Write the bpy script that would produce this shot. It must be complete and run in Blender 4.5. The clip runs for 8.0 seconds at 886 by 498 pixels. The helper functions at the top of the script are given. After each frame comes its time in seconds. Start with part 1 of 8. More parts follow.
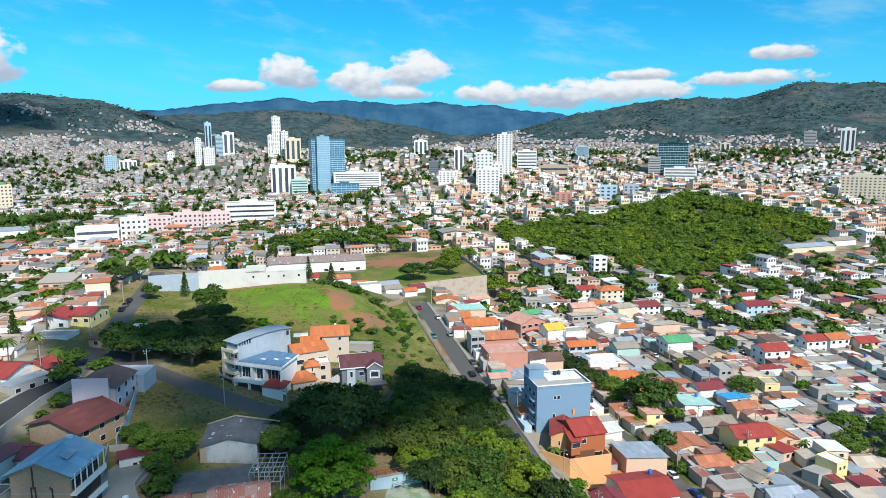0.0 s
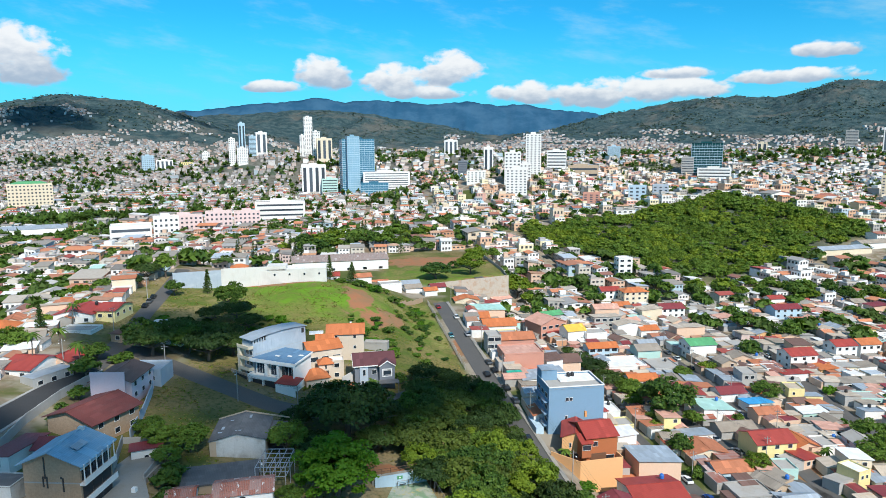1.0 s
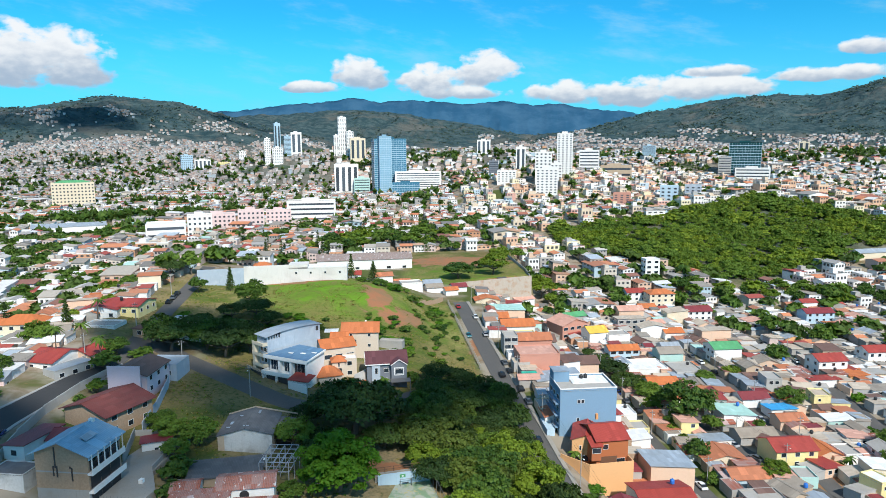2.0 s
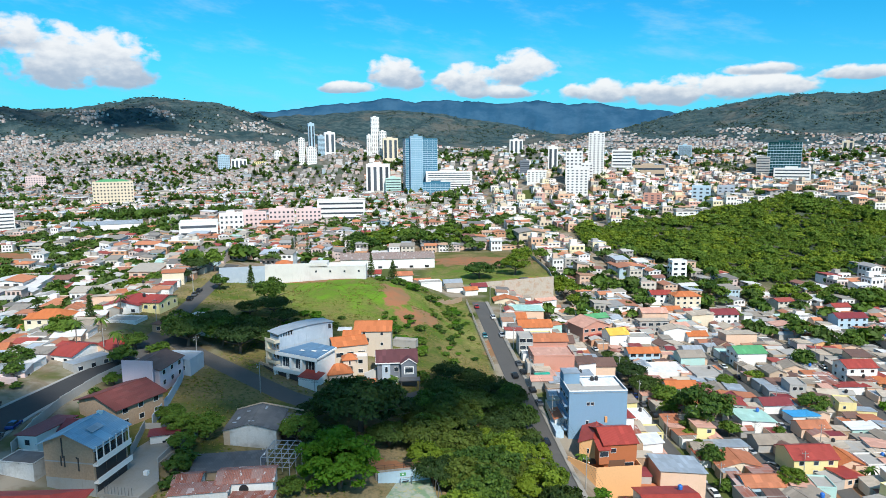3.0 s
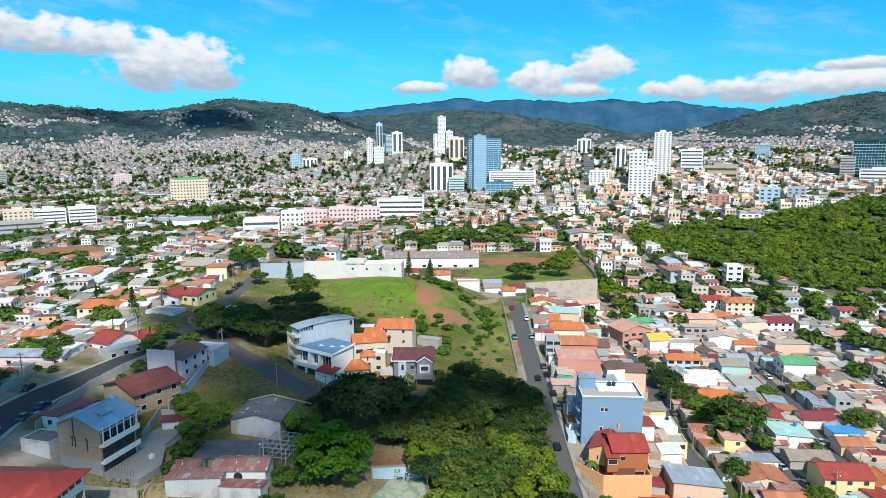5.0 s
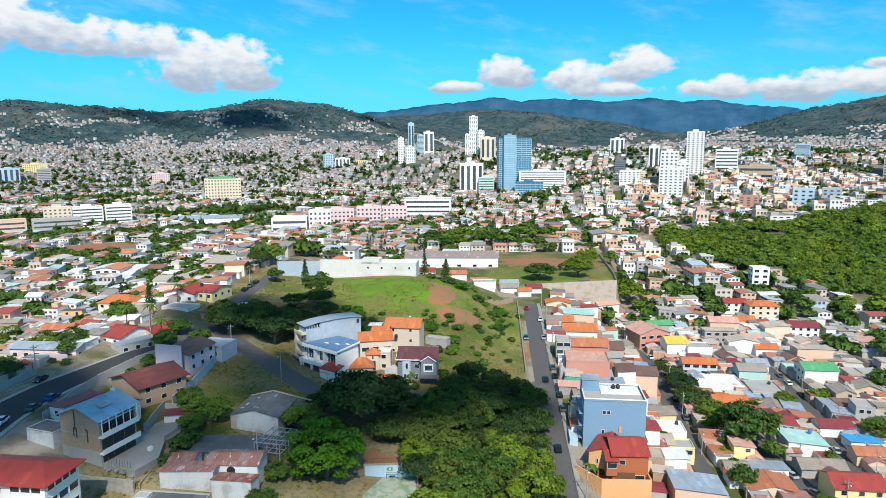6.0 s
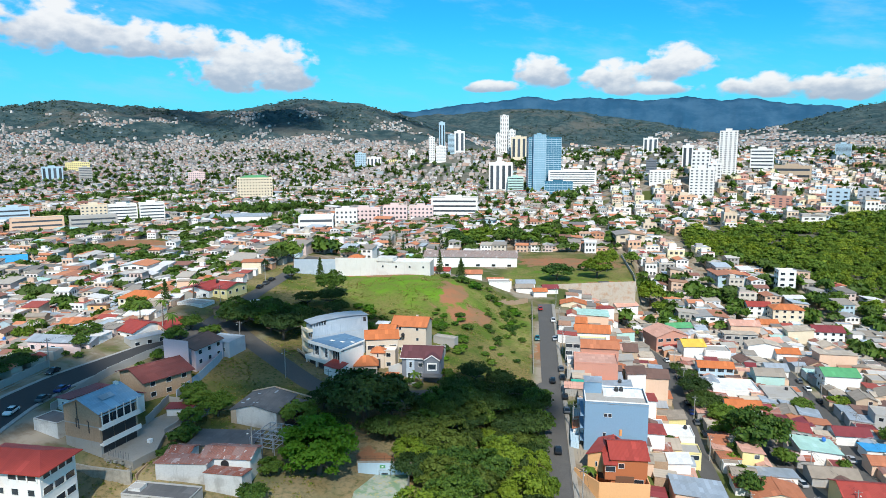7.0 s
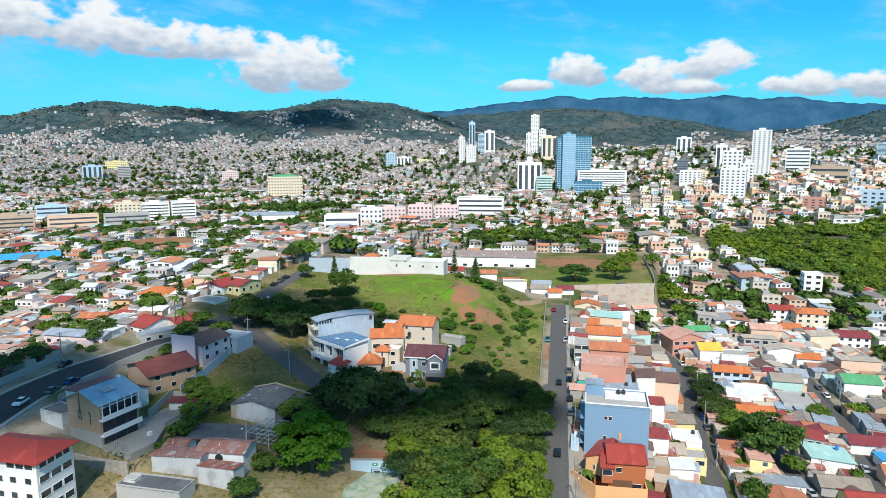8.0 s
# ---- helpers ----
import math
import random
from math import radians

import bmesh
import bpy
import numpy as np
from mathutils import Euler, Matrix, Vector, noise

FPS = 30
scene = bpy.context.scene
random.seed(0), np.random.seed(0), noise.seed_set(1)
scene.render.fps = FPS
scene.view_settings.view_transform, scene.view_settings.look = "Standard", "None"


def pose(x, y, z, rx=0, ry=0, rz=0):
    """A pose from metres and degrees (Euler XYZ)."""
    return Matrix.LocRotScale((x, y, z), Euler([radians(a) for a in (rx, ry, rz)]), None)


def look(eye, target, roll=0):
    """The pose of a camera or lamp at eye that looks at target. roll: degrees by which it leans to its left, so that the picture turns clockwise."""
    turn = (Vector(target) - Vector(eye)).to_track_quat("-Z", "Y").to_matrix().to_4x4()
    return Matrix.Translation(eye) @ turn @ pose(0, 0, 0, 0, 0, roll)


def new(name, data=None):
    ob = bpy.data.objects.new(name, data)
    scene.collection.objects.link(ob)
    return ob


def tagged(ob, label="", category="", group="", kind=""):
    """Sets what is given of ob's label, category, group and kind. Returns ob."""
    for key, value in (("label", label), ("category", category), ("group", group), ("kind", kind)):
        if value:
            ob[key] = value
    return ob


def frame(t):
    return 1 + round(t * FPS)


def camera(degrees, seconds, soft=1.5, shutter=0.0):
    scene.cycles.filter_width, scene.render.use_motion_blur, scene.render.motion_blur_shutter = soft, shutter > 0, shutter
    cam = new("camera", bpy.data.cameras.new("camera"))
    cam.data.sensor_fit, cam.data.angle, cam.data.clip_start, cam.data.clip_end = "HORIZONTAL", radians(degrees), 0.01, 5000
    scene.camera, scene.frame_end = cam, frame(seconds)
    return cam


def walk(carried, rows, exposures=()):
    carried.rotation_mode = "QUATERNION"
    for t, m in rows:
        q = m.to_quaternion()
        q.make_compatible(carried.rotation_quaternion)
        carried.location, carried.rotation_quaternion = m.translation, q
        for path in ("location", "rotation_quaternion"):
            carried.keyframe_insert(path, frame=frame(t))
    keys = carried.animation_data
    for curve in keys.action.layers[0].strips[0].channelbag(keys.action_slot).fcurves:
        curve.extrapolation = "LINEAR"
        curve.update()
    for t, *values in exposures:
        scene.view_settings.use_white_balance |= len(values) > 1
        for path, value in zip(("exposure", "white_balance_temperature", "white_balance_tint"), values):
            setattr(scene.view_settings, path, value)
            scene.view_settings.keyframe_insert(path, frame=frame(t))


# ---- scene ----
cam = camera(68.1, 8.0, soft=0.85)
METRES, EYE, TILT, LEAN, TURN = 60.0, 90.0, -10.6, -2.25, -6.8
ROWS = [
    (0.0, 0.0, 0.0, 0.0, 0.08, 1.87, 2.51),
    (0.5, 0.0416, -0.0002, -0.0019, 1.43, 1.93, 2.26),
    (1.0, 0.0889, -0.0002, -0.0044, 2.84, 1.96, 2.0),
    (1.5, 0.1408, 0.0017, -0.0064, 4.34, 2.0, 1.74),
    (3.0, 0.3101, 0.0191, -0.0107, 8.86, 2.07, 0.92),
    (3.5, 0.3699, 0.0278, -0.0118, 10.35, 2.07, 0.65),
    (4.0, 0.4333, 0.0384, -0.0125, 11.93, 2.07, 0.37),
    (4.5, 0.4989, 0.0518, -0.0126, 13.51, 2.07, 0.06),
    (6.0, 0.7051, 0.108, -0.0118, 18.03, 2.01, -0.84),
    (6.5, 0.7727, 0.1298, -0.011, 19.49, 1.96, -1.12),
    (7.0, 0.8395, 0.1528, -0.0091, 20.94, 1.9, -1.42),
    (7.5, 0.9056, 0.1775, -0.0076, 22.37, 1.85, -1.7),
    (8.0, 0.9713, 0.2042, -0.005, 23.79, 1.78, -1.98),
]
walk(cam, [(t, pose(0, 0, EYE, TILT, LEAN, TURN) @ pose(METRES * x, METRES * y, METRES * z, 90 + pitch, roll, yaw)) for t, x, y, z, yaw, pitch, roll in ROWS],
     exposures=[(0.0, 0.15), (8.0, 0.15)])

# ---- sky and sun ----
SUN_AZ, SUN_EL = 160.0, 45.0


def smooth(a, b, t):
    t = np.clip((t - a) / (b - a), 0.0, 1.0)
    return t * t * (3 - 2 * t)


class Nodes:
    """Short hand for building node trees."""

    def __init__(self, tree):
        self.tree = tree
        tree.nodes.clear()

    def put(self, socket, v):
        if isinstance(v, bpy.types.NodeSocket):
            self.tree.links.new(v, socket)
        elif isinstance(v, (tuple, list)):
            socket.default_value = (*v, 1.0) if len(v) == 3 and socket.type == "RGBA" else v
        else:
            socket.default_value = v

    def math(self, op, a, b=0.0, c=0.0, clamp=False):
        n = self.tree.nodes.new("ShaderNodeMath")
        n.operation, n.use_clamp = op, clamp
        self.put(n.inputs[0], a), self.put(n.inputs[1], b), self.put(n.inputs[2], c)
        return n.outputs[0]

    def noise(self, vec, scale, detail=4.0, rough=0.55, distort=0.0):
        n = self.tree.nodes.new("ShaderNodeTexNoise")
        if vec is not None:
            self.put(n.inputs["Vector"], vec)
        self.put(n.inputs["Scale"], scale), self.put(n.inputs["Detail"], detail)
        self.put(n.inputs["Roughness"], rough), self.put(n.inputs["Distortion"], distort)
        return n.outputs[0]

    def mix(self, fac, a, b, blend="MIX"):
        n = self.tree.nodes.new("ShaderNodeMix")
        n.data_type, n.blend_type = "RGBA", blend
        self.put(n.inputs[0], fac), self.put(n.inputs[6], a), self.put(n.inputs[7], b)
        return n.outputs[2]

    def span(self, v, a, b, lo=0.0, hi=1.0):
        n = self.tree.nodes.new("ShaderNodeMapRange")
        n.interpolation_type = "SMOOTHSTEP"
        self.put(n.inputs[0], v)
        for i, q in enumerate((a, b, lo, hi)):
            self.put(n.inputs[i + 1], q)
        return n.outputs[0]

    def ramp(self, fac, stops, constant=False):
        n = self.tree.nodes.new("ShaderNodeValToRGB")
        r = n.color_ramp
        r.interpolation = "CONSTANT" if constant else "LINEAR"
        while len(r.elements) < len(stops):
            r.elements.new(1.0)
        for e, (p, c) in zip(r.elements, stops):
            e.position, e.color = p, (*c, 1.0)
        self.put(n.inputs[0], fac)
        return n.outputs[0]

    def xyz(self, v):
        n = self.tree.nodes.new("ShaderNodeSeparateXYZ")
        self.put(n.inputs[0], v)
        return n.outputs

    def vec(self, x, y, z):
        n = self.tree.nodes.new("ShaderNodeCombineXYZ")
        for i, q in enumerate((x, y, z)):
            self.put(n.inputs[i], q)
        return n.outputs[0]


def build_world():
    world = bpy.data.worlds.new("sky")
    scene.world = world
    world.use_nodes = True
    N = Nodes(world.node_tree)
    sky = N.tree.nodes.new("ShaderNodeTexSky")
    sky.sky_type, sky.sun_disc = "NISHITA", False
    sky.sun_elevation, sky.sun_rotation = radians(SUN_EL), radians(SUN_AZ)
    sky.altitude, sky.air_density, sky.dust_density, sky.ozone_density = 1000, 1.0, 0.6, 2.0
    hs = N.tree.nodes.new("ShaderNodeHueSaturation")
    N.put(hs.inputs["Color"], sky.outputs[0])
    N.put(hs.inputs["Saturation"], SKY_SAT), N.put(hs.inputs["Value"], SKY_VAL), N.put(hs.inputs["Hue"], 0.485)
    way = N.tree.nodes.new("ShaderNodeTexCoord").outputs["Generated"]
    x, y, z = N.xyz(way)
    az = N.math("MULTIPLY", N.math("ARCTAN2", x, y), 57.2958)
    el = N.math("MULTIPLY", N.math("ARCSINE", z), 57.2958)
    flat = N.vec(az, N.math("MULTIPLY", el, 1.7), 0.0)
    puff = N.noise(flat, 0.40, 6.0, 0.52, 0.15)
    fine = N.noise(flat, 0.9, 4.0, 0.5)
    body, height, total = None, 0.0, 1e-6
    # heaped clouds: azimuth, elevation, half width, half height in degrees
    for a, e, w, hh in CLOUDS:
        dx = N.math("DIVIDE", N.math("SUBTRACT", az, a), w)
        dy = N.math("DIVIDE", N.math("SUBTRACT", el, e), hh)
        # flatter at the base than at the top
        low = N.math("MULTIPLY", N.math("MINIMUM", dy, 0.0), 1.6)
        dy2 = N.math("ADD", N.math("MAXIMUM", dy, 0.0), low)
        d = N.math("SUBTRACT", 1.0, N.math("ADD", N.math("MULTIPLY", dx, dx), N.math("MULTIPLY", dy2, dy2)))
        pull = N.math("POWER", 2.718, N.math("MULTIPLY", N.math("MAXIMUM", d, -3.0), 4.0))
        height = N.math("ADD", height, N.math("MULTIPLY", pull, dy))
        total = N.math("ADD", total, pull)
        body = d if body is None else N.math("MAXIMUM", body, d)
    height = N.math("DIVIDE", height, total)
    dens = N.math("ADD", N.math("MAXIMUM", body, -2.0), N.math("MULTIPLY", N.math("SUBTRACT", puff, 0.5), 3.0))
    cover = N.span(dens, 0.05, 0.62)
    light = N.span(N.math("ADD", height, N.math("MULTIPLY", N.math("SUBTRACT", fine, 0.5), 1.0)), -0.5, 0.6)
    cloud = N.mix(light, (0.44, 0.52, 0.65), (1.0, 1.0, 1.0))
    # thin high veil, drawn out sideways
    veil_at = N.vec(N.math("MULTIPLY", az, 0.35), N.math("ADD", N.math("MULTIPLY", el, 1.2), N.math("MULTIPLY", az, 0.16)), 3.0)
    veil = N.math("MULTIPLY", N.span(N.noise(veil_at, 0.42, 6.0, 0.6), 0.46, 0.78), N.span(el, 2.0, 7.0, 0.5, 1.0))
    base = N.mix(1.0, hs.outputs[0], SKY_TINT, "MULTIPLY")
    col = N.mix(N.math("MULTIPLY", veil, 0.45), base, (4.0, 6.6, 7.8))
    low_haze = N.span(el, 0.0, 11.0, 0.62, 0.0)
    col = N.mix(low_haze, col, (1.5, 5.5, 7.4))
    full = N.mix(N.math("MULTIPLY", cover, 0.93), col, N.mix(1.0, cloud, (8.6, 8.6, 8.6), "MULTIPLY"))
    # scattered clouds over the rest of the sky
    high = N.math("MULTIPLY", N.span(N.noise(way, 2.6, 6.0, 0.58, 0.3), 0.47, 0.60), N.span(el, 15.0, 24.0))
    full = N.mix(N.math("MULTIPLY", high, 0.75), full, (5.4, 6.3, 7.2))
    bg = N.tree.nodes.new("ShaderNodeBackground")
    N.put(bg.inputs[0], full), N.put(bg.inputs[1], 0.1)
    out = N.tree.nodes.new("ShaderNodeOutputWorld")
    N.tree.links.new(bg.outputs[0], out.inputs[0])


SKY_SAT, SKY_VAL, SKY_TINT = 1.1, 1.0, (0.15, 1.07, 1.46)
CLOUDS = [(-5.7, 6.0, 3.0, 1.9), (-9.5, 5.0, 3.0, .7), (0.3, 5.4, 3.3, 1.9), (4.9, 6.1, 2.9, 2.2), (3.0, 4.6, 5.0, .8), (12.5, 4.4, 5.0, 1.3), (18.0, 4.3, 5.6, 1.6), (23.5, 4.4, 4.6, 1.3),
          (33.6, 7.0, 2.4, 0.9), (32.0, 5.2, 5.0, 0.8), (24.0, 5.8, 3.6, 0.7), (-29.8, 6.3, 6.0, 3.3), (-36.5, 7.9, 6.0, 1.7), (-43.5, 8.4, 7.0, 2.4), (-52.0, 9.0, 8.0, 3.0)]
build_world()
sun = new("sun", bpy.data.lights.new("sun", "SUN"))
sun.data.energy, sun.data.angle, sun.data.color = 4.8, radians(0.53), (1.0, 0.955, 0.88)
_a, _e = radians(SUN_AZ), radians(SUN_EL)
SUN_DIR = Vector((math.sin(_a) * math.cos(_e), math.cos(_a) * math.cos(_e), math.sin(_e)))
sun.matrix_world = look(SUN_DIR * 900, (0, 0, 0))


# ---- materials ----
def material(name, colour, rough=0.85, vary=0.16, grain=3.0, stain=0.25, stain_size=0.25, bump=0.15, metal=0.0, ribs=0.0, rust=None, rand=0.10, tint=None):
    """Painted or raw surface: grain, larger stains, and a small shift from one object to the next."""
    m = bpy.data.materials.new(name)
    m.use_nodes = True
    N = Nodes(m.node_tree)
    tex = N.tree.nodes.new("ShaderNodeTexCoord").outputs["Object"]
    info = N.tree.nodes.new("ShaderNodeObjectInfo").outputs["Random"]
    geo = N.tree.nodes.new("ShaderNodeNewGeometry").outputs["Position"]
    fine = N.noise(geo, grain, 5.0, 0.6)
    big = N.noise(geo, stain_size, 4.0, 0.6, 0.4)
    dark = tuple(c * 0.55 for c in colour)
    warm = tint or (colour[0] * 0.8, colour[1] * 0.72, colour[2] * 0.6)
    c = N.mix(N.math("MULTIPLY", N.span(fine, 0.3, 0.75), vary), colour, dark)
    c = N.mix(N.math("MULTIPLY", N.span(big, 0.45, 0.75), stain), c, warm)
    # streaks that run down the face
    px, py, pz = N.xyz(geo)
    run = N.noise(N.vec(N.math("MULTIPLY", px, 2.4), N.math("MULTIPLY", py, 2.4), N.math("MULTIPLY", pz, 0.22)), 1.0, 3.0, 0.6)
    c = N.mix(N.math("MULTIPLY", N.span(run, 0.55, 0.8), stain * 0.8), c, dark)
    if rust:
        gx, gy, gz = N.xyz(tex)
        c = N.mix(N.span(N.noise(N.vec(N.math("MULTIPLY", gx, 1.5), N.math("MULTIPLY", gy, .5), 0.0), 0.9, 5.0, 0.6, 0.3), 0.36, 0.40), c, N.mix(N.span(fine, .35, .7), rust, tuple(q * 0.5 for q in rust)))
    if rand:
        c = N.mix(N.math("MULTIPLY", info, rand), c, tuple(q * 0.6 + 0.1 for q in colour))
    height = fine
    if ribs:
        w = N.tree.nodes.new("ShaderNodeTexWave")
        w.bands_direction = "X" if ribs > 0 else "Y"
        N.put(w.inputs["Vector"], tex), N.put(w.inputs["Scale"], abs(ribs)), N.put(w.inputs["Distortion"], 0.3)
        height = N.math("ADD", w.outputs[1], N.math("MULTIPLY", fine, 0.4))
        c = N.mix(N.math("MULTIPLY", N.span(w.outputs[1], 0.0, 0.5, 1.0, 0.0), 0.22), c, dark)
        # sheet by sheet, some older than others
        ox, oy, oz = N.xyz(tex)
        wn = N.tree.nodes.new("ShaderNodeTexWhiteNoise")
        N.put(wn.inputs["Vector"], N.vec(N.math("FLOOR", N.math("DIVIDE", ox, 1.05)), N.math("FLOOR", N.math("DIVIDE", oy, 2.4)), N.math("MULTIPLY", info, 50.0)))
        c = N.mix(N.math("MULTIPLY", N.span(wn.outputs["Value"], 0.35, 1.0), 0.30), c, dark)
        c = N.mix(N.math("MULTIPLY", N.span(wn.outputs["Value"], 0.12, 0.0), 0.35), c, tuple(min(0.8, q * 1.45 + 0.02) for q in colour))
    b = N.tree.nodes.new("ShaderNodeBump")
    N.put(b.inputs["Strength"], bump), N.put(b.inputs["Distance"], 0.05), N.put(b.inputs["Height"], height)
    p = N.tree.nodes.new("ShaderNodeBsdfPrincipled")
    N.put(p.inputs["Base Color"], c), N.put(p.inputs["Roughness"], rough), N.put(p.inputs["Metallic"], metal)
    N.put(p.inputs["Normal"], b.outputs[0])
    out = N.tree.nodes.new("ShaderNodeOutputMaterial")
    N.tree.links.new(p.outputs[0], out.inputs[0])
    return m


def palette(name, stops, rough=0.85, grain=0.8):
    """A surface whose colour is picked from a list for each loose piece of a mesh."""
    m = bpy.data.materials.new(name)
    m.use_nodes = True
    N = Nodes(m.node_tree)
    g = N.tree.nodes.new("ShaderNodeNewGeometry")
    rnd, at = g.outputs["Random Per Island"], g.outputs["Position"]
    c = N.ramp(rnd, stops, True)
    c = N.mix(N.math("MULTIPLY", N.span(N.noise(at, grain, 4.0), 0.35, 0.7), 0.3), c, N.mix(1.0, c, (0.6, 0.55, 0.5), "MULTIPLY"))
    p = N.tree.nodes.new("ShaderNodeBsdfPrincipled")
    N.put(p.inputs["Base Color"], c), N.put(p.inputs["Roughness"], rough)
    out = N.tree.nodes.new("ShaderNodeOutputMaterial")
    N.tree.links.new(p.outputs[0], out.inputs[0])
    return m


def glass(name, colour=(0.03, 0.045, 0.06), rough=0.12):
    m = bpy.data.materials.new(name)
    m.use_nodes = True
    N = Nodes(m.node_tree)
    info = N.tree.nodes.new("ShaderNodeObjectInfo").outputs["Random"]
    p = N.tree.nodes.new("ShaderNodeBsdfPrincipled")
    N.put(p.inputs["Base Color"], N.mix(info, colour, tuple(c * 0.4 for c in colour)))
    N.put(p.inputs["Roughness"], rough), N.put(p.inputs["Specular IOR Level"], 0.8)
    out = N.tree.nodes.new("ShaderNodeOutputMaterial")
    N.tree.links.new(p.outputs[0], out.inputs[0])
    return m


def leaves(name, low, high, trans=0.25):
    """Foliage: colour shifts from leaf to leaf and from tree to tree, some light comes through."""
    m = bpy.data.materials.new(name)
    m.use_nodes = True
    N = Nodes(m.node_tree)
    g = N.tree.nodes.new("ShaderNodeNewGeometry")
    info = N.tree.nodes.new("ShaderNodeObjectInfo").outputs["Random"]
    at = g.outputs["Position"]
    f = N.math("ADD", N.math("MULTIPLY", g.outputs["Random Per Island"], 0.5), N.math("MULTIPLY", N.noise(at, 0.09, 3.0), 0.7))
    f = N.math("ADD", f, N.math("MULTIPLY", info, 0.75))
    c = N.mix(N.span(f, 0.35, 1.45), low, high)
    d = N.tree.nodes.new("ShaderNodeBsdfPrincipled")
    N.put(d.inputs["Base Color"], c), N.put(d.inputs["Roughness"], 0.65), N.put(d.inputs["Specular IOR Level"], 0.25)
    t = N.tree.nodes.new("ShaderNodeBsdfTranslucent")
    N.put(t.inputs[0], N.mix(1.0, c, (1.1, 1.15, 0.5), "MULTIPLY"))
    s = N.tree.nodes.new("ShaderNodeMixShader")
    N.put(s.inputs[0], trans)
    N.tree.links.new(d.outputs[0], s.inputs[1]), N.tree.links.new(t.outputs[0], s.inputs[2])
    out = N.tree.nodes.new("ShaderNodeOutputMaterial")
    N.tree.links.new(s.outputs[0], out.inputs[0])
    return m


WALLS = {
    "white": material("white_plaster", (0.80, 0.79, 0.76)), "cream": material("cream_plaster", (0.72, 0.62, 0.46)),
    "peach": material("peach_plaster", (0.72, 0.50, 0.36)), "pink": material("pink_plaster", (0.72, 0.55, 0.53)),
    "grey": material("grey_render", (0.42, 0.41, 0.39), stain=0.45), "tan": material("tan_render", (0.50, 0.38, 0.27), stain=0.4),
    "yellow": material("pale_yellow_plaster", (0.80, 0.68, 0.32)), "mint": material("mint_plaster", (0.45, 0.66, 0.60)),
    "sky": material("pale_blue_plaster", (0.45, 0.60, 0.70)), "blue": material("blue_plaster", (0.19, 0.32, 0.45), stain=0.12),
    "orange": material("orange_plaster", (0.72, 0.33, 0.12), stain=0.1), "burnt": material("burnt_orange_plaster", (0.42, 0.13, 0.045), stain=0.1),
    "slate": material("slate_grey_plaster", (0.16, 0.18, 0.21), stain=0.1), "salmon": material("salmon_plaster", (0.55, 0.27, 0.20)),
    "red": material("red_plaster", (0.45, 0.08, 0.06)), "palegrey": material("pale_grey_blue_plaster", (0.37, 0.44, 0.51), stain=0.7, stain_size=0.4, tint=(0.48, 0.53, 0.57)),
    "apricot": material("apricot_plaster", (0.76, 0.42, 0.19), stain=0.12), "limewash": material("stained_limewash", (0.66, 0.64, 0.60), stain=0.55, stain_size=0.12, tint=(0.44, 0.40, 0.36)),
    "concrete": material("bare_concrete", (0.36, 0.35, 0.33), stain=0.5), "stone": material("rubble_stone", (0.40, 0.37, 0.31), grain=1.2, vary=0.7, bump=0.6),
}
WALLS["ivory"] = material("ivory_stucco", (0.60, 0.51, 0.41), stain=0.3)
WALLS["brickraw"] = material("bare_brickwork", (0.43, 0.30, 0.20), 0.9, vary=0.55, grain=2.5, stain=0.5, bump=0.4)
WALLS["pinkwall"] = material("pale_lilac_plaster", (0.66, 0.55, 0.60), stain=0.15)
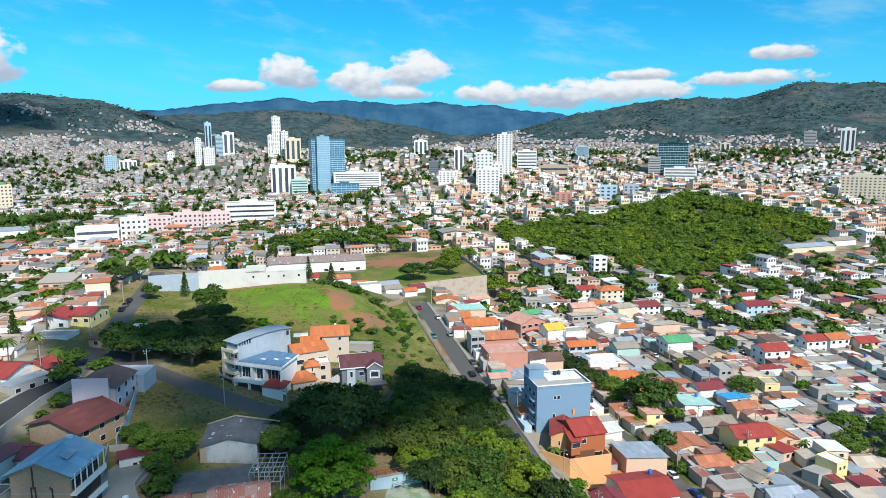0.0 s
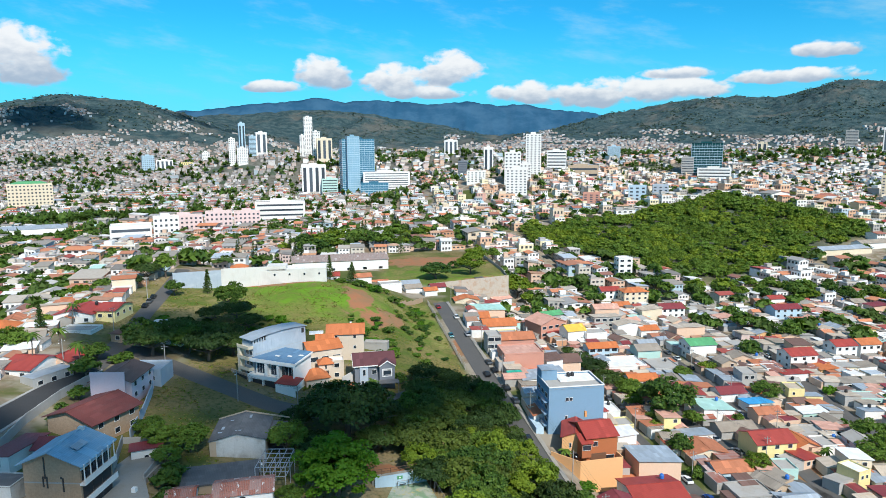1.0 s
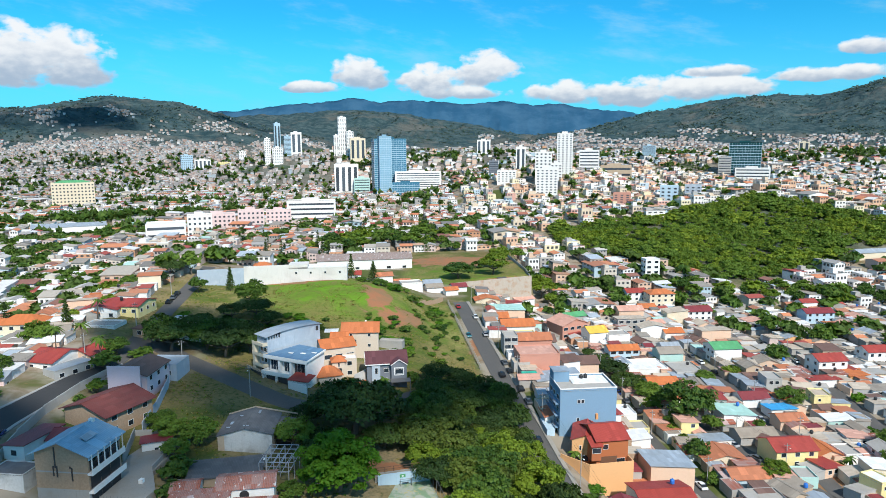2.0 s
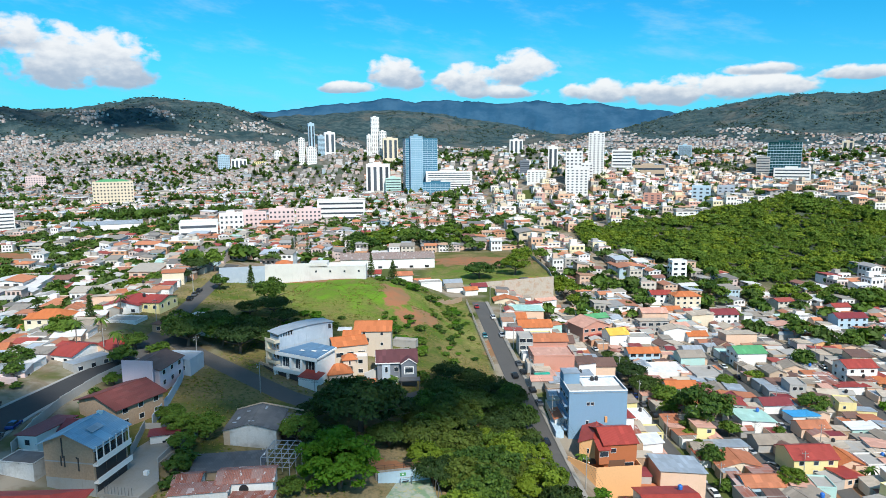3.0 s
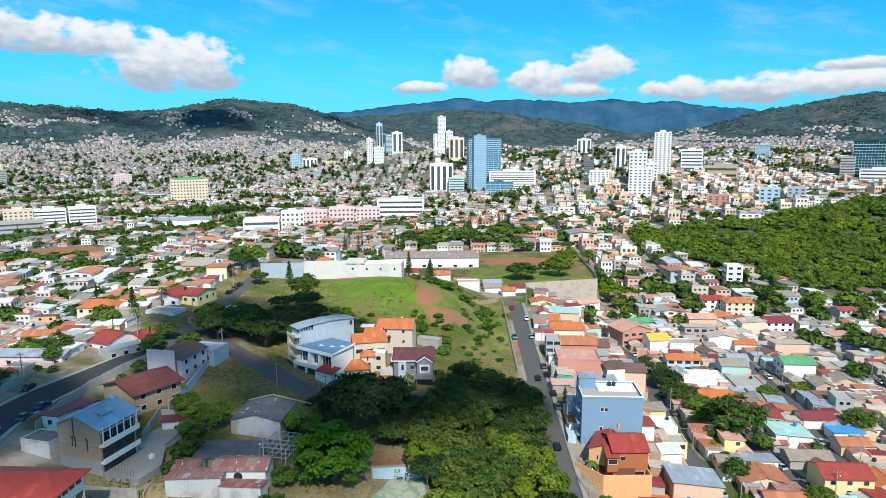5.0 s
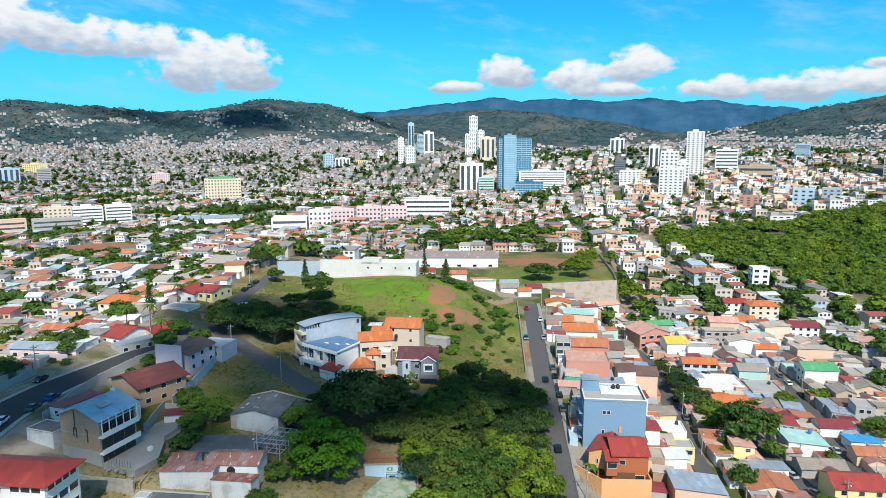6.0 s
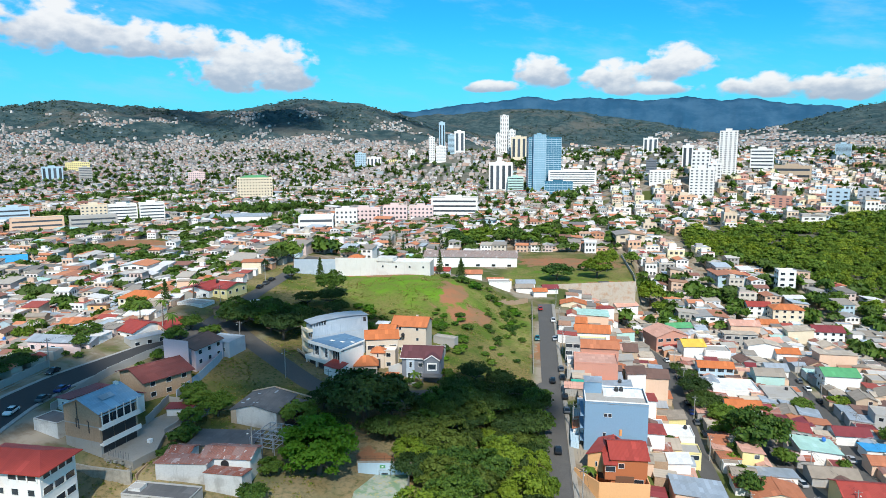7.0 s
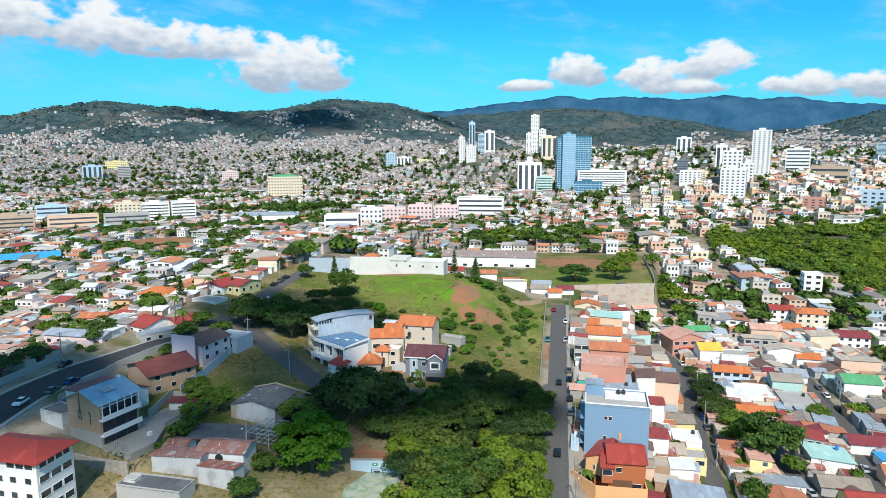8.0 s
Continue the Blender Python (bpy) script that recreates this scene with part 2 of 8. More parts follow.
ROOFS = {
    "tile": material("terracotta_tile", (0.50, 0.17, 0.075), ribs=1.2, bump=0.5, stain=0.35, rand=0.25), "orange": material("orange_tile", (0.56, 0.165, 0.05), ribs=1.2, bump=0.5, rand=0.15),
    "red": material("red_sheet", (0.36, 0.045, 0.03), ribs=1.0, bump=0.35, rough=0.6, rand=0.15), "wine": material("wine_sheet", (0.115, 0.035, 0.04), ribs=1.0, bump=0.35, rough=0.7), "maroon": material("maroon_sheet", (0.235, 0.035, 0.04), ribs=1.0, bump=0.35, rough=0.6),
    "grey": material("grey_fibre_cement", (0.33, 0.275, 0.215), ribs=1.0, stain=0.7, rand=0.6, tint=(0.20, 0.15, 0.11)), "pale": material("pale_fibre_cement", (0.56, 0.465, 0.36), ribs=1.0, stain=0.65, rand=0.5, tint=(0.33, 0.25, 0.18)),
    "zinc": material("zinc_sheet", (0.42, 0.47, 0.52), ribs=1.0, rough=0.5, metal=0.25, stain=0.4, rand=0.2), "white": material("white_roof", (0.80, 0.80, 0.79), ribs=1.0),
    "blue": material("blue_sheet", (0.26, 0.43, 0.56), ribs=0.9, rough=0.6, stain=0.75, stain_size=0.3, tint=(0.42, 0.48, 0.52)), "oldred": material("weathered_red_tile", (0.165, 0.042, 0.036), ribs=1.2, bump=0.5, stain=0.5, tint=(0.13, 0.07, 0.06)), "rust": material("rusty_sheet", (0.66, 0.63, 0.60), ribs=1.0, rust=(0.34, 0.080, 0.036), rand=0.1),
    "oldgrey": material("old_dark_sheet", (0.115, 0.115, 0.118), ribs=1.0, stain=0.6, tint=(0.20, 0.195, 0.19)), "mint": material("mint_sheet", (0.42, 0.66, 0.58), ribs=0.9, rough=0.6), "green": material("green_sheet", (0.10, 0.36, 0.15), ribs=0.9, rough=0.6),
    "brown": material("brown_tile", (0.17, 0.095, 0.075), ribs=1.2, bump=0.5), "deepblue": material("deep_blue_sheet", (0.09, 0.20, 0.33), ribs=0.9, rough=0.6, stain=0.5, tint=(0.20, 0.32, 0.42)), "patched": material("patched_sheet", (0.46, 0.45, 0.44), ribs=1.0, stain=0.5, rust=(0.33, 0.24, 0.21), rand=0), "slab": material("concrete_slab", (0.40, 0.38, 0.35), stain=0.6), "yellow": material("yellow_sheet", (0.75, 0.48, 0.07), ribs=0.9),
    "cyan": material("cyan_sheet", (0.04, 0.36, 0.72), ribs=0.9), "pinkroof": material("faded_pink_sheet", (0.62, 0.34, 0.26), ribs=1.0, stain=0.4),
}
# DARK is dark metal, and also stands for shade in openings
GLASS, FRAME, DARK = glass("window_glass"), material("white_frame", (0.7, 0.7, 0.68), 0.5), material("dark_metal_and_shade", (0.03, 0.03, 0.033), 0.5)
DOOR, BARK, IRON = material("brown_door", (0.16, 0.08, 0.045), 0.6), material("bark", (0.13, 0.10, 0.075), grain=5, bump=0.6), material("grey_iron", (0.20, 0.20, 0.20), 0.5, metal=0.4)
LEAF_DARK = leaves("dark_leaves", (0.020, 0.048, 0.012), (0.075, 0.125, 0.024))
LEAF = leaves("green_leaves", (0.026, 0.072, 0.013), (0.125, 0.205, 0.026))
LEAF_LIGHT = leaves("light_leaves", (0.026, 0.100, 0.007), (0.105, 0.235, 0.014), 0.35)
LEAF_MID = leaves("fresh_leaves", (0.044, 0.102, 0.012), (0.185, 0.260, 0.022), 0.3)
ASPHALT = material("asphalt", (0.095, 0.092, 0.088), 0.9, vary=0.35, stain=0.5, stain_size=0.12, tint=(0.13, 0.12, 0.11), rand=0)
# dark asphalt of the west street, with its shade put into the colour
SHADED_DARK_ASPHALT = material("shaded_dark_asphalt", (0.042, 0.042, 0.043), 0.9, vary=0.35, stain=0.5, stain_size=0.12, tint=(0.075, 0.072, 0.068), rand=0)
PAVING = material("pale_paving", (0.31, 0.29, 0.255), 0.9, stain=0.5, rand=0)
DIRT = material("dry_soil", (0.36, 0.20, 0.11), 0.95, vary=0.5, stain=0.5, rand=0)
TANK_BLACK, TANK_BLUE = material("black_plastic", (0.02, 0.02, 0.022), 0.45), material("blue_plastic", (0.02, 0.16, 0.55), 0.45)


# ---- shapes ----
class Geo:
    """Collects faces for one mesh."""

    def __init__(self):
        self.v, self.f, self.m = [], [], []

    def face(self, pts, mi=0):
        n = len(self.v)
        self.v += [tuple(p) for p in pts]
        self.f.append(tuple(range(n, n + len(pts))))
        self.m.append(mi)

    def box(self, x0, x1, y0, y1, z0, z1, mi=0):
        n = len(self.v)
        self.v += [(x, y, z) for z in (z0, z1) for x, y in ((x0, y0), (x1, y0), (x1, y1), (x0, y1))]
        self.f += [tuple(n + i for i in q) for q in ((3, 2, 1, 0), (4, 5, 6, 7), (0, 1, 5, 4), (1, 2, 6, 5), (2, 3, 7, 6), (3, 0, 4, 7))]
        self.m += [mi] * 6
        return self

    def slab(self, pts, th=0.14, mi=0):
        """A polygon with thickness, straight down."""
        n, k = len(self.v), len(pts)
        self.v += [tuple(p) for p in pts] + [(p[0], p[1], p[2] - th) for p in pts]
        self.f += [tuple(range(n, n + k)), tuple(range(n + 2 * k - 1, n + k - 1, -1))]
        self.f += [(n + i, n + k + i, n + k + (i + 1) % k, n + (i + 1) % k) for i in range(k)]
        self.m += [mi] * (k + 2)
        return self

    def tube(self, a, b, ra, rb, k=7, mi=0, cap=True):
        a, b = Vector(a), Vector(b)
        w = (b - a).normalized()
        u = w.orthogonal().normalized()
        q = w.cross(u)
        n = len(self.v)
        for c, r in ((a, ra), (b, rb)):
            for i in range(k):
                s = 2 * math.pi * i / k
                self.v.append(tuple(c + u * (r * math.cos(s)) + q * (r * math.sin(s))))
        self.f += [(n + i, n + (i + 1) % k, n + k + (i + 1) % k, n + k + i) for i in range(k)]
        self.m += [mi] * k
        if cap:
            self.f += [tuple(range(n + k, n + 2 * k)), tuple(range(n + k - 1, n - 1, -1))]
            self.m += [mi, mi]
        return self

    def lathe(self, prof, k=12, mi=0):
        """A turned body out of (radius, height) pairs, closed at both ends."""
        n = len(self.v)
        for r, z in prof:
            self.v += [(r * math.cos(2 * math.pi * i / k), r * math.sin(2 * math.pi * i / k), z) for i in range(k)]
        for j in range(len(prof) - 1):
            a = n + j * k
            self.f += [(a + i, a + (i + 1) % k, a + k + (i + 1) % k, a + k + i) for i in range(k)]
        self.f += [tuple(range(n + k - 1, n - 1, -1)), tuple(range(n + (len(prof) - 1) * k, n + len(prof) * k))]
        self.m += [mi] * (k * (len(prof) - 1) + 2)
        return self

    def ring(self, w, hgt, t, y0, y1, mi=0):
        """A rectangular frame in the xz plane, one closed piece."""
        n = len(self.v)
        for y in (y0, y1):
            self.v += [(-w / 2, y, 0), (w / 2, y, 0), (w / 2, y, hgt), (-w / 2, y, hgt), (-w / 2 - t, y, -t), (w / 2 + t, y, -t), (w / 2 + t, y, hgt + t), (-w / 2 - t, y, hgt + t)]
        for i in range(4):
            j = (i + 1) % 4
            self.f += [(n + 4 + i, n + 4 + j, n + j, n + i), (n + 8 + i, n + 8 + j, n + 12 + j, n + 12 + i), (n + i, n + j, n + 8 + j, n + 8 + i), (n + 12 + i, n + 12 + j, n + 4 + j, n + 4 + i)]
        self.m += [mi] * 16
        return self

    def mesh(self, name, mats):
        me = bpy.data.meshes.new(name)
        me.from_pydata(self.v, [], self.f)
        for mt in mats:
            me.materials.append(mt)
        me.polygons.foreach_set("material_index", self.m)
        me.update()
        return me


def part(name, geo, mats, parent=None, label=""):
    me = geo.mesh(name, mats if isinstance(mats, (list, tuple)) else [mats]) if isinstance(geo, Geo) else geo
    ob = new(name, me)
    ob.parent = parent
    return tagged(ob, label)


def empty(name, m, label, category, group="", kind=""):
    ob = new(name)
    ob.empty_display_size = 0.5
    ob.matrix_basis = m
    return tagged(ob, label, category, group, kind)


def joined(name, kits, mats, label, category, kind="stuff"):
    """One mesh out of many placed copies. kits: (verts, faces, material indices, rows of x y z turn sx sy sz)."""
    V, L, S, T, MI = [], [], [], [], []
    nv = nl = 0
    for verts, faces, mi, rows in kits:
        rows = np.asarray(rows, float)
        if not len(rows):
            continue
        verts = np.asarray(verts, float)
        k, n = len(rows), len(verts)
        p = verts[None] * rows[:, None, 4:7]
        c, s = np.cos(rows[:, 3])[:, None], np.sin(rows[:, 3])[:, None]
        q = np.stack([p[..., 0] * c - p[..., 1] * s, p[..., 0] * s + p[..., 1] * c, p[..., 2]], -1) + rows[:, None, :3]
        V.append(q.reshape(-1, 3))
        loop = np.concatenate([np.asarray(f) for f in faces])
        tot = np.array([len(f) for f in faces])
        L.append((loop[None] + nv + n * np.arange(k)[:, None]).ravel())
        start = np.concatenate([[0], np.cumsum(tot)[:-1]])
        S.append((start[None] + nl + len(loop) * np.arange(k)[:, None]).ravel())
        T.append(np.tile(tot, k)), MI.append(np.tile(np.asarray(mi), k))
        nv, nl = nv + n * k, nl + len(loop) * k
    me = bpy.data.meshes.new(name)
    V, L, S, T, MI = (np.concatenate(q) for q in (V, L, S, T, MI))
    me.vertices.add(len(V)), me.loops.add(len(L)), me.polygons.add(len(S))
    me.vertices.foreach_set("co", V.ravel().astype(np.float32))
    me.loops.foreach_set("vertex_index", L.astype(np.int32))
    me.polygons.foreach_set("loop_start", S.astype(np.int32))
    me.polygons.foreach_set("loop_total", T.astype(np.int32))
    me.polygons.foreach_set("material_index", MI.astype(np.int32))
    for mt in mats:
        me.materials.append(mt)
    me.update(calc_edges=True)
    me.validate()
    me.shade_flat()
    return tagged(new(name, me), label, category, "", kind)


# ---- lie of the land ----
def bump2(x, y, cx, cy, rx, ry):
    return np.exp(-((x - cx) / rx) ** 2 - ((y - cy) / ry) ** 2)


def road_x(y):
    return 40.7 - (y - 165) * 0.121


def road_z(y):
    return 11 + (np.clip(y, 0, 300) - 165) * 0.076


def waves(x, y, size, seed=0.0, octaves=4):
    """Cheap smooth noise out of turned sine waves, about -1 to 1."""
    v, a, k = 0.0, 0.55, 2 * math.pi / size
    for i in range(octaves):
        t = seed + i * 2.1
        u, w = x * math.cos(t) + y * math.sin(t), -x * math.sin(t) + y * math.cos(t)
        v = v + a * np.sin(u * k + 1.7 * np.sin(w * k * 0.6 + t) + t * 3) * np.cos(w * k * 0.8 + t)
        a, k = a * 0.55, k * 1.9
    return v


# skylines: height angle over azimuth, both in degrees
LEFT_RIDGE = ((-75, -60, -53, -50, -48, -45.5, -43, -39, -35, -31, -28, -25.5, -22, -20, -17, -14, -11, -8), (2.4, 1.6, 1.2, 1.9, 2.7, 3.1, 3.4, 2.9, 2.75, 2.95, 3.5, 3.75, 3.5, 3.15, 2.5, 1.4, 0.6, -0.3))
RIGHT_RIDGE = ((4, 8, 13, 17.5, 22, 26.5, 30.7, 32.7, 35.3, 36.8, 38.6, 41, 46, 60, 75), (-0.3, 0.4, 1.35, 2.6, 3.3, 3.8, 3.65, 4.1, 4.75, 4.35, 4.65, 4.35, 4.1, 3.5, 2.6))
MID_RIDGE = ((-20, -15, -11, -6.8, -3.5, 0.7, 4, 7.5, 11, 14), (2.2, 2.6, 2.8, 3.1, 3.05, 2.35, 1.95, 0.9, 0.3, -0.3))
FAR_RIDGE = ((-75, -40, -24, -16.3, -12.9, -9.5, -6.7, -3.5, -1.6, 3.1, 6.5, 8.5, 10.9, 13.8, 16.6, 20, 40, 75), (1.0, 1.4, 2.3, 3.05, 3.55, 3.8, 4.25, 3.85, 4.08, 3.72, 3.96, 3.5, 3.75, 3.1, 2.9, 2.2, 1.5, 1.0))


def ridge(az, line):
    """Skyline angle: a smooth run through the knots with small teeth."""
    a, e = np.array(line[0], float), np.array(line[1], float)
    az = np.asarray(az, float)
    v = sum(np.interp(az + o, a, e) for o in (-0.9, -0.4, 0.0, 0.4, 0.9)) / 5
    return v + 0.05 * np.sin(az * 2.3 + 1.5 * np.sin(az * .7)) * np.sin(az * .9 + 2) + 0.03 * np.sin(az * 5.1 + 2 * np.sin(az * 1.3)) + 0.012 * np.sin(az * 23.0 + 3 * np.sin(az * 3.1))


def playing_field(x, y):
    """Level ground held up by the streaked retaining wall."""
    return smooth(0.5, 5.5, y - 324 - (x - 23.5) * 0.414) * smooth(-44, -26, x) * smooth(71, 66, x) * smooth(460, 425, y)


def land(x, y):
    x, y = np.asarray(x, float), np.asarray(y, float)
    base = 8 + 4 * smooth(650, 1200, y) + 70 * smooth(1250, 2700, y)
    base = base + 50 * bump2(x, y, 180, 900, 150, 170) + 25 * smooth(250, 600, x) * smooth(700, 1300, y)
    base = base + 52 * bump2(x, y, 150, 1490, 240, 130) + 38 * bump2(x, y, 330, 1290, 330, 170) + 42 * bump2(x, y, 1000, 1400, 400, 250) + 22 * bump2(x, y, 620, 730, 250, 150)
    base = base + 16 * bump2(x, y, 70, 520, 190, 120) + 58 * bump2(x, y, -290, 1530, 210, 140) + 38 * bump2(x, y, 330, 590, 150, 120)
    u, r = x - road_x(y), road_z(y)
    left = 19 + 0.12 * (10 - np.maximum(x, -95)) + 0.03 * (y - 130) - 0.12 * np.maximum(0, -95 - x)
    left = left + 7 * bump2(x, y, -22, 268, 30, 30)
    left = left - 2.9 * smooth(109.5, 106.5, y) * smooth(-66, -60, x) * smooth(-26, -36, x)
    right = -1 + 0.012 * (y - 200)
    fall = smooth(152, 172, y)
    drop = smooth(2, 22, u) * (1 - fall) + smooth(8, 45, u) * fall
    near = np.where(u < 0, r + (left - r) * smooth(4, 30, -u), r + (right - r) * drop)
    near = near + (11 - near) * smooth(100, 190, -x)
    z = near + (base - near) * smooth(300, 430, y)
    z = z + (21.3 - z) * playing_field(x, y)
    # hills round the town
    dx, dy = x - 30, y
    rr, az = np.hypot(dx, dy), np.degrees(np.arctan2(dx, dy))
    rough = waves(x, y, 900, 0.3, 5) + 1.0 * (0.5 - np.abs(waves(x, y, 420, 1.9, 3))) + 0.5 * (0.4 - np.abs(waves(x, y, 210, 3.1, 2)))
    for rows, r0, r1, r2, k in ((LEFT_RIDGE, 1500, 3000, 4300, 1.0), (RIGHT_RIDGE, 2300, 3700, 4600, 1.0), (MID_RIDGE, 2600, 3900, 4500, 1.0)):
        top = r1 * np.tan(np.radians(ridge(az, rows))) + EYE - 86
        f = smooth(r0, r1, rr) ** 1.3 * (1 - 0.6 * smooth(r1, r2, rr))
        z = np.maximum(z, z * (1 - f) + (86 + top) * f + rough * 36 * f * (1 - 0.75 * smooth(r1 - 500, r1, rr)))
    return z


def ground_z(x, y):
    return float(land(x, y))


# ---- ground: one sheet to the horizon ----
GROUND = bpy.data.materials.new("ground_cover")


def build_ground_material():
    GROUND.use_nodes = True
    N = Nodes(GROUND.node_tree)
    at = N.tree.nodes.new("ShaderNodeNewGeometry").outputs["Position"]

    def mask(name):
        n = N.tree.nodes.new("ShaderNodeAttribute")
        n.attribute_name = name
        return n.outputs["Fac"]

    fine, mid, big = N.noise(at, 0.9, 5.0, 0.65), N.noise(at, 0.12, 5.0, 0.6, 0.5), N.noise(at, 0.018, 5.0, 0.6, 0.4)
    town = N.mix(N.span(mid, 0.42, 0.62), (0.30, 0.26, 0.205), (0.20, 0.15, 0.10))
    town = N.mix(N.span(big, 0.50, 0.60), town, (0.085, 0.105, 0.03))
    grass = N.mix(N.span(mid, 0.35, 0.62), (0.078, 0.118, 0.020), (0.150, 0.135, 0.046))
    straw = N.noise(at, 0.011, 3.0, 0.5)
    dry = N.math("ADD", N.noise(at, 0.035, 5.0, 0.6, 0.8), N.math("MULTIPLY", N.math("SUBTRACT", fine, 0.5), 0.25))
    grass = N.mix(N.span(dry, 0.41, 0.55), grass, N.mix(N.span(straw, 0.4, 0.6), (0.20, 0.150, 0.062), (0.29, 0.215, 0.10)))
    grass = N.mix(N.span(fine, 0.4, 0.75), grass, (0.05, 0.075, 0.018))
    grass = N.mix(N.math("MULTIPLY", mask("lush"), N.span(mid, 0.3, 0.6, 1.0, 0.35)), grass, (0.125, 0.255, 0.018))
    soil = N.mix(N.span(mid, 0.35, 0.65), (0.34, 0.145, 0.075), (0.24, 0.15, 0.08))
    # woodland tones, with distance haze mixed in as a shift to blue-grey
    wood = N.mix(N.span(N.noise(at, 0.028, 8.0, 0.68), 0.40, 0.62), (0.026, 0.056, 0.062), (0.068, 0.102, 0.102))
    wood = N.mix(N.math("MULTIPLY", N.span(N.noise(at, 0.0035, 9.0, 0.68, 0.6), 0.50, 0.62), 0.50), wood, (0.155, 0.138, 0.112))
    c = N.mix(mask("grass"), town, grass)
    edge = N.math("ADD", mask("soil"), N.math("MULTIPLY", N.math("SUBTRACT", mid, 0.5), 2.2))
    c = N.mix(N.span(edge, 0.4, 0.6), c, soil)
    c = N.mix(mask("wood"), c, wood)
    b = N.tree.nodes.new("ShaderNodeBump")
    N.put(b.inputs["Strength"], 0.5), N.put(b.inputs["Distance"], 0.25), N.put(b.inputs["Height"], fine)
    b2 = N.tree.nodes.new("ShaderNodeBump")
    N.put(b2.inputs["Strength"], mask("wood")), N.put(b2.inputs["Distance"], 28.0), N.put(b2.inputs["Height"], N.noise(at, 0.011, 8.0, 0.62, 0.5)), N.put(b2.inputs["Normal"], b.outputs[0])
    b = b2
    p = N.tree.nodes.new("ShaderNodeBsdfPrincipled")
    N.put(p.inputs["Base Color"], c), N.put(p.inputs["Roughness"], 0.95), N.put(p.inputs["Specular IOR Level"], 0.1)
    N.put(p.inputs["Normal"], b.outputs[0])
    out = N.tree.nodes.new("ShaderNodeOutputMaterial")
    N.tree.links.new(p.outputs[0], out.inputs[0])


def covers(x, y):
    """How far grass, bare soil and woodland cover the ground at a place."""
    u = x - road_x(y)
    field = smooth(-44, -36, u) * smooth(-4, -7, u) * smooth(150, 170, y) * smooth(296, 288, y)
    knoll = smooth(-100, -88, x) * smooth(25, 12, x) * smooth(188, 205, y) * smooth(300, 284, y) * smooth(-6, -12, u)
    corner = bump2(x, y, -43, 160, 20, 14) * 2
    park = playing_field(x, y) * smooth(-6, 2, x)
    slope = smooth(-60, -52, x) * smooth(34, 20, u) * smooth(45, 60, y) * smooth(205, 190, y) * 0.75
    verge = smooth(-30, -20, u) * smooth(-3, -5, u) * smooth(60, 80, y) * smooth(170, 150, y)
    low, high = np.maximum.reduce([386 + 0 * x, 458 - 0.85 * (x - 104), 412 + 0.55 * (x - 262)]), np.minimum(np.minimum(580, 520 + 0.3 * (x - 150)), 562 - 0.9 * (x - 300))
    hill = smooth(low - 8, low + 8, y) * smooth(high + 8, high - 8, y) * smooth(98, 112, x) * smooth(390, 360, x)
    grass = np.clip(np.maximum.reduce([field, knoll, np.clip(corner, 0, 1), park, verge, hill, slope * (u < 0)]), 0, 1)
    soil = np.maximum.reduce([1.15 * bump2(x, y, -9, 257, 6, 12), 1.1 * bump2(x, y, -2, 243, 7, 9), 0.8 * bump2(x, y, -10, 270, 8, 4), 0.85 * bump2(x, y, 6, 247, 3, 10), 0.9 * bump2(x, y, 30, 238, 4, 14), 0.95 * bump2(x, y, -55, 276, 34, 7), 1.15 * bump2(x, y, 28, 396, 36, 17),
                              0.9 * bump2(x, y, 5, 135, 14, 5), 0.9 * bump2(x, y, 113, 160, 9, 8), 0.9 * bump2(x, y, 93, 205, 4, 25), 0.9 * bump2(x, y, 127, 168, 14, 8), 0.9 * bump2(x, y, 56, 340, 12, 8), smooth(.5, .8, bump2(x, y, -342, 478, 62, 50))])
    rr = np.hypot(x - 30, y)
    z = land(x, y)
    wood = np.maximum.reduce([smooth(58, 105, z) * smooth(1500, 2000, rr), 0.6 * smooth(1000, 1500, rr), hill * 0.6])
    return grass, soil, wood


def build_ground():
    build_ground_material()
    front = np.arange(-60, 60.01, 0.4)
    back = np.arange(66, 300, 6.0)
    az = np.radians(np.concatenate([front, back]))
    r = [0.01, 20.0, 40.0, 60.0]
    while r[-1] < 4960:
        r.append(r[-1] * 1.0145 + 0.3)
    r = np.array(r)
    X, Y = 30 + r[:, None] * np.sin(az)[None], r[:, None] * np.cos(az)[None]
    Z = land(X, Y)
    n, k = X.shape
    V = np.stack([X, Y, Z], -1).reshape(-1, 3)
    i, j = np.meshgrid(np.arange(n - 1), np.arange(k), indexing="ij")
    a, b = i * k + j, i * k + (j + 1) % k
    F = np.stack([a, b, b + k, a + k], -1).reshape(-1, 4)[:, ::-1]
    me = bpy.data.meshes.new("ground")
    me.from_pydata(V.tolist(), [], F.tolist())
    me.materials.append(GROUND)
    for name, v in zip(("grass", "soil", "wood"), covers(V[:, 0], V[:, 1])):
        me.attributes.new(name, "FLOAT", "POINT").data.foreach_set("value", v.astype(np.float32))
    lush = np.clip(1.5 * bump2(V[:, 0], V[:, 1], -30, 262, 30, 24) + 0.6 * bump2(V[:, 0], V[:, 1], 20, 255, 9, 30) + 0.8 * bump2(V[:, 0], V[:, 1], 25, 350, 40, 25), 0, 1)
    me.attributes.new("lush", "FLOAT", "POINT").data.foreach_set("value", lush.astype(np.float32))
    me.polygons.foreach_set("use_smooth", [True] * len(F))
    me.update()
    tagged(new("ground", me), "hilly town ground of grass, dry soil and wooded slopes", "ground", "", "structure")


build_ground()


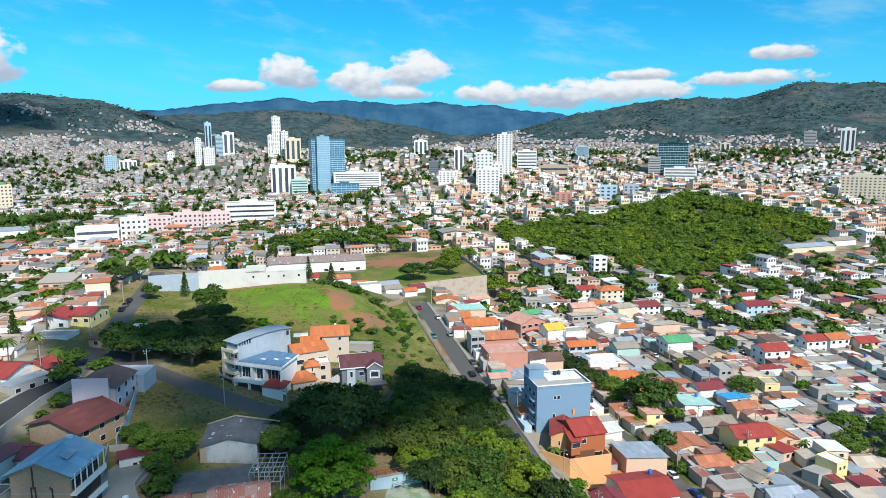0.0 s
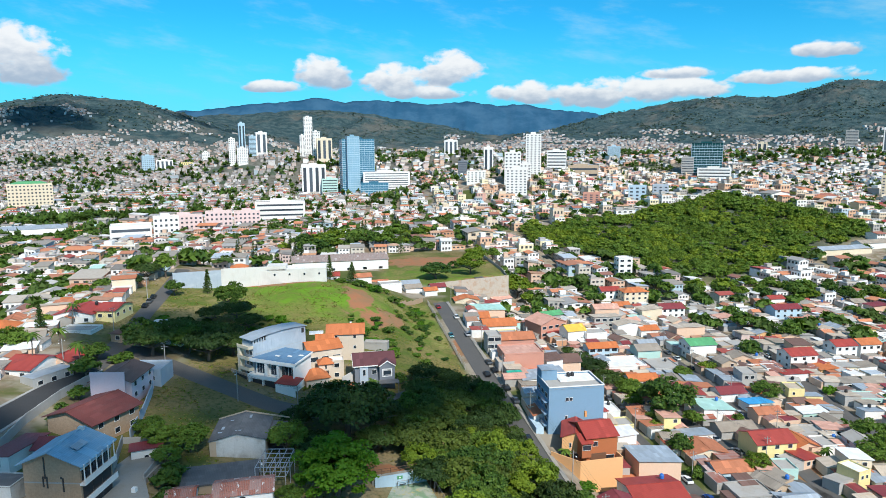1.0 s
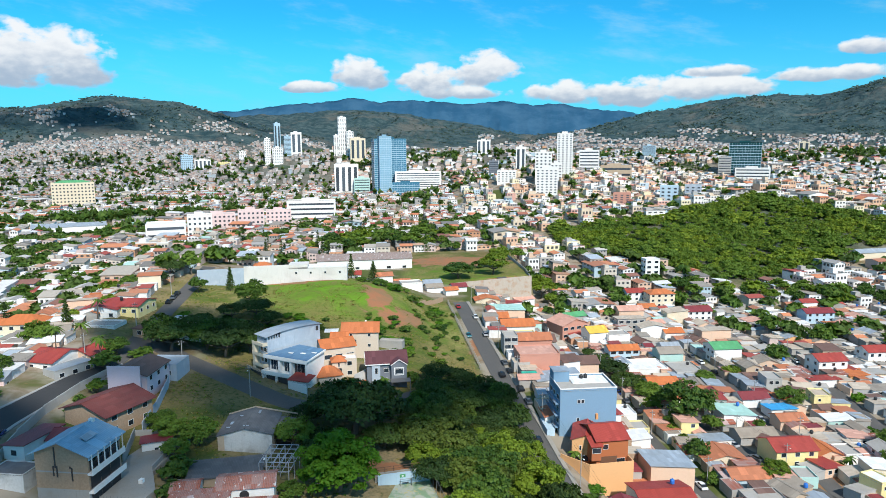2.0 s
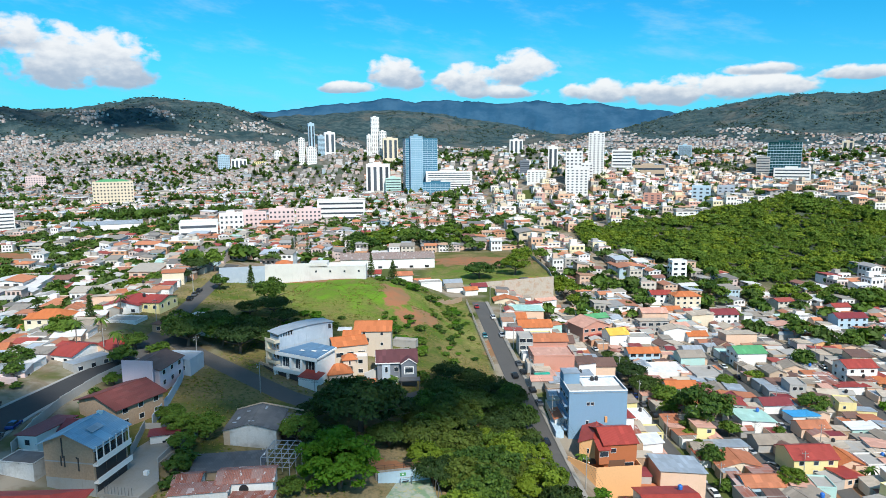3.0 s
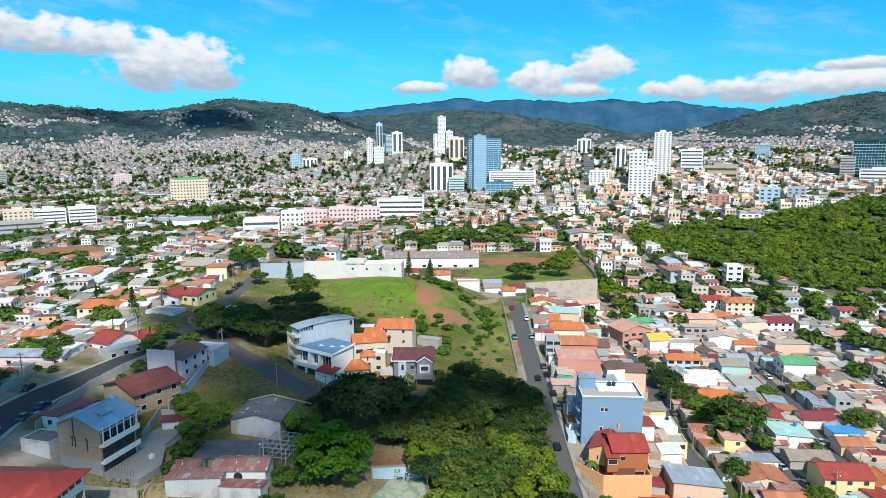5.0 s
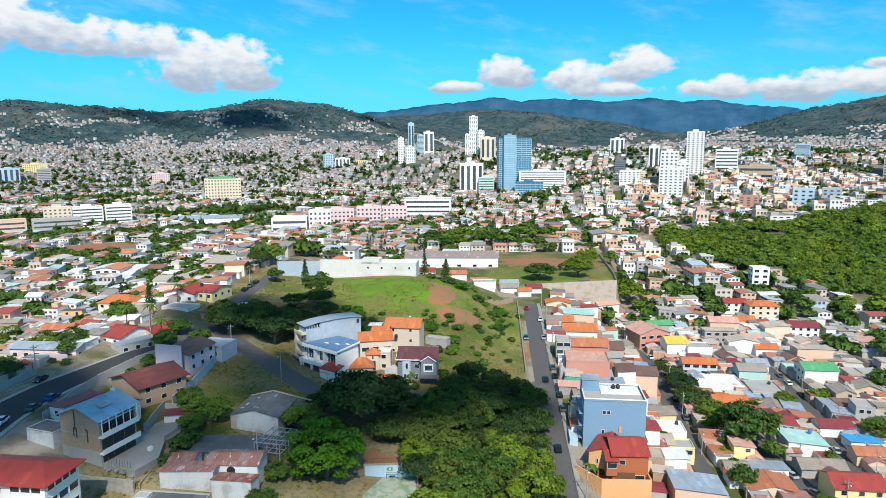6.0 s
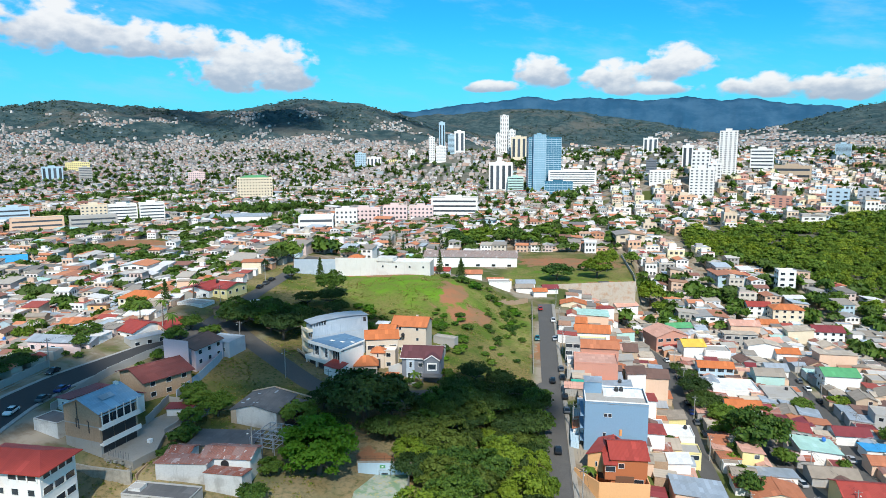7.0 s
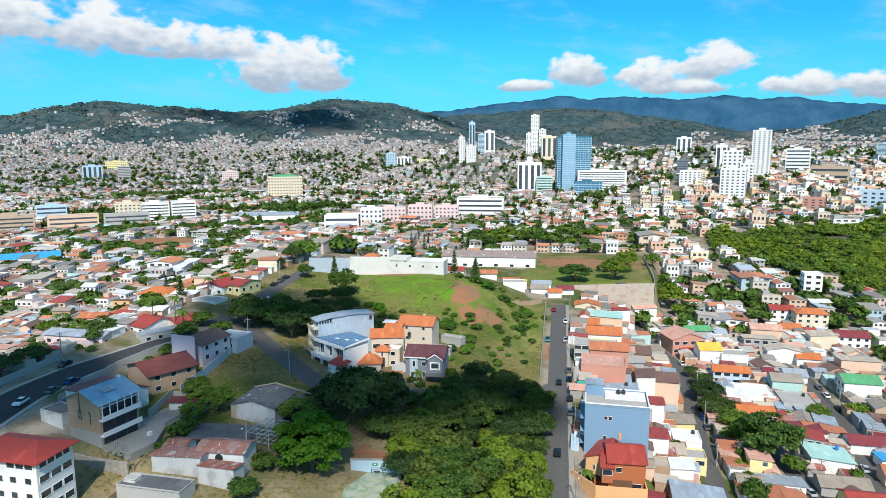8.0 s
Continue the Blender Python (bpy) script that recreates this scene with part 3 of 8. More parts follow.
def strip(name, path, half, lift, mat, label, category="road", kind="structure", step=2.0, thick=0.0, side=0.0, taper=0.0):
    """A band laid on the land along a line of places; taper: the share of its width that it loses on the way."""
    pts = [Vector((*p, 0)) for p in path]
    line = []
    for a, b in zip(pts, pts[1:]):
        k = max(1, int((b - a).length / step))
        line += [a.lerp(b, i / k) for i in range(k)]
    line.append(pts[-1])
    for _ in range(3):
        line = [line[0]] + [(p + q * 2 + s) / 4 for p, q, s in zip(line, line[1:], line[2:])] + [line[-1]]
    g = Geo()
    cols = 5
    for i, p in enumerate(line):
        t = (line[min(i + 1, len(line) - 1)] - line[max(i - 1, 0)]).normalized()
        nrm = Vector((t.y, -t.x, 0))
        for j in range(cols):
            k = 1 - taper * i / len(line)
            q = p + nrm * (side * k + half * (2 * j / (cols - 1) - 1) * k)
            g.v.append((q.x, q.y, ground_z(q.x, q.y) + lift))
    for i in range(len(line) - 1):
        for j in range(cols - 1):
            a = i * cols + j
            g.f.append((a, a + 1, a + cols + 1, a + cols)), g.m.append(0)
    if thick:
        n = len(g.v)
        for e in (0, cols - 1):
            base = len(g.v)
            for i in range(len(line)):
                x, y, z = g.v[i * cols + e]
                g.v.append((x, y, z - thick))
            for i in range(len(line) - 1):
                q = (i * cols + e, base + i, base + i + 1, (i + 1) * cols + e)
                g.f.append(q if e else q[::-1]), g.m.append(0)
    return tagged(part(name, g, mat), label, category, "", kind)


MAIN = [(road_x(y), y) for y in (60, 100, 140, 180, 220, 260, 290)]
strip("road", MAIN, 3.0, 0.10, ASPHALT, "worn grey asphalt street sloping between houses and a field")
strip("pavement", MAIN, 0.65, 0.24, PAVING, "pale concrete pavement along the sloping street", "pavement", thick=0.3, side=3.75)
LANE = [(36, 207), (22, 190), (4, 172), (-14, 161), (-26, 163), (-44, 175), (-62, 187), (-78, 200)]
strip("road", LANE, 3.4, 0.05, ASPHALT, "grey asphalt lane curving past walled houses")
WEST = [(-70, 60), (-79, 98), (-84, 122), (-84.3, 137), (-82.2, 151), (-80.4, 164), (-77, 178)]
NORTH = [(-77, 176), (-77, 186), (-79.5, 210), (-82, 230), (-85.6, 266), (-90, 300)]
for side in (-7.7, 7.7):
    strip("pavement", WEST, 0.7, 0.26, WALLS["concrete"], "grey concrete pavement beside the shaded street", "pavement", thick=0.3, side=side, taper=0.66)
strip("road", WEST, 7.0, 0.14, SHADED_DARK_ASPHALT, "broad shaded asphalt street beside red-roofed houses", taper=0.66)
strip("road", NORTH, 2.9, 0.12, ASPHALT, "grey street climbing between houses and the knoll")
STREETS = [[(88, 120), (84.5, 160), (82, 177), (80, 200), (79, 224), (78.5, 246), (77.8, 270), (74.6, 287), (67, 305), (57, 331), (50, 344)],
           [(118, 150), (111, 171), (105.5, 185), (102.5, 200), (101, 214)],
           [(119, 140), (121.5, 177), (123.2, 203), (125.5, 235), (124, 256), (123, 280), (113, 307), (106, 326)],
           [(154, 140), (159, 203), (163, 230), (165, 270), (163, 298), (157, 330)],
           [(196, 150), (201, 230), (205, 290), (200, 340)], [(240, 150), (245, 230), (249, 290), (246, 350)], [(285, 180), (290, 250), (292, 320)], [(330, 200), (334, 260), (338, 330)]]
for s in STREETS:
    strip("road", s, 2.6, 0.10, ASPHALT, "narrow asphalt street between rows of small houses")


# ---- kit: windows, houses, trees ----
def window_mesh(w, hgt):
    return Geo().ring(w, hgt, 0.07, -0.09, 0.02).mesh("window", [FRAME]), Geo().box(-w / 2 + .002, w / 2 - .002, -0.03, 0.015, .002, hgt - .002).mesh("pane", [GLASS])


WIN = {"s": window_mesh(0.8, 0.9), "m": window_mesh(1.3, 1.15), "l": window_mesh(2.2, 1.3), "t": window_mesh(0.7, 1.7), "n": window_mesh(0.45, 1.2)}


def door_mesh(w, hgt, mat):
    """A leaf with a sunk panel."""
    bm = bmesh.new()
    bmesh.ops.create_cube(bm, size=1, matrix=Matrix.Translation((0, -.03, hgt / 2)) @ Matrix.Diagonal((w, .1, hgt, 1)))
    f = min(bm.faces, key=lambda q: q.calc_center_median().y)
    bmesh.ops.inset_individual(bm, faces=[f], thickness=.12, depth=-.04)
    me = bpy.data.meshes.new("door")
    bm.to_mesh(me)
    bm.free()
    me.materials.append(mat)
    return me


DOORS = {"d": door_mesh(0.95, 2.1, DOOR), "g": door_mesh(2.8, 2.4, DARK), "w": door_mesh(2.8, 2.4, FRAME)}


def tank_mesh(mat):
    return Geo().lathe(((0.52, 0), (0.55, 0.1), (0.55, 0.85), (0.42, 1.05), (0.2, 1.12), (0.2, 1.2))).mesh("water_tank", [mat])


TANKS = {"k": tank_mesh(TANK_BLACK), "b": tank_mesh(TANK_BLUE)}
SIDES = {"f": (0, -1, 0.0), "b": (0, 1, 180.0), "l": (-1, 0, -90.0), "r": (1, 0, 90.0)}


def on_side(w, d, side, along, z, out=0.0):
    """Pose of a thing fixed to a side of a w x d block; along runs from -1 to 1."""
    sx, sy, turn = SIDES[side]
    x = sx * (w / 2 + out) + (along * w / 2 if sx == 0 else 0)
    y = sy * (d / 2 + out) + (along * d / 2 if sy == 0 else 0)
    return pose(x, y, z, 0, 0, turn)


def fix(name, mesh, parent, m, label=""):
    if isinstance(mesh, tuple):
        ob = part(name, mesh[0], None, parent, label)
        part("pane", mesh[1], None, ob)
    else:
        ob = part(name, mesh, None, parent, label)
    ob.matrix_basis = m
    return ob


def roof_geo(g, w, d, z, kind, rise, over, cx=0.0, cy=0.0, th=0.16, mi=0):
    """Adds a roof over a w x d block with its eaves at z."""
    x0, x1, y0, y1 = cx - w / 2 - over, cx + w / 2 + over, cy - d / 2 - over, cy + d / 2 + over
    if kind == "gx":  # ridge along x
        ze = z - over * rise / (d / 2) + th
        r = z + rise + th
        g.slab([(x0, y0, ze), (x1, y0, ze), (x1, cy, r), (x0, cy, r)], th, mi), g.slab([(x0, cy, r), (x1, cy, r), (x1, y1, ze), (x0, y1, ze)], th, mi)
        g.box(x0, x1, cy - .12, cy + .12, r - .06, r + .07, mi)
    elif kind == "gy":
        ze = z - over * rise / (w / 2) + th
        r = z + rise + th
        g.slab([(x0, y0, ze), (cx, y0, r), (cx, y1, r), (x0, y1, ze)], th, mi), g.slab([(cx, y0, r), (x1, y0, ze), (x1, y1, ze), (cx, y1, r)], th, mi)
        g.box(cx - .12, cx + .12, y0, y1, r - .06, r + .07, mi)
    elif kind == "hip":
        ze, r = z - over * rise / (min(w, d) / 2) + th, z + rise + th
        if w >= d:
            a, b = (x0 + d / 2, cy, r), (x1 - d / 2, cy, r)
            g.slab([(x0, y0, ze), (x1, y0, ze), b, a], th, mi), g.slab([(x1, y1, ze), (x0, y1, ze), a, b], th, mi)
            g.slab([(x1, y0, ze), (x1, y1, ze), b], th, mi), g.slab([(x0, y1, ze), (x0, y0, ze), a], th, mi)
        else:
            a, b = (cx, y0 + w / 2, r), (cx, y1 - w / 2, r)
            g.slab([(x1, y0, ze), (x1, y1, ze), b, a], th, mi), g.slab([(x0, y1, ze), (x0, y0, ze), a, b], th, mi)
            g.slab([(x0, y0, ze), (x1, y0, ze), a], th, mi), g.slab([(x1, y1, ze), (x0, y1, ze), b], th, mi)
    elif kind in ("sx", "sy", "sxn", "syn"):  # one slope
        a, b = (z + th, z + rise + th)
        if kind.endswith("n"):
            a, b = b, a
        if kind[1] == "x":
            g.slab([(x0, y0, a), (x1, y0, b), (x1, y1, b), (x0, y1, a)], th, mi)
        else:
            g.slab([(x0, y0, a), (x1, y0, a), (x1, y1, b), (x0, y1, b)], th, mi)
    else:  # flat with a parapet
        g.box(x0 + over, x1 - over, y0 + over, y1 - over, z, z + 0.12, mi)


def wall_geo(g, w, d, z0, z, kind, rise, cx=0.0, cy=0.0, mi=0):
    """Walls of a block up to the roof, gables and parapets included."""
    x0, x1, y0, y1 = cx - w / 2, cx + w / 2, cy - d / 2, cy + d / 2
    g.box(x0, x1, y0, y1, z0, z, mi)
    if kind == "gx":
        for x in (x0, x1):
            a, b = x - .1 * (x > cx), x + .1 * (x < cx)
            n = [(a, y0, z), (a, y1, z), (a, cy, z + rise)], [(b, y0, z), (b, y1, z), (b, cy, z + rise)]
            g.face(n[0][::-1] if x < cx else n[0], mi), g.face(n[1] if x < cx else n[1][::-1], mi)
    elif kind == "gy":
        for y in (y0, y1):
            g.face([(x0, y, z), (x1, y, z), (cx, y, z + rise)] if y < cy else [(x1, y, z), (x0, y, z), (cx, y, z + rise)], mi)
    elif kind in ("sx", "sxn", "sy", "syn"):
        zs = {"sx": (0, 1, 1, 0), "sxn": (1, 0, 0, 1), "sy": (0, 0, 1, 1), "syn": (1, 1, 0, 0)}[kind]
        p = [(x0, y0), (x1, y0), (x1, y1), (x0, y1)]
        for i in range(4):
            j = (i + 1) % 4
            q = [(*p[i], z), (*p[j], z)] + ([(*p[j], z + rise)] if zs[j] else []) + ([(*p[i], z + rise)] if zs[i] else [])
            if len(q) > 2:
                g.face(q, mi)
    elif kind == "flat":
        hgt = rise or 0.5
        for a in ((x0, x1, y0, y0 + .15), (x0, x1, y1 - .15, y1), (x0, x0 + .15, y0 + .15, y1 - .15), (x1 - .15, x1, y0 + .15, y1 - .15)):
            g.box(*a, z, z + hgt, mi)


TAKEN = []  # footprints: x, y, radius


def free_of(x, y, pad):
    T = np.array(TAKEN)
    ok = np.ones(len(x), bool)
    for i in range(0, len(T), 64):
        t = T[i:i + 64]
        ok &= (np.hypot(x[:, None] - t[None, :, 0], y[:, None] - t[None, :, 1]) > t[None, :, 2] + pad).all(1)
    return ok


def wing(e, m, w, d, z0, z1, kind, wall, roof, rise=None, over=0.45, wins="", size="m", doors="", sh=2.9, every=3.2, sill=1.0, first=0.0):
    """One block of a house under e: walls, roof, windows and doors. first: height of the lowest floor."""
    if rise is None:
        rise = 0.55 if kind == "flat" else 0.2 * min(w, d) if kind[0] != "s" else 0.09 * (w if kind[1] == "x" else d)
    g = Geo()
    wall_geo(g, w, d, z0, z1, kind, rise)
    part("wall", g, WALLS[wall], e).matrix_basis = m
    if roof:
        g = Geo()
        roof_geo(g, w, d, z1, kind, rise, over if kind != "flat" else 0.15)
        part("roof", g, ROOFS[roof], e).matrix_basis = m
    for side in wins:
        run = w if side in "fb" else d
        k = max(1, int(run / every))
        for s in range(max(1, int(round((z1 - first) / sh)))):
            for i in range(k):
                if s == 0 and side == "f" and i < len(doors):
                    fix("door", DOORS[doors[i]], e, m @ on_side(w, d, side, (2 * i + 1) / k - 1, first + 0.05))
                else:
                    fix("window", WIN[size], e, m @ on_side(w, d, side, (2 * i + 1) / k - 1, first + s * sh + sill))
    return rise


def house(x, y, rz, w, d, n, kind, wall, roof, label, rise=None, over=0.45, wins="f", size="m", doors="", tank="", z=None, sh=2.9, name="house", group="", every=3.2, yard=False, annex=None):
    """A house of one block, with a tank, a lean-to at the back and a yard wall where it has them."""
    if z is None:
        z = ground_z(x, y) + 0.1
    e = empty(name, pose(x, y, z, 0, 0, rz), label, "house", group)
    r = wing(e, Matrix(), w, d, -4.0, n * sh, kind, wall, roof, rise, over, wins, size, doors, sh, every)
    if tank:
        fix("water_tank", TANKS[tank], e, pose(w * 0.28, d * 0.25, n * sh + (0.12 if kind == "flat" else r * 0.75), 0, 0, 0))
    if annex:
        lw, ld, lm, lr = annex
        g = Geo()
        g.slab([(-lw / 2, d / 2, 2.75), (lw / 2, d / 2, 2.75), (lw / 2, d / 2 + ld, 2.25), (-lw / 2, d / 2 + ld, 2.25)], 0.1)
        part("lean_to_roof", g, ROOFS[lr], e)
        part("lean_to_wall", Geo().box(-lw / 2 + .2, lw / 2 - .2, d / 2 + .01, d / 2 + ld - .2, -4, 2.14), WALLS[lm], e)
    if yard:
        g = Geo()
        g.box(-w / 2, w / 2 - 1.6, -d / 2 - 2.3, -d / 2 - 2.15, -2, 1.5), g.box(-w / 2, -w / 2 + .15, -d / 2 - 2.14, -d / 2 - .01, -2, 1.5)
        part("yard_wall", g, WALLS[wall], e)
    TAKEN.append((x, y, 0.5 * math.hypot(w, d) * 0.82))
    return e


def front(a, b, d):
    """Centre, turn and width of a block whose front runs from a to b, and which is d deep."""
    u = Vector((b[0] - a[0], b[1] - a[1]))
    w, rz = u.length, math.degrees(math.atan2(u.y, u.x))
    c = Vector(((a[0] + b[0]) / 2, (a[1] + b[1]) / 2)) + Vector((-u.y, u.x)) / w * d / 2
    return c.x, c.y, rz, w


def compound(a, b, d, z, label, name="house", category="house"):
    """An empty at the base of a house whose main front runs from a to b; returns it, its width and its pose's inverse."""
    x, y, rz, w = front(a, b, d)
    m = pose(x, y, z, 0, 0, rz)
    TAKEN.append((x, y, 0.5 * math.hypot(w, d) * 0.85))
    return empty(name, m, label, category), w, m.inverted()


def place(inv, x, y, rz):
    """Pose inside a thing for a block at a place in the world."""
    m = inv @ pose(x, y, 0, 0, 0, rz)
    m.translation.z = 0
    return m


def leaf_cloud(seed, clumps, per, leaf, flat=0.6, spread=1.0, core=0.42):
    """Leaves of a crown about 1 m in radius round (0, 0, 0): clumps of small blades."""
    r = np.random.RandomState(seed)
    out = []
    for c in range(clumps):
        v = r.normal(size=3)
        v[2] = abs(v[2]) * 0.9 - 0.25
        v /= np.linalg.norm(v)
        centre = v * (0.45 + 0.35 * r.rand()) * np.array([spread, spread, flat])
        rad = core * (0.6 + 0.6 * r.rand())
        q = r.normal(size=(per, 3))
        q /= np.linalg.norm(q, axis=1)[:, None]
        q[:, 2] = np.where(q[:, 2] < -0.3, -q[:, 2], q[:, 2])
        out.append(centre + q * rad * (0.55 + 0.45 * r.rand(per, 1)) * np.array([1, 1, 0.62]))
    p = np.concatenate(out)
    k = len(p)
    nrm = p / (np.linalg.norm(p, axis=1)[:, None] + 1e-6) * 0.6 + r.normal(size=(k, 3)) * 0.55 + np.array([0, 0, 0.55])
    nrm /= np.linalg.norm(nrm, axis=1)[:, None]
    u = np.cross(nrm, r.normal(size=(k, 3)))
    u /= np.linalg.norm(u, axis=1)[:, None]
    w = np.cross(nrm, u)
    s = leaf * (0.55 + 0.9 * r.rand(k, 1))
    V = np.stack([p - u * s, p + w * s * 0.6, p + u * s, p - w * s * 0.6], 1).reshape(-1, 3)
    F = np.arange(4 * k).reshape(-1, 4)
    return V, F


def mesh_of(name, V, F, mat):
    me = bpy.data.meshes.new(name)
    me.from_pydata(V.tolist(), [], F.tolist())
    me.materials.append(mat)
    me.update()
    return me


def trunk_geo(seed, hgt, r, spread):
    """Tapered trunk that parts into limbs."""
    q = random.Random(seed)
    g = Geo()
    fork = Vector((q.uniform(-.1, .1), q.uniform(-.1, .1), hgt * 0.45))
    g.tube((0, 0, -0.1 * hgt), fork, r, r * 0.7, 8)
    for i in range(5):
        a = i * 1.257 + q.uniform(-.3, .3)
        mid = fork + Vector((math.cos(a) * spread * .35, math.sin(a) * spread * .35, hgt * 0.22))
        tip = mid + Vector((math.cos(a) * spread * .3, math.sin(a) * spread * .3, hgt * q.uniform(.12, .25)))
        g.tube(fork, mid, r * 0.5, r * 0.3, 6), g.tube(mid, tip, r * 0.3, r * 0.1, 5)
    return g


TREES = {}


def tree_kind(key, leafmat, seed, clumps, per, leaf, flat, hgt, spread, core=0.42):
    """Crown radius 1, drawn at the scale of each tree."""
    V, F = leaf_cloud(seed, clumps, per, leaf, flat, 1.0, core)
    V = V + np.array([0, 0, hgt])
    TREES[key] = (trunk_geo(seed, hgt, 0.07, 1.2).mesh("trunk", [BARK]), mesh_of("crown", V, F, leafmat))


tree_kind("broad", LEAF_DARK, 3, 90, 70, 0.042, 0.36, 0.72, 1.2, 0.22)
tree_kind("broad2", LEAF_DARK, 4, 84, 70, 0.044, 0.42, 0.78, 1.2, 0.23)
LEAF_OLIVE = leaves("olive_leaves", (0.024, 0.050, 0.011), (0.105, 0.145, 0.022))
tree_kind("broadm", LEAF_OLIVE, 14, 70, 62, 0.055, 0.6, 0.8, 1.1, 0.24)
tree_kind("fine", LEAF, 15, 70, 62, 0.055, 0.75, 0.80, 1.0, 0.24)
tree_kind("fine2", LEAF_MID, 16, 70, 62, 0.055, 0.75, 0.85, 1.0, 0.24)
tree_kind("finel", LEAF_MID, 19, 70, 62, 0.055, 0.8, 0.80, 1.0, 0.24)
tree_kind("light", LEAF_LIGHT, 7, 95, 130, 0.042, 0.95, 0.62, 1.0, 0.21)
tree_kind("round", LEAF, 5, 28, 36, 0.13, 0.8, 0.85, 1.0)
tree_kind("round2", LEAF, 6, 26, 36, 0.13, 0.75, 0.9, 1.0, 0.38)
tree_kind("lightr", LEAF_MID, 17, 28, 36, 0.13, 0.8, 0.85, 1.0)
tree_kind("roundl", LEAF_MID, 18, 28, 36, 0.13, 0.75, 0.85, 1.0)
tree_kind("bush", LEAF, 8, 16, 36, 0.16, 0.75, 0.42, 0.6, 0.45)
tree_kind("bushlight", LEAF_LIGHT, 9, 16, 36, 0.16, 0.8, 0.45, 0.6, 0.45)


def tree(x, y, key, r, label="", squash=1.0, z=None, lift=0.0):
    if (y < 176 and -60 < x < 50 and r > 3) or (r > 4.4 and y < 262 and x > -110):
        key = {"round": "fine", "round2": "fine", "lightr": "fine2", "roundl": "fine2"}.get(key, key)
    m = pose(x, y, (ground_z(x, y) if z is None else z) + lift - 0.05, 0, 0, (x * 37 + y * 61) % 360)
    e = empty("bush" if "bush" in key else "tree", m, label or {"b": "broad dark-green tree with a spreading crown", "r": "leafy green tree among the houses", "l": "bright green tree with a dense rounded crown", "f": "leafy green tree in a thicket beside the street"}[key[0]], "bush" if "bush" in key else "tree")
    e.scale = (r, r, r * squash)
    part("trunk", TREES[key][0], None, e), part("crown", TREES[key][1], None, e)
    return e


def palm(x, y, hgt, r=2.6):
    e = empty("palm_tree", pose(x, y, ground_z(x, y), 0, 0, x * 7), "slender coconut palm with arching fronds", "palm tree")
    g = Geo()
    for i in range(5):
        g.tube((0.12 * i, 0, hgt * i / 5 - .2), (0.12 * (i + 1), 0, hgt * (i + 1) / 5), 0.2 - .015 * i, 0.19 - .015 * i, 7)
    part("trunk", g, BARK, e)
    q = random.Random(int(x * 10 + y))
    for i in range(15):
        a, up, g = i * 2.4, q.uniform(-0.3, 0.9), Geo()
        last = None
        for s in range(7):
            t = s / 6
            rr, zz = r * t, hgt + up * t * r * 0.8 - 1.1 * r * t * t * 0.7
            wv = 0.38 * math.sin(math.pi * min(1, t * 0.9 + .12))
            c = Vector((0.6 + math.cos(a) * rr, math.sin(a) * rr, zz))
            n = Vector((-math.sin(a), math.cos(a), -0.35)) * wv
            n2 = Vector((math.sin(a), -math.cos(a), -0.35)) * wv
            if last:
                g.face([last[0], last[1], c + n, c]), g.face([last[2], last[0], c, c + n2])
            last = (c, c + n, c + n2)
        part("frond", g, LEAF, e)
    return e


def conifer(x, y, hgt, r, label="tall pointed conifer with tiered branches"):
    e = empty("conifer", pose(x, y, ground_z(x, y), 0, 0, 0), label, "conifer")
    part("trunk", Geo().tube((0, 0, -.3), (0, 0, hgt), 0.22, 0.04, 7), BARK, e)
    q = np.random.RandomState(int(abs(x)))
    P = []
    for i in range(13):
        t = i / 12
        z, rr = hgt * (0.12 + 0.86 * t), r * (1 - t) + 0.2
        for a in np.arange(0, 6.28, 0.5):
            for s in (0.3, 0.6, 0.9, 1.0):
                P.append((math.cos(a + i) * rr * s, math.sin(a + i) * rr * s, z + 0.25 * s))
    p = np.array(P) + q.normal(size=(len(P), 3)) * 0.12
    k = len(p)
    u = q.normal(size=(k, 3)); u /= np.linalg.norm(u, axis=1)[:, None]
    w = np.cross(u, q.normal(size=(k, 3))); w /= np.linalg.norm(w, axis=1)[:, None]
    V = np.stack([p - u * .35, p + w * .22, p + u * .35, p - w * .22], 1).reshape(-1, 3)
    part("crown", mesh_of("crown", V, np.arange(4 * k).reshape(-1, 4), LEAF_DARK), None, e)
    return e


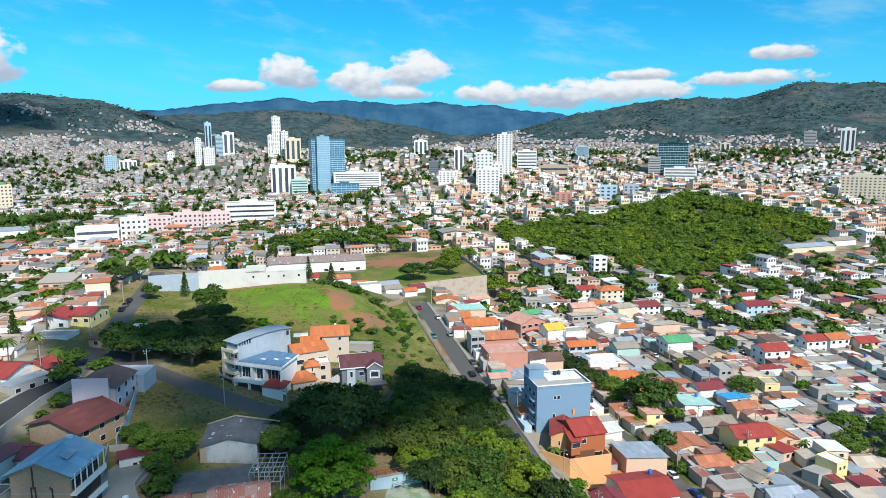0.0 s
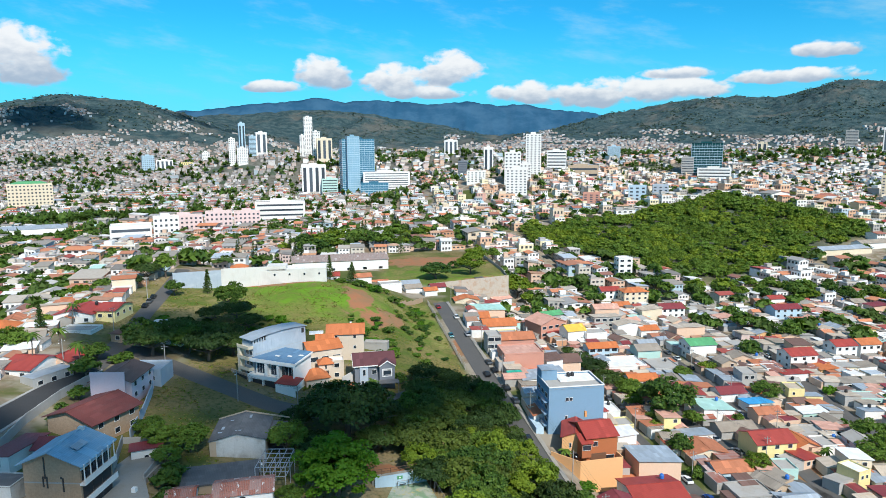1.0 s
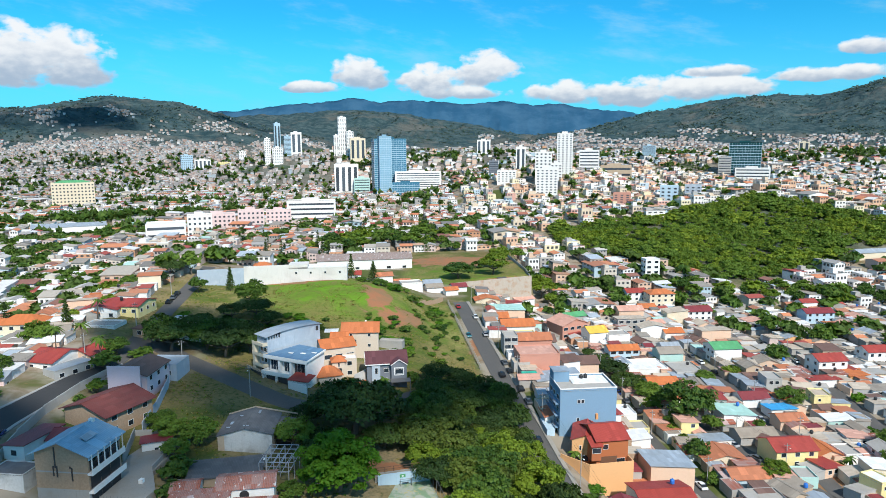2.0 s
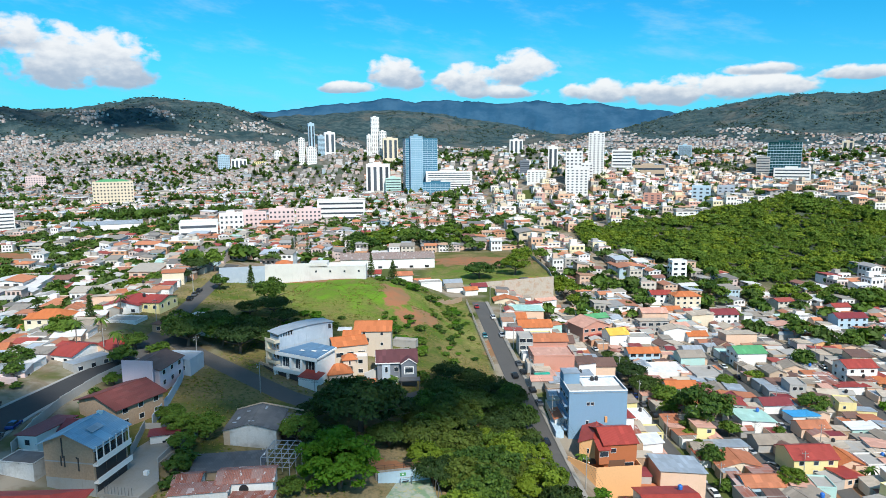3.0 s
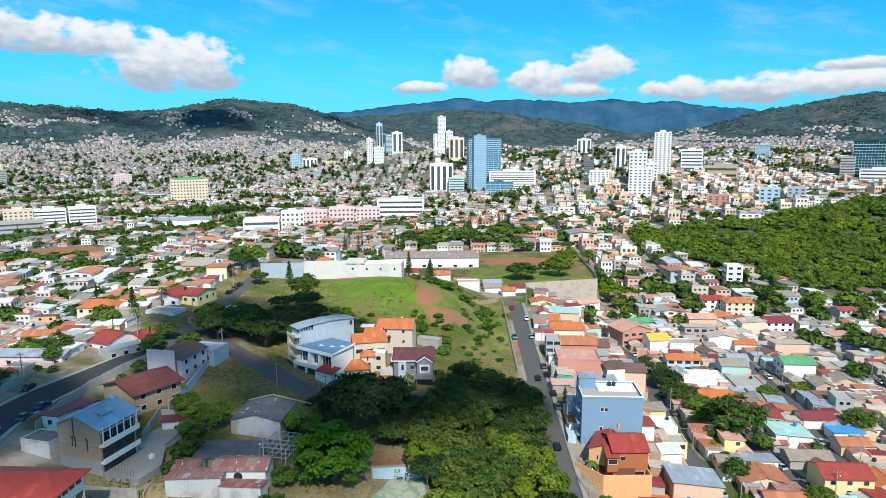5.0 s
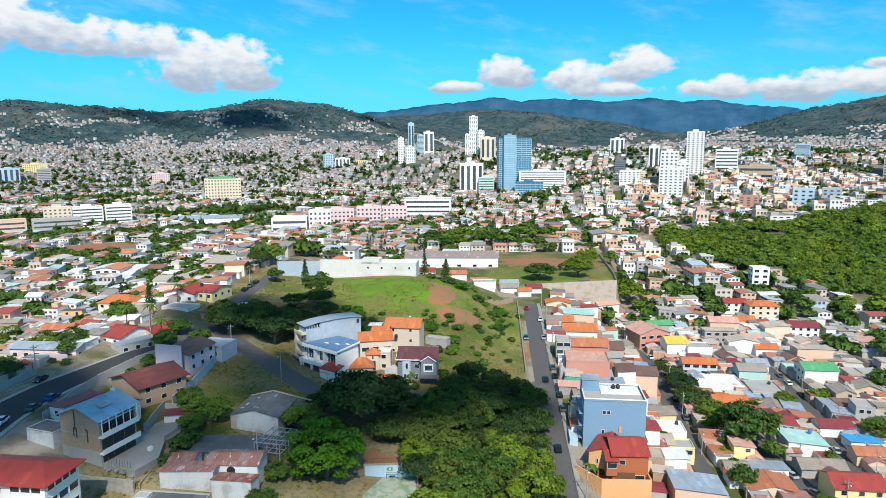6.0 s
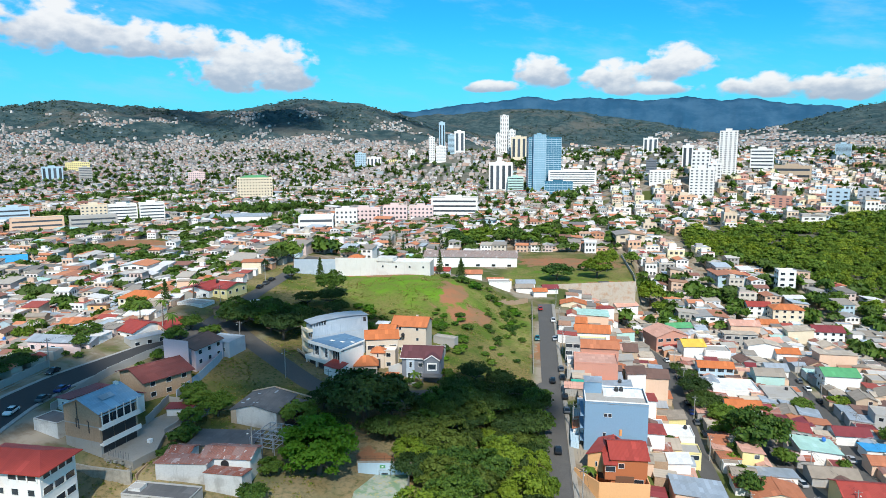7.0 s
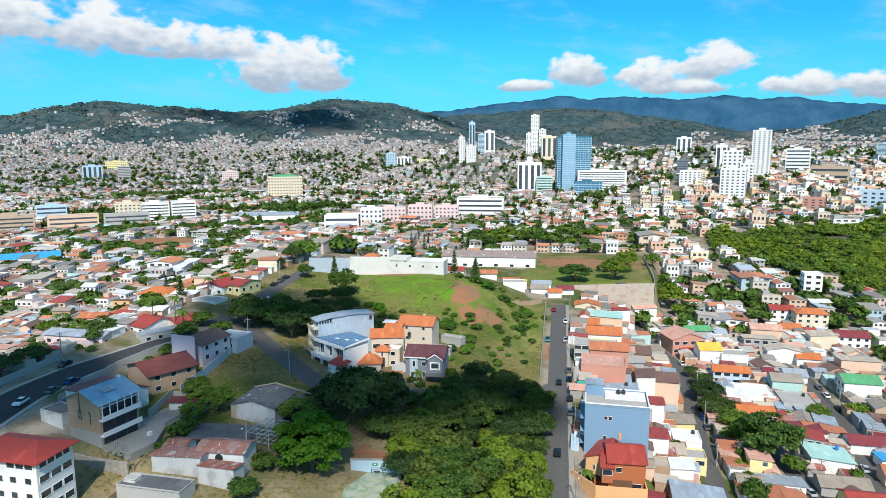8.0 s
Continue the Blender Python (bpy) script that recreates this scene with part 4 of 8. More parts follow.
# ---- houses beside the sloping street ----
def blue_block():
    e, w, inv = compound((47.3, 169.0), (63.2, 170.2), 11.5, 10.0, "four-storey blue apartment building with a white roof edge", "apartment_building", "building")
    wing(e, Matrix(), w, 11.5, -5, 14.0, "flat", "blue", "slab", rise=0.6)
    g = Geo()
    for a in ((-w / 2 - .06, w / 2 + .06, -5.85, -5.55), (-w / 2 - .06, w / 2 + .06, 5.55, 5.85), (-w / 2 - .06, -w / 2 + .24, -5.55, 5.55), (w / 2 - .24, w / 2 + .06, -5.55, 5.55)):
        g.box(*a, 14.6, 14.85)
    part("coping", g, WALLS["white"], e, "white-painted coping")
    part("stair_tower", Geo().box(-w / 2 + .05, -w / 2 + 4.6, 1.5, 5.7, 14.1, 17.2), WALLS["blue"], e)
    part("stair_roof", Geo().box(-w / 2 - .1, -w / 2 + 4.8, 1.3, 5.9, 17.2, 17.4), ROOFS["zinc"], e)
    part("roof_terrace", Geo().box(-w / 2 + 5, w / 2 - .6, -.5, 5.3, 14.14, 14.4), ROOFS["white"], e, "white roof terrace")
    fix("water_tank", TANKS["k"], e, pose(0.6, 3.2, 14.4))
    fix("water_tank", TANKS["k"], e, pose(1.9, 3.4, 14.4))
    fix("window", WIN["t"], e, on_side(w, 11.5, "f", -0.36, 4.6))
    for x in (-.34, -.20):
        fix("window", WIN["s"], e, on_side(w, 11.5, "f", x, 10.6))
    for s in range(4):
        for i in range(3):
            fix("window", WIN["l"], e, on_side(w, 11.5, "l", (i - 1) * .62, s * 3.4 + 1.0))
        if s:
            part("balcony", Geo().box(-w / 2 - 1.1, -w / 2 - .01, -5.0, 5.0, s * 3.4 - .1, s * 3.4 + .08), WALLS["blue"], e)
            g = Geo()
            g.box(-w / 2 - 1.1, -w / 2 - 1.05, -5, 5, s * 3.4 + .95, s * 3.4 + 1.0)
            for i in range(21):
                g.box(-w / 2 - 1.1, -w / 2 - 1.05, -5 + i * .49, -4.96 + i * .49, s * 3.4 + .08, s * 3.4 + .95)
            part("railing", g, IRON, e)
    part("entrance_block", Geo().box(-w / 2 - 3.4, -w / 2 - 1.2, -5.5, 2.5, -4, 3.2), WALLS["sky"], e, "low pale blue entrance block")


def orange_house():
    e, w, inv = compound((54.2, 155.6), (62.6, 156.8), 10.5, 8.6, "orange two-storey house with red sheet roofs and a high yard wall")
    wing(e, Matrix(), w, 10.5, -4, 7.4, "gx", "burnt", "red", rise=2.0, over=.5)
    m = place(inv, 53.2, 163.0, -16)
    wing(e, m, 6.8, 10.0, 2.3, 6.4, "gy", "apricot", "red", rise=1.4, over=.45)
    g = Geo()
    g.box(-3.3, 3.3, -3.6, 4.9, -5, 2.29)
    for x in (-3.35, -1.2, .9, 2.95):
        g.box(x, x + .4, -5.0, -4.6, -5, 2.29)
    part("arcade", g, WALLS["burnt"], e).matrix_basis = m
    # dark sheet on the solid block stands for shade behind the arcade
    part("recess", Geo().box(-3.1, 3.1, -3.7, -3.61, .1, 2.0), DARK, e).matrix_basis = m
    for a in (-.35, .35):
        fix("window", WIN["n"], e, m @ on_side(6.8, 10, "f", a, 3.6))
    fix("window", WIN["m"], e, on_side(w, 10.5, "f", -.45, 5.0))
    part("bay", Geo().box(-w / 2 - 1.6, -w / 2 + 1.0, -5.9, -3.0, 2.3, 6.4), WALLS["burnt"], e)
    g = Geo()
    g.slab([(-w / 2 - 2.0, -6.5, 6.4), (-w / 2 + 1.4, -6.5, 6.4), (-w / 2 + 1.4, -2.6, 7.7), (-w / 2 - 2.0, -2.6, 7.7)], .15)
    part("bay_roof", g, ROOFS["red"], e)
    fix("window", WIN["l"], e, pose(-w / 2 - .3, -5.92, 4.4))
    # brown sheet on the wall stands for the shaded porch
    part("porch_recess", Geo().box(-w / 2 + 1.0, 1.2, -5.4, -5.26, .3, 3.0), DOOR, e)
    fix("window", WIN["l"], e, on_side(w, 10.5, "f", .55, 0.9))
    part("chimney", Geo().box(-1.2, -.6, 3, 3.6, 9.4, 10.9), WALLS["orange"], e)
    g = Geo()
    g.box(-7.4, w / 2 + .1, -8.6, -8.35, -6, 2.9), g.box(w / 2 - .15, w / 2 + .1, -8.34, -5.27, -6, 2.9)
    part("yard_wall", g, WALLS["apricot"], e, "smooth apricot yard wall")
    g = Geo()
    a, b = Vector((-7.4, -8.5, 0)), Vector((-12.5, -1.5, 0))
    n = (b - a).normalized().cross(Vector((0, 0, 1))) * .12
    q = [a - n, a + n, b + n, b - n]
    g.slab([(p.x, p.y, 2.9) for p in q], 8.0)
    part("yard_wall", g, WALLS["apricot"], e)


def yard_canopy():
    e = empty("canopy", pose(44.6, 204.5, ground_z(44.6, 204.5), 0, 0, 6), "bright green sheet canopy over parked cars", "canopy")
    part("roof", Geo().slab([(-2.6, -2.2, 2.5), (2.6, -2.2, 2.5), (2.6, 2.2, 2.8), (-2.6, 2.2, 2.8)], .08), material("jade_sheet", (0.02, 0.42, 0.30), ribs=0.9), e)
    for x in (-2.4, 2.3):
        for y in (-2.0, 1.9):
            part("post", Geo().box(x, x + .12, y, y + .12, -.5, 2.45), IRON, e)


blue_block()
orange_house()
yard_canopy()


# ---- houses round the lane ----
def railing_geo(x0, x1, y, z, every=.16, hgt=.95):
    """Upright bars between two rails, along x."""
    g = Geo()
    g.box(x0, x1, y - .03, y + .03, z + hgt - .06, z + hgt), g.box(x0, x1, y - .02, y + .02, z + .08, z + .12)
    for i in range(int((x1 - x0) / every) + 1):
        x = x0 + i * every
        g.box(x, x + .025, y - .012, y + .012, z + .12, z + hgt - .06)
    return g


def tall_grey_house():
    e, w, inv = compound((-38.4, 184.6), (-34.6, 180.9), 18.4, 25.6, "tall pale blue-grey house with a low curved sheet roof")
    d = 18.4
    part("wall", Geo().box(-w / 2, w / 2, -d / 2, d / 2, -4, 10.2), WALLS["palegrey"], e)
    part("back_wall", Geo().box(-w / 2, w / 2, -4.6, d / 2, 10.2, 11.0), WALLS["palegrey"], e)
    g = Geo()
    prof = [(-d / 2 - .7, 11.35), (-5.5, 12.05), (0.5, 12.35), (5.5, 12.2), (d / 2 + .4, 11.7)]
    for (y0, z0), (y1, z1) in zip(prof, prof[1:]):
        g.slab([(-w / 2 - .45, y0, z0), (w / 2 + .45, y0, z0), (w / 2 + .45, y1, z1), (-w / 2 - .45, y1, z1)], .12)
    part("roof", g, ROOFS["zinc"], e, "curved grey-blue sheet roof")
    for sx in (-w / 2, w / 2):
        g = Geo()
        g.face([(sx, -4.6, 11.0), (sx, d / 2, 11.0), (sx, d / 2, 11.66), (sx, 5.5, 12.06), (sx, .5, 12.2), (sx, -4.6, 11.95)][::(1 if sx > 0 else -1)])
        part("gable", g, WALLS["palegrey"], e)
    for i in range(6):
        part("post", Geo().box(w / 2 - .25, w / 2 - .02, -d / 2 + .1 + i * .85, -d / 2 + .38 + i * .85, 10.2, 11.3), WALLS["palegrey"], e)
    for i in range(4):
        part("post", Geo().box(-w / 2 + .1 + i * w * .3, -w / 2 + .36 + i * w * .3, -d / 2 + .05, -d / 2 + .3, 10.2, 11.25), WALLS["palegrey"], e)
    # dark sheets stand for the shade in the open loft and rear opening
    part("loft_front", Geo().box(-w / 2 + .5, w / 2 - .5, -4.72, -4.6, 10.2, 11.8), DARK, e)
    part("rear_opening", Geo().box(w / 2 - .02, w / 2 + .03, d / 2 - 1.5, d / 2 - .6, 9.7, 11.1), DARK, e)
    part("stain_panel", Geo().box(w / 2 + .005, w / 2 + .02, -d / 2 + .2, d / 2 - .2, 7.15, 7.22), WALLS["grey"], e)
    for s in range(3):
        z = s * 3.1 + 2.6
        g = Geo()
        g.box(-w / 2 - .2, w / 2 + .1, -d / 2 - 1.7, -d / 2 - .01, z, z + .22)
        part("balcony", g, WALLS["cream"], e, "cream balcony slab")
        g = Geo()
        g.box(-w / 2 - .2, w / 2 + .1, -d / 2 - 1.7, -d / 2 - 1.58, z + .22, z + .95), g.box(w / 2 - .02, w / 2 + .1, -d / 2 - 1.57, -d / 2 - .01, z + .22, z + .95)
        part("balcony_front", g, WALLS["cream"], e)
        part("balcony_pier", Geo().box(-w / 2 - .2, -w / 2 + .9, -d / 2 - 1.57, -d / 2 - .01, z - 3.0, z), WALLS["cream"], e)
        for a in (-.05, .62):
            fix("window", WIN["m"], e, on_side(w, d, "f", a, z - 2.0))
    for a in (-.5, .45):
        fix("door", DOORS["g"], e, on_side(w, d, "f", a, -.9, 2.5))
    part("gate_wall", Geo().box(-w / 2 - 2.4, w / 2 + .3, -d / 2 - 2.45, -d / 2 - 2.25, -3, 2.1), WALLS["tan"], e, "tan street wall with gates")
    part("apron", Geo().box(-w / 2 - 2.4, w / 2 + .5, -d / 2 - 4.8, -d / 2 - 2.46, -3, -.75), PAVING, e)


def white_house():
    a, b = (-33.9, 180.2), (-21.6, 174.0)
    e, w, inv = compound(a, b, 8.0, 24.4, "white modern house with a blue roof, balcony and garages")
    q = [(inv @ Vector((x, y, 24.4))) for x, y in (a, b, (-18.9, 182.6), (-27.0, 187.3))]
    part("wall", Geo().slab([(v.x, v.y, 7.4) for v in q], 11.5), WALLS["white"], e)
    tops = (7.5, 7.5, 7.9, 7.9)
    o = [(-.9, -1.5), (.35, -1.5), (.5, .2), (.1, .2)]
    part("roof", Geo().slab([(v.x + dx, v.y + dy, z + .35) for v, (dx, dy), z in zip(q, o, tops)], .16), ROOFS["deepblue"], e, "blue sheet roof with pale patches")
    part("fascia", Geo().box(-w / 2 - .95, w / 2 + .4, -5.62, -5.51, 7.0, 8.02), WALLS["white"], e, "deep white fascia")
    part("roof_edge", Geo().slab([(q[1].x + .37, q[1].y - 1.5, 8.06), (q[1].x + .62, q[1].y - 1.5, 8.06), (q[2].x + .77, q[2].y, 8.35), (q[2].x + .52, q[2].y, 8.35)], .5), WALLS["white"], e)
    for x, y in ((-2.0, -2.0), (1.5, -1.0), (4.2, .6)):
        part("roof_patch", Geo().box(x, x + 1.5, y, y + .9, 8.02 + (y + 4) * .04, 8.06 + (y + 4) * .04), ROOFS["white"], e)
    # upper floor: dark glazing between white piers
    for x0, x1 in ((-w / 2 + .5, -w / 2 + 3.2), (-1.7, 1.3), (1.9, w / 2 - .6)):
        fix("window_band", Geo().box(x0, x1, -4.08, -3.99, 3.5, 6.2).mesh("window_band", [GLASS]), e, Matrix())
        g = Geo()
        k = max(2, int((x1 - x0) / .9))
        for i in range(k + 1):
            x = x0 + (x1 - x0) * i / k
            g.box(x - .04, x + .04, -4.13, -4.085, 3.5, 6.2)
        part("window_frame", g, FRAME, e)
    for x in (-2.4, 1.6):
        part("pier", Geo().box(x - .5, x + .2, -5.4, -4.01, 3.3, 7.0), WALLS["white"], e)
    part("end_wall", Geo().box(w / 2 - .35, w / 2, -5.5, -4.01, 0, 7.0), WALLS["white"], e)
    part("balcony", Geo().box(-w / 2 - .6, w / 2 - .4, -7.0, -4.01, 2.75, 3.05), WALLS["white"], e, "white balcony slab")
    part("balcony_front", Geo().slab([(-w / 2 - .6, -7.1, 3.9), (w / 2 - 4.5, -7.1, 3.9), (w / 2 - 4.5, -6.95, 3.9), (-w / 2 - .6, -6.95, 3.9)], .84), WALLS["white"], e)
    part("balcony_side", Geo().box(-w / 2 - .6, -w / 2 - .45, -6.94, -4.2, 3.06, 3.9), WALLS["white"], e)
    for x in (-4.6, -.4):
        fix("door", Geo().box(x - 1.9, x + 1.7, -6.2, -6.1, -.6, 2.5).mesh("door", [DARK]), e, Matrix(), "dark wide garage door")
    part("garage_front", Geo().box(-w / 2 - .5, w / 2 - 3.6, -6.05, -5.9, -3, 2.74), WALLS["white"], e)
    for x in (-w / 2 - .5, -2.75, w / 2 - 5.0, w / 2 - 3.9):
        part("pillar", Geo().box(x, x + .36, -6.9, -6.5, -3, 2.75), WALLS["white"], e)
    part("awning", Geo().slab([(w / 2 - 4.6, -8.2, 2.9), (w / 2 + 2.2, -7.6, 2.9), (w / 2 + 2.6, -4.6, 4.1), (w / 2 - 4.0, -4.6, 4.1)], .12), ROOFS["red"], e, "bright red sheet awning")
    part("street_wall", Geo().box(w / 2 - 4.4, w / 2 + 2.0, -8.0, -7.85, -3, 2.6), WALLS["white"], e)
    part("apron", Geo().box(-w / 2 - 1, w / 2 - 3, -10.2, -6.95, -3, -.62), PAVING, e, "pale concrete drive")


def terracotta_house():
    e, w, inv = compound((-20.2, 188.0), (-10.8, 191.6), 9.0, 23.0, "cream stucco house with orange tile roofs and an arched porch")
    wing(e, Matrix(), w, 9, -4, 8.0, "gx", "ivory", "orange", rise=1.5, wins="f", size="l", sh=3.6, every=3.2)
    m = place(inv, -10.6, 206, 3)
    wing(e, m, 11.5, 9, -4, 9.2, "gx", "ivory", "orange", rise=2.0, wins="f", size="s", sh=3.4, every=5)
    m = place(inv, -16.5, 199, 5)
    wing(e, m, 5, 6, -4, 9.0, "gx", "white", "orange", rise=.9)
    m = place(inv, -15.2, 185.6, 12)
    wing(e, m, 3.8, 3.6, -4, 5.6, "hip", "ivory", "orange", rise=1.1, wins="f", size="n")
    m = place(inv, -17.6, 181.2, 20)
    wing(e, m, 6.6, 6.2, -4, 3.2, "hip", "ivory", "orange", rise=1.9)
    m = place(inv, -12.2, 187.5, 8)
    wing(e, m, 4.2, 4.6, -4, 5.4, "flat", "ivory", "white", wins="f", size="m", every=4)
    # dark sheet on the wall stands for shade inside the porch
    part("porch_recess", Geo().box(-.8, .8, -1.95, -1.81, .1, 3.4), DARK, e).matrix_basis = place(inv, -15.2, 185.6, 12)
    fix("water_tank", TANKS["k"], e, pose(w / 2 + 2, 4, 6.0))
    part("garden_wall", Geo().box(-3.2, 3.4, -.1, .1, -3, 3.0), WALLS["limewash"], e).matrix_basis = place(inv, -8.2, 182.0, 60)
    part("roof_terrace", Geo().box(-2.2, 2.2, -1.8, 1.8, 9.3, 9.55), ROOFS["white"], e, "white roof terrace edge").matrix_basis = place(inv, -19.6, 203, 5)
    part("chimney", Geo().box(-.3, .3, -.3, .3, 8, 11.6), WALLS["white"], e).matrix_basis = place(inv, -9.0, 207, 3)


def grey_gable_house():
    e, w, inv = compound((-6.4, 181.5), (5.0, 183.0), 9.5, 21.2, "slate-grey gabled house with white windows and maroon roof")
    wing(e, Matrix(), w, 9.5, -4, 7.3, "gx", "slate", "wine", rise=2.0, over=.5)
    m = pose(3.4, -5.1, 0)
    wing(e, m, 4.4, 2.0, -4, 7.3, "gy", "slate", "wine", rise=1.3, over=.4)
    part("light_bay", Geo().box(-4.4, -2.0, -5.1, -4.76, .4, 7.0), WALLS["palegrey"], e, "pale grey rendered bay")
    g = Geo()
    for z0, y0 in ((7.2, -5.3),):
        g.box(-w / 2 - .5, w / 2 - 4.4, y0 - .1, y0 + .05, z0 - .35, z0 - .1)
    part("eaves_board", g, WALLS["white"], e)
    fix("window", WIN["l"], e, pose(3.4, -6.12, 4.3)), fix("window", WIN["m"], e, pose(-.2, -4.78, 4.4)), fix("window", WIN["t"], e, pose(-3.1, -5.13, 4.2)), fix("window", WIN["t"], e, pose(-.2, -4.78, 1.0))
    fix("window", WIN["t"], e, pose(-3.6, -5.13, .9))
    for z0 in (7.05,):
        g = Geo()
        g.slab([(1.0, -6.55, z0), (3.4, -6.55, z0 + 1.62), (3.4, -6.45, z0 + 1.62), (1.0, -6.45, z0)], .28), g.slab([(3.4, -6.55, z0 + 1.62), (5.8, -6.55, z0), (5.8, -6.45, z0), (3.4, -6.45, z0 + 1.62)], .28)
        part("barge_board", g, WALLS["white"], e, "white barge boards on the gable")
    g = Geo()
    g.slab([(-w / 2 - .62, -5.3, 7.1), (-w / 2 - .5, -5.3, 7.1), (-w / 2 - .5, 0, 9.3), (-w / 2 - .62, 0, 9.3)], .3)
    part("barge_board", g, WALLS["white"], e)
    part("window_surround", Geo().ring(2.4, 1.9, .22, -6.2, -6.13), WALLS["white"], e).matrix_basis = pose(3.4, 0, 4.0)
    part("carport_roof", Geo().box(.8, 6.5, -9.2, -6.2, 2.7, 2.9), ROOFS["oldgrey"], e)
    for x in (1.0, 6.2):
        part("post", Geo().box(x, x + .2, -9.1, -8.9, -3, 2.7), IRON, e)
    part("yard_wall", Geo().box(-w / 2 - 2, 0, -10.2, -10, -3, 1.5), WALLS["grey"], e)
    part("gate_roof", Geo().slab([(-w / 2 - 4.5, -9.6, 2.3), (-w / 2 - .4, -9.6, 2.3), (-w / 2 - .4, -6.8, 3.2), (-w / 2 - 4.5, -6.8, 3.2)], .15), ROOFS["orange"], e)
    part("gate_house", Geo().box(-w / 2 - 4.2, -w / 2 - .7, -9.2, -7, -4, 2.4), WALLS["white"], e)


tall_grey_house(), white_house(), terracotta_house(), grey_gable_house()
house(-2, 203.5, 8, 6.5, 5, 1, "flat", "grey", "slab", "small grey outbuilding with a tank behind the gabled house", z=21.5, wins="")
house(-1, 214, -12, 8, 3, 1, "flat", "concrete", "slab", "roofless block ruin on the grassy slope", z=22.5, wins="")


# ---- houses west of the trees ----
def brick_house():
    e, w, inv = compound((-60.2, 112.2), (-50.0, 110.8), 10.0, 25.0, "bare brick three-storey house with faded blue sheet roof")
    wing(e, Matrix(), w, 11, 4.0, 10.9, "gy", "brickraw", "blue", rise=2.1, over=.9)
    part("footing", Geo().box(-w / 2, w / 2, -5.5, 5.5, -5, 3.99), WALLS["concrete"], e, "rough concrete ground floor")
    for x, z0, z1 in ((-1.2, 8.0, 12.0), (-1.6, 6.4, 8.4), (-.9, 6.2, 8.4), (2.0, 5.6, 8.2), (1.7, 8.0, 8.4)):
        part("slot_window", Geo().box(x - .14, x + .14, -5.56, -5.48, z0, z1), DARK, e)
    for z in (3.6, 7.1):
        part("concrete_band", Geo().box(-w / 2, w / 2, -5.54, -5.49, z, z + .28), WALLS["concrete"], e)
        part("balcony", Geo().box(w / 2 + .01, w / 2 + 1.05, -5.8, 5.5, z - .15, z + .2), WALLS["white"], e)
        part("balcony_front", Geo().box(w / 2 + .95, w / 2 + 1.05, -5.8, 5.5, z + .2, z + 1.0), WALLS["white"], e)
    for s in range(3):
        for a in (-.64, 0, .64):
            # lower two floors: dark panels stand for shade inside; top floor is glass
            part("opening", Geo().box(w / 2 - .02, w / 2 + .04, a * 5.2 - 1.6, a * 5.2 + 1.6, s * 3.5 + (.1 if s == 0 else .5), s * 3.5 + 3.0), DARK if s < 2 else GLASS, e)
    part("roof_ridge_block", Geo().box(-.5, .5, 4.6, 5.4, 12.6, 13.6), WALLS["white"], e)
    part("roof_patch", Geo().slab([(2.0, -2.5, 12.75), (3.4, -2.5, 12.17), (3.4, 1.2, 12.17), (2.0, 1.2, 12.75)], .03), ROOFS["zinc"], e, "newer pale sheet")
    g = Geo()
    for i in range(26):
        r = random.Random(i)
        x, y = w / 2 + .3 + r.random() * 7.8, -6.4 + r.random() * .5
        g.box(x, x + .5 + r.random() * .4, y - .2, y + .35, -1.6 + (i % 5) * .55, -1.15 + (i % 5) * .55)
    part("rubble_face", g, WALLS["stone"], e, "rough rubble facing below the terrace")
    e.scale.y = .88
    part("loft_beam", Geo().box(w / 2 + .05, w / 2 + .25, -5.4, 5.4, 9.6, 9.9), WALLS["sky"], e)
    for i in range(6):
        part("post", Geo().box(w / 2 + .8, w / 2 + .95, -5.6 + i * 2.1, -5.4 + i * 2.1, 7.6, 10.9), WALLS["white"], e)
    part("side_wing", Geo().box(-w / 2 - 1.6, -w / 2 - .01, 2.0, 5.5, -2, 8.5), WALLS["white"], e)
    part("side_roof", Geo().slab([(-w / 2 - 2.2, 1.4, 9.2), (-w / 2 + .2, 1.4, 9.6), (-w / 2 + .2, 7.5, 9.8), (-w / 2 - 2.2, 7.5, 9.2)], .15), ROOFS["blue"], e)
    part("terrace", Geo().slab([(w / 2 + .02, -5.4, 1.4), (w / 2 + 8.6, -5.6, 1.4), (w / 2 + 8.8, 1.5, 1.4), (w / 2 + 4.5, 9, 1.4), (w / 2 + 4.5, 26, 1.4), (w / 2 - 5.5, 26, 1.4), (w / 2 - 3.2, 6, 1.4), (w / 2 + .02, 5.5, 1.4)], 6.5), PAVING, e, "concrete yard terrace")
    for i in range(9):
        part("fence_post", Geo().box(w / 2 + 1.6 + i * .7, w / 2 + 1.66 + i * .7, -5.3, -5.24, 1.4, 3.0), IRON, e)
    part("yard_item", Geo().box(w / 2 + 4.5, w / 2 + 5.3, 3.2, 4.2, 1.4, 2.2), WALLS["white"], e)




